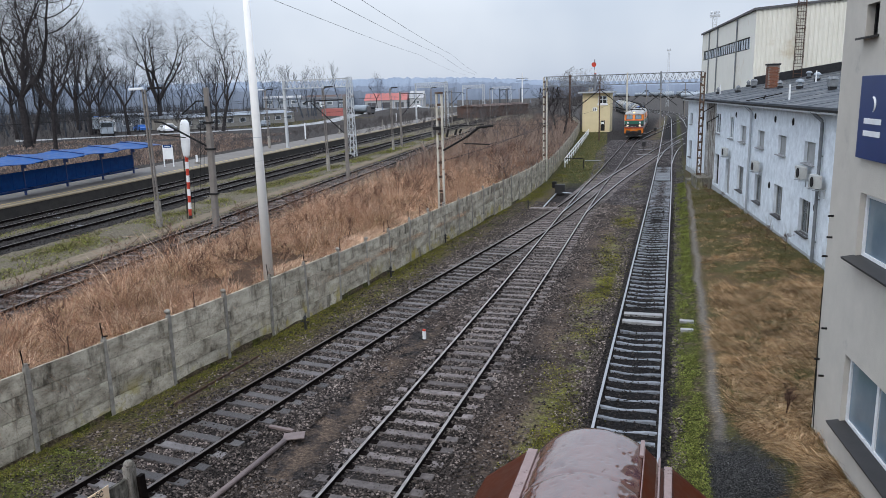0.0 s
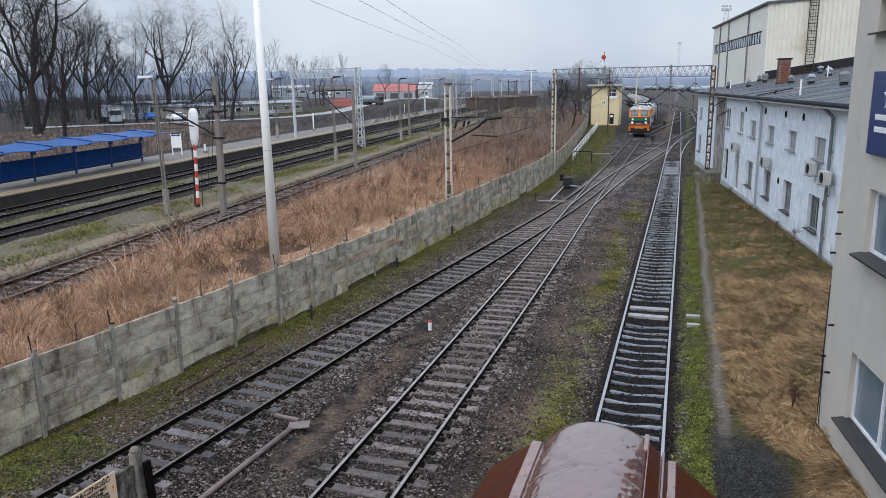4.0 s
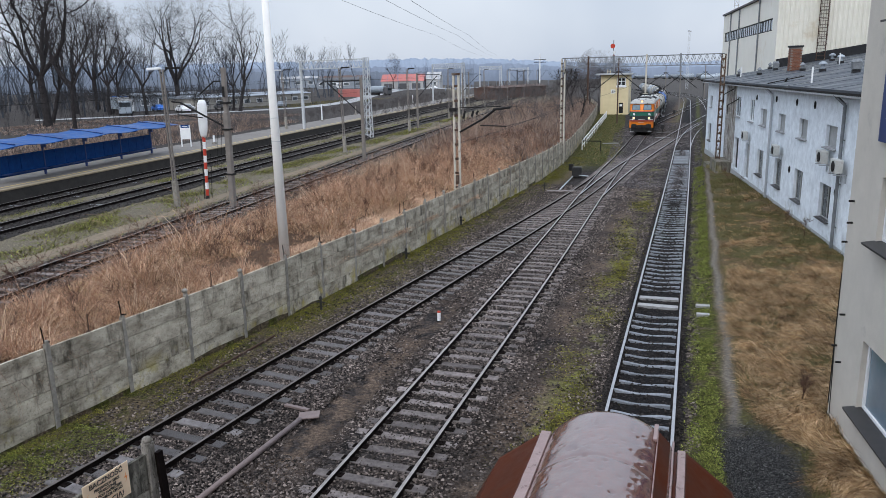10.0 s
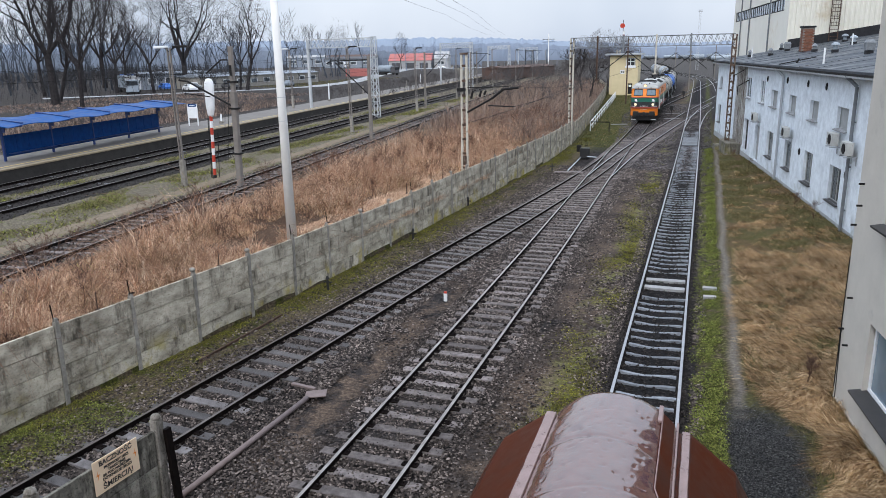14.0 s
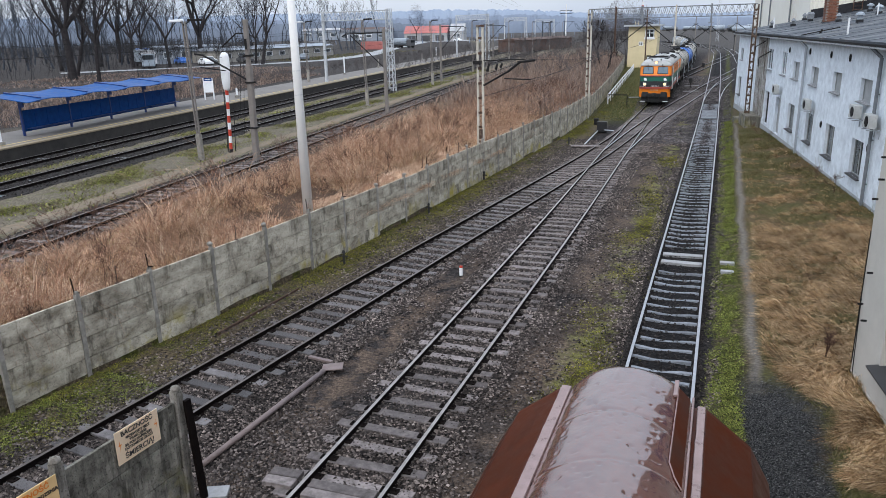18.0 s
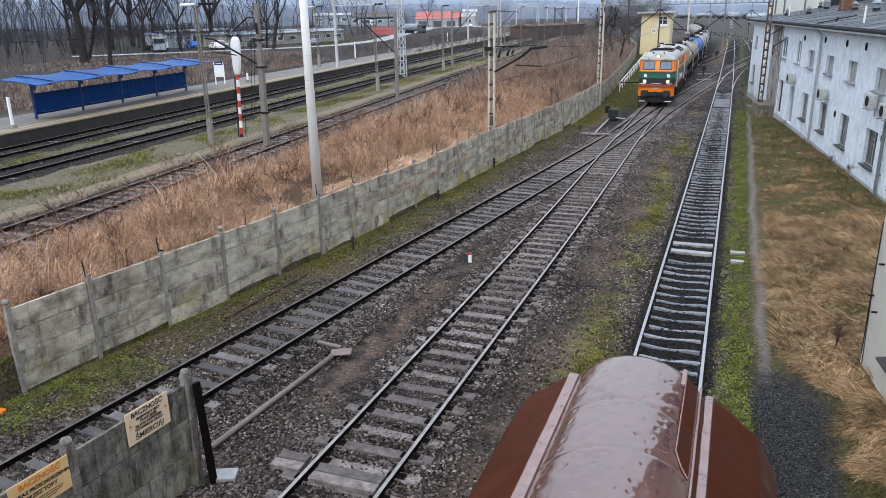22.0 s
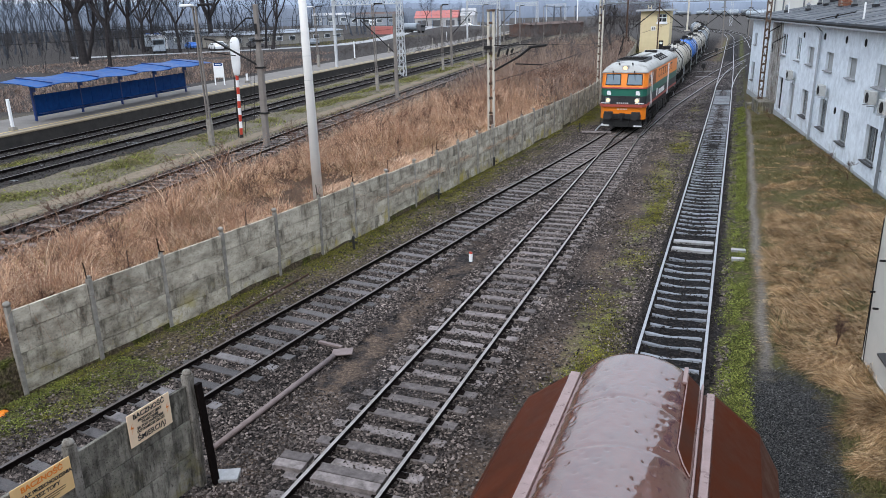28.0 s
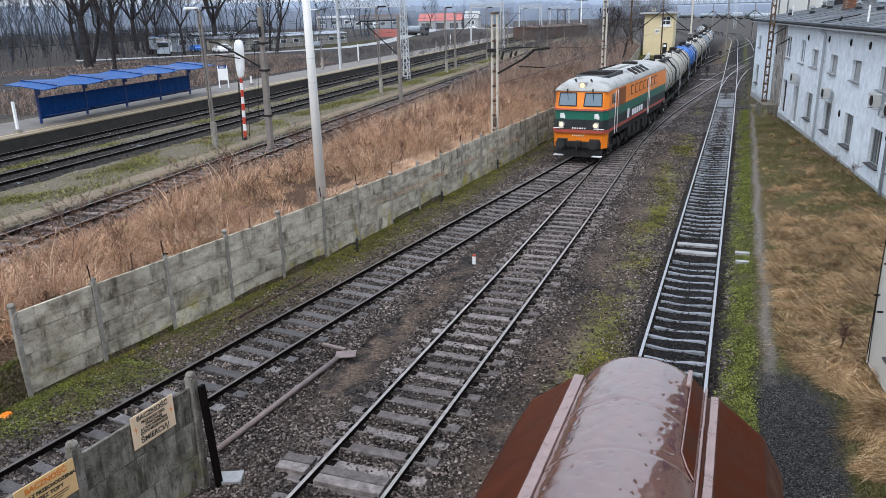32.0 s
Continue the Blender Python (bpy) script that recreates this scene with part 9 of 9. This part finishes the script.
def loose_boards(name, x, y, z, sx, sy, rz, m, label, n=1, gap=0.02):
    t = thing(name, pose(x, y, z, 0, 0, rz), label, "board", "loose boards and slabs by the tracks")
    for k in range(n):
        bm = bmesh.new()
        box(bm, 0, (k - (n - 1) / 2) * (sy + gap), 0, sx, sy, 0.09, bevel=0.012)
        part("board", bm, M[m], t)


loose_boards("crossing_boards", -5.72, 9.75, -0.09, 1.28, 0.24, 1.0, "sleeper_wood", "grey weathered crossing boards between the rails", 2)
loose_boards("crossing_boards", -6.95, 9.9, -0.10, 0.6, 0.24, 3.0, "sleeper_wood", "grey weathered crossing boards outside the rail", 2)
loose_boards("concrete_patch", -7.85, 9.15, -0.13, 0.42, 0.34, 25, "slab", "broken grey concrete patch in the gravel")
loose_boards("slab", 0.62, 25.15, -0.02, 0.45, 0.22, 2, "slab", "small pale slab beside the rail")
loose_boards("slab", 0.62, 24.2, -0.02, 0.4, 0.2, 4, "slab", "small pale slab beside the rail")


def litter(x, y, s, rz, m, label):
    """A crumpled scrap."""
    t = thing("litter", pose(x, y, ground_z(x, y) + 0.02, 0, 0, rz), label, "litter")
    bm = bmesh.new()
    r = bmesh.ops.create_icosphere(bm, subdivisions=2, radius=s)
    for v in bm.verts:
        v.co *= 1 + 0.5 * noise.noise(v.co * 14 / s * 0.1)
        v.co.z *= 0.45
    part("scrap", bm, M[m], t)


litter(-13.55, 9.27, 0.12, 20, "orange", "crumpled orange plastic scrap by the fence")


def old_rail():
    t = thing("loose_rail", None, "dark rusty loose rail lying along the fence", "rail")
    bm = bmesh.new()
    a, b = Vector((-12.15, 15.0, -0.05)), Vector((-11.88, 18.7, -0.02))
    n = Vector((1, -0.07, 0)).normalized()
    loft(bm, [[c + n * u * 0.7 + Vector((0, 0, w * 0.6 + 0.07)) for u, w in RAIL] for c in (a, b)])
    bmesh.ops.recalc_face_normals(bm, faces=bm.faces)
    part("rail", bm, M["rust"], t)


old_rail()


def marker_post(x, y, label, red=True):
    t = thing("marker_post", pose(x, y, -0.15), label, "post", "small marker posts")
    bm = bmesh.new()
    box(bm, 0, 0, 0.14, 0.11, 0.08, 0.28, bevel=0.02)
    part("shaft", bm, M["white_paint"], t)
    bm = bmesh.new()
    box(bm, 0, 0, 0.30, 0.10, 0.075, 0.08, bevel=0.02)
    part("cap", bm, M["red_paint"] if red else M["white_paint"], t, "red painted cap")


marker_post(-7.59, 21.8, "small white clearance marker with a red head")


def hydrant(x, y):
    t = thing("track_valve", pose(x, y, -0.05), "small black iron valve at the foot of the fence", "valve", "valves by the fence")
    bm = bmesh.new()
    tube(bm, (0, 0, 0), (0, 0, 0.42), 0.05, 0.04, 8)
    tube(bm, (0, 0, 0.42), (0, 0, 0.52), 0.07, 0.03, 8)
    part("stem", bm, M["black"], t)
    bm = bmesh.new()
    tube(bm, (-0.16, 0, 0.3), (0.16, 0, 0.3), 0.03, n=6)
    part("handle", bm, M["black"], t)


hydrant(-11.75, 21.5)
hydrant(-11.5, 28.9)
hydrant(-11.35, 36.5)
hydrant(-9.4, 49.5)


def point_machine():
    t = thing("point_machine", pose(-8.25, 56.5, -0.1, 0, 0, 5), "black switch lever box beside the points", "switch lever")
    bm = bmesh.new()
    box(bm, 0, 0, 0.4, 0.75, 0.5, 0.8, bevel=0.05)
    part("housing", bm, M["black"], t)
    bm = bmesh.new()
    box(bm, -0.45, 0.1, 0.75, 0.35, 0.35, 0.5, bevel=0.04)
    part("weight", bm, M["dark_steel"], t)
    bm = bmesh.new()
    tube(bm, (0.2, -0.4, 0.2), (0.9, -0.4, 0.15), 0.04, n=6)
    tube(bm, (-0.3, -0.3, 0.1), (-0.7, -7.0, 0.12), 0.05, n=6)
    part("rod", bm, M["zinc"], t)
    bm = bmesh.new()
    box(bm, -0.6, -7.4, 0.06, 1.9, 0.4, 0.10, bevel=0.02)
    part("base_plate", bm, M["sleeper_wood"], t, "grey base plate")


point_machine()
for x, y in ((-3.4, 92.0), (-3.6, 100.0), (-8.6, 84.0)):
    loose_boards("point_rodding", x, y, -0.02, 1.8, 0.12, 20, "slab", "pale switch rodding cover beside the points")


def yard_signal(x, y, tall):
    t = thing("shunting_signal", pose(x, y, -0.1), "small dark shunting signal beside the yard track", "signal", "shunting signals")
    bm = bmesh.new()
    tube(bm, (0, 0, 0), (0, 0, tall), 0.06, n=8)
    part("post", bm, M["dark_steel"], t)
    bm = bmesh.new()
    box(bm, 0, 0, tall, 0.45, 0.3, 0.6, bevel=0.04)
    part("head", bm, M["black"], t)


yard_signal(-3.2, 132.0, 1.0)
yard_signal(-3.7, 98.0, 0.9)
yard_signal(2.0, 215.0, 4.0)
yard_signal(1.7, 88.0, 1.2)


def white_handrail():
    t = thing("handrail", None, "white tubular handrail along the grass by the signal box", "railing")
    a, b = Vector((-10.67, 76.3, -0.1)), Vector((-14.6, 134, -0.1))
    n = 16
    for k in range(n + 1):
        p = a.lerp(b, k / n)
        bm = bmesh.new()
        tube(bm, p, p + Vector((0, 0, 1.0)), 0.05, n=6)
        part("post", bm, M["white_paint"], t)
    for z in (0.55, 1.0):
        bm = bmesh.new()
        tube(bm, a + Vector((0, 0, z)), b + Vector((0, 0, z)), 0.05, n=6)
        part("rail", bm, M["white_paint"], t)
    bm = bmesh.new()
    u_rail(bm, [a + Vector((0, 0, 1.0)), a + Vector((1.9, -0.2, 1.0)), a + Vector((1.9, -0.2, 0.0))], 0.05)
    part("gate_bar", bm, M["dark_steel"], t)


white_handrail()


def fence_stubs():
    """Short iron rods standing on the fence posts."""
    for y in (13.1, 17.2, 25.3, 29.3, 33.4):
        t = thing("iron_rod", pose(wall_x(y) - 0.02, y, 1.9), "short rusty iron rod on a fence post", "rod", "rods on the fence")
        bm = bmesh.new()
        tube(bm, (0, 0, 0), (0.01, 0, 0.48), 0.014, n=6)
        part("shaft", bm, M["rust"], t)
        bm = bmesh.new()
        box(bm, 0, 0, 0.03, 0.06, 0.1, 0.05)
        part("clamp", bm, M["rust"], t)


fence_stubs()


def footbridge():
    """The deck and parapet on which the camera stands, behind and under the view."""
    t = thing("footbridge", None, "steel footbridge deck with a railing over the tracks", "bridge", kind="structure")
    bm = bmesh.new()
    box(bm, -4, -1.9, 5.95, 40, 2.4, 0.25)
    part("deck", bm, M["dark_concrete"], t)
    bm = bmesh.new()
    for z in (6.5, 7.1):
        tube(bm, (-24, -3.0, z), (16, -3.0, z), 0.03, n=6)
    for k in range(21):
        tube(bm, (-24 + k * 2, -3.0, 6.05), (-24 + k * 2, -3.0, 7.1), 0.03, n=6)
    part("railing", bm, M["dark_steel"], t)


footbridge()


# ---- what moves: the train rolls along the siding at a steady walking pace ----
def along(fx, y0, y1, step=0.25):
    """Distances along a track from y0, for finding the place a given way farther on."""
    ys = np.arange(y0, y1, step)
    xs = np.array([fx(y) for y in ys])
    return ys, np.concatenate([[0], np.cumsum(np.hypot(np.diff(xs), step))])


def motions():
    ys, ss = along(siding_x, 20, 460)

    def at(s):
        y = float(np.interp(s, ss, ys))
        return Vector((siding_x(y), y, 0.0))

    speed = 2.585
    start = float(np.interp(121.6, ys, ss))
    times = [k * 2.0 for k in range(17)]
    for ob, sets, length, back, radius in TRAIN:
        rows = []
        for t in times:
            s = start - speed * t + back
            a, b = at(s + length * 0.2), at(s + length * 0.8)
            d = (b - a).normalized()
            p = a - d * length * 0.2
            rows.append((t, pose(p.x, p.y, p.z, 0, 0, math.degrees(math.atan2(-d.x, d.y)))))
        walk(ob, rows)
        for w in sets:
            c = w.matrix_basis.translation.copy()
            turn = speed / radius
            n = int(32.0 / 0.25)
            walk(w, [(k * 0.25, Matrix.Translation(c) @ Matrix.Rotation(turn * k * 0.25, 4, "X")) for k in range(n + 1)])


motions()
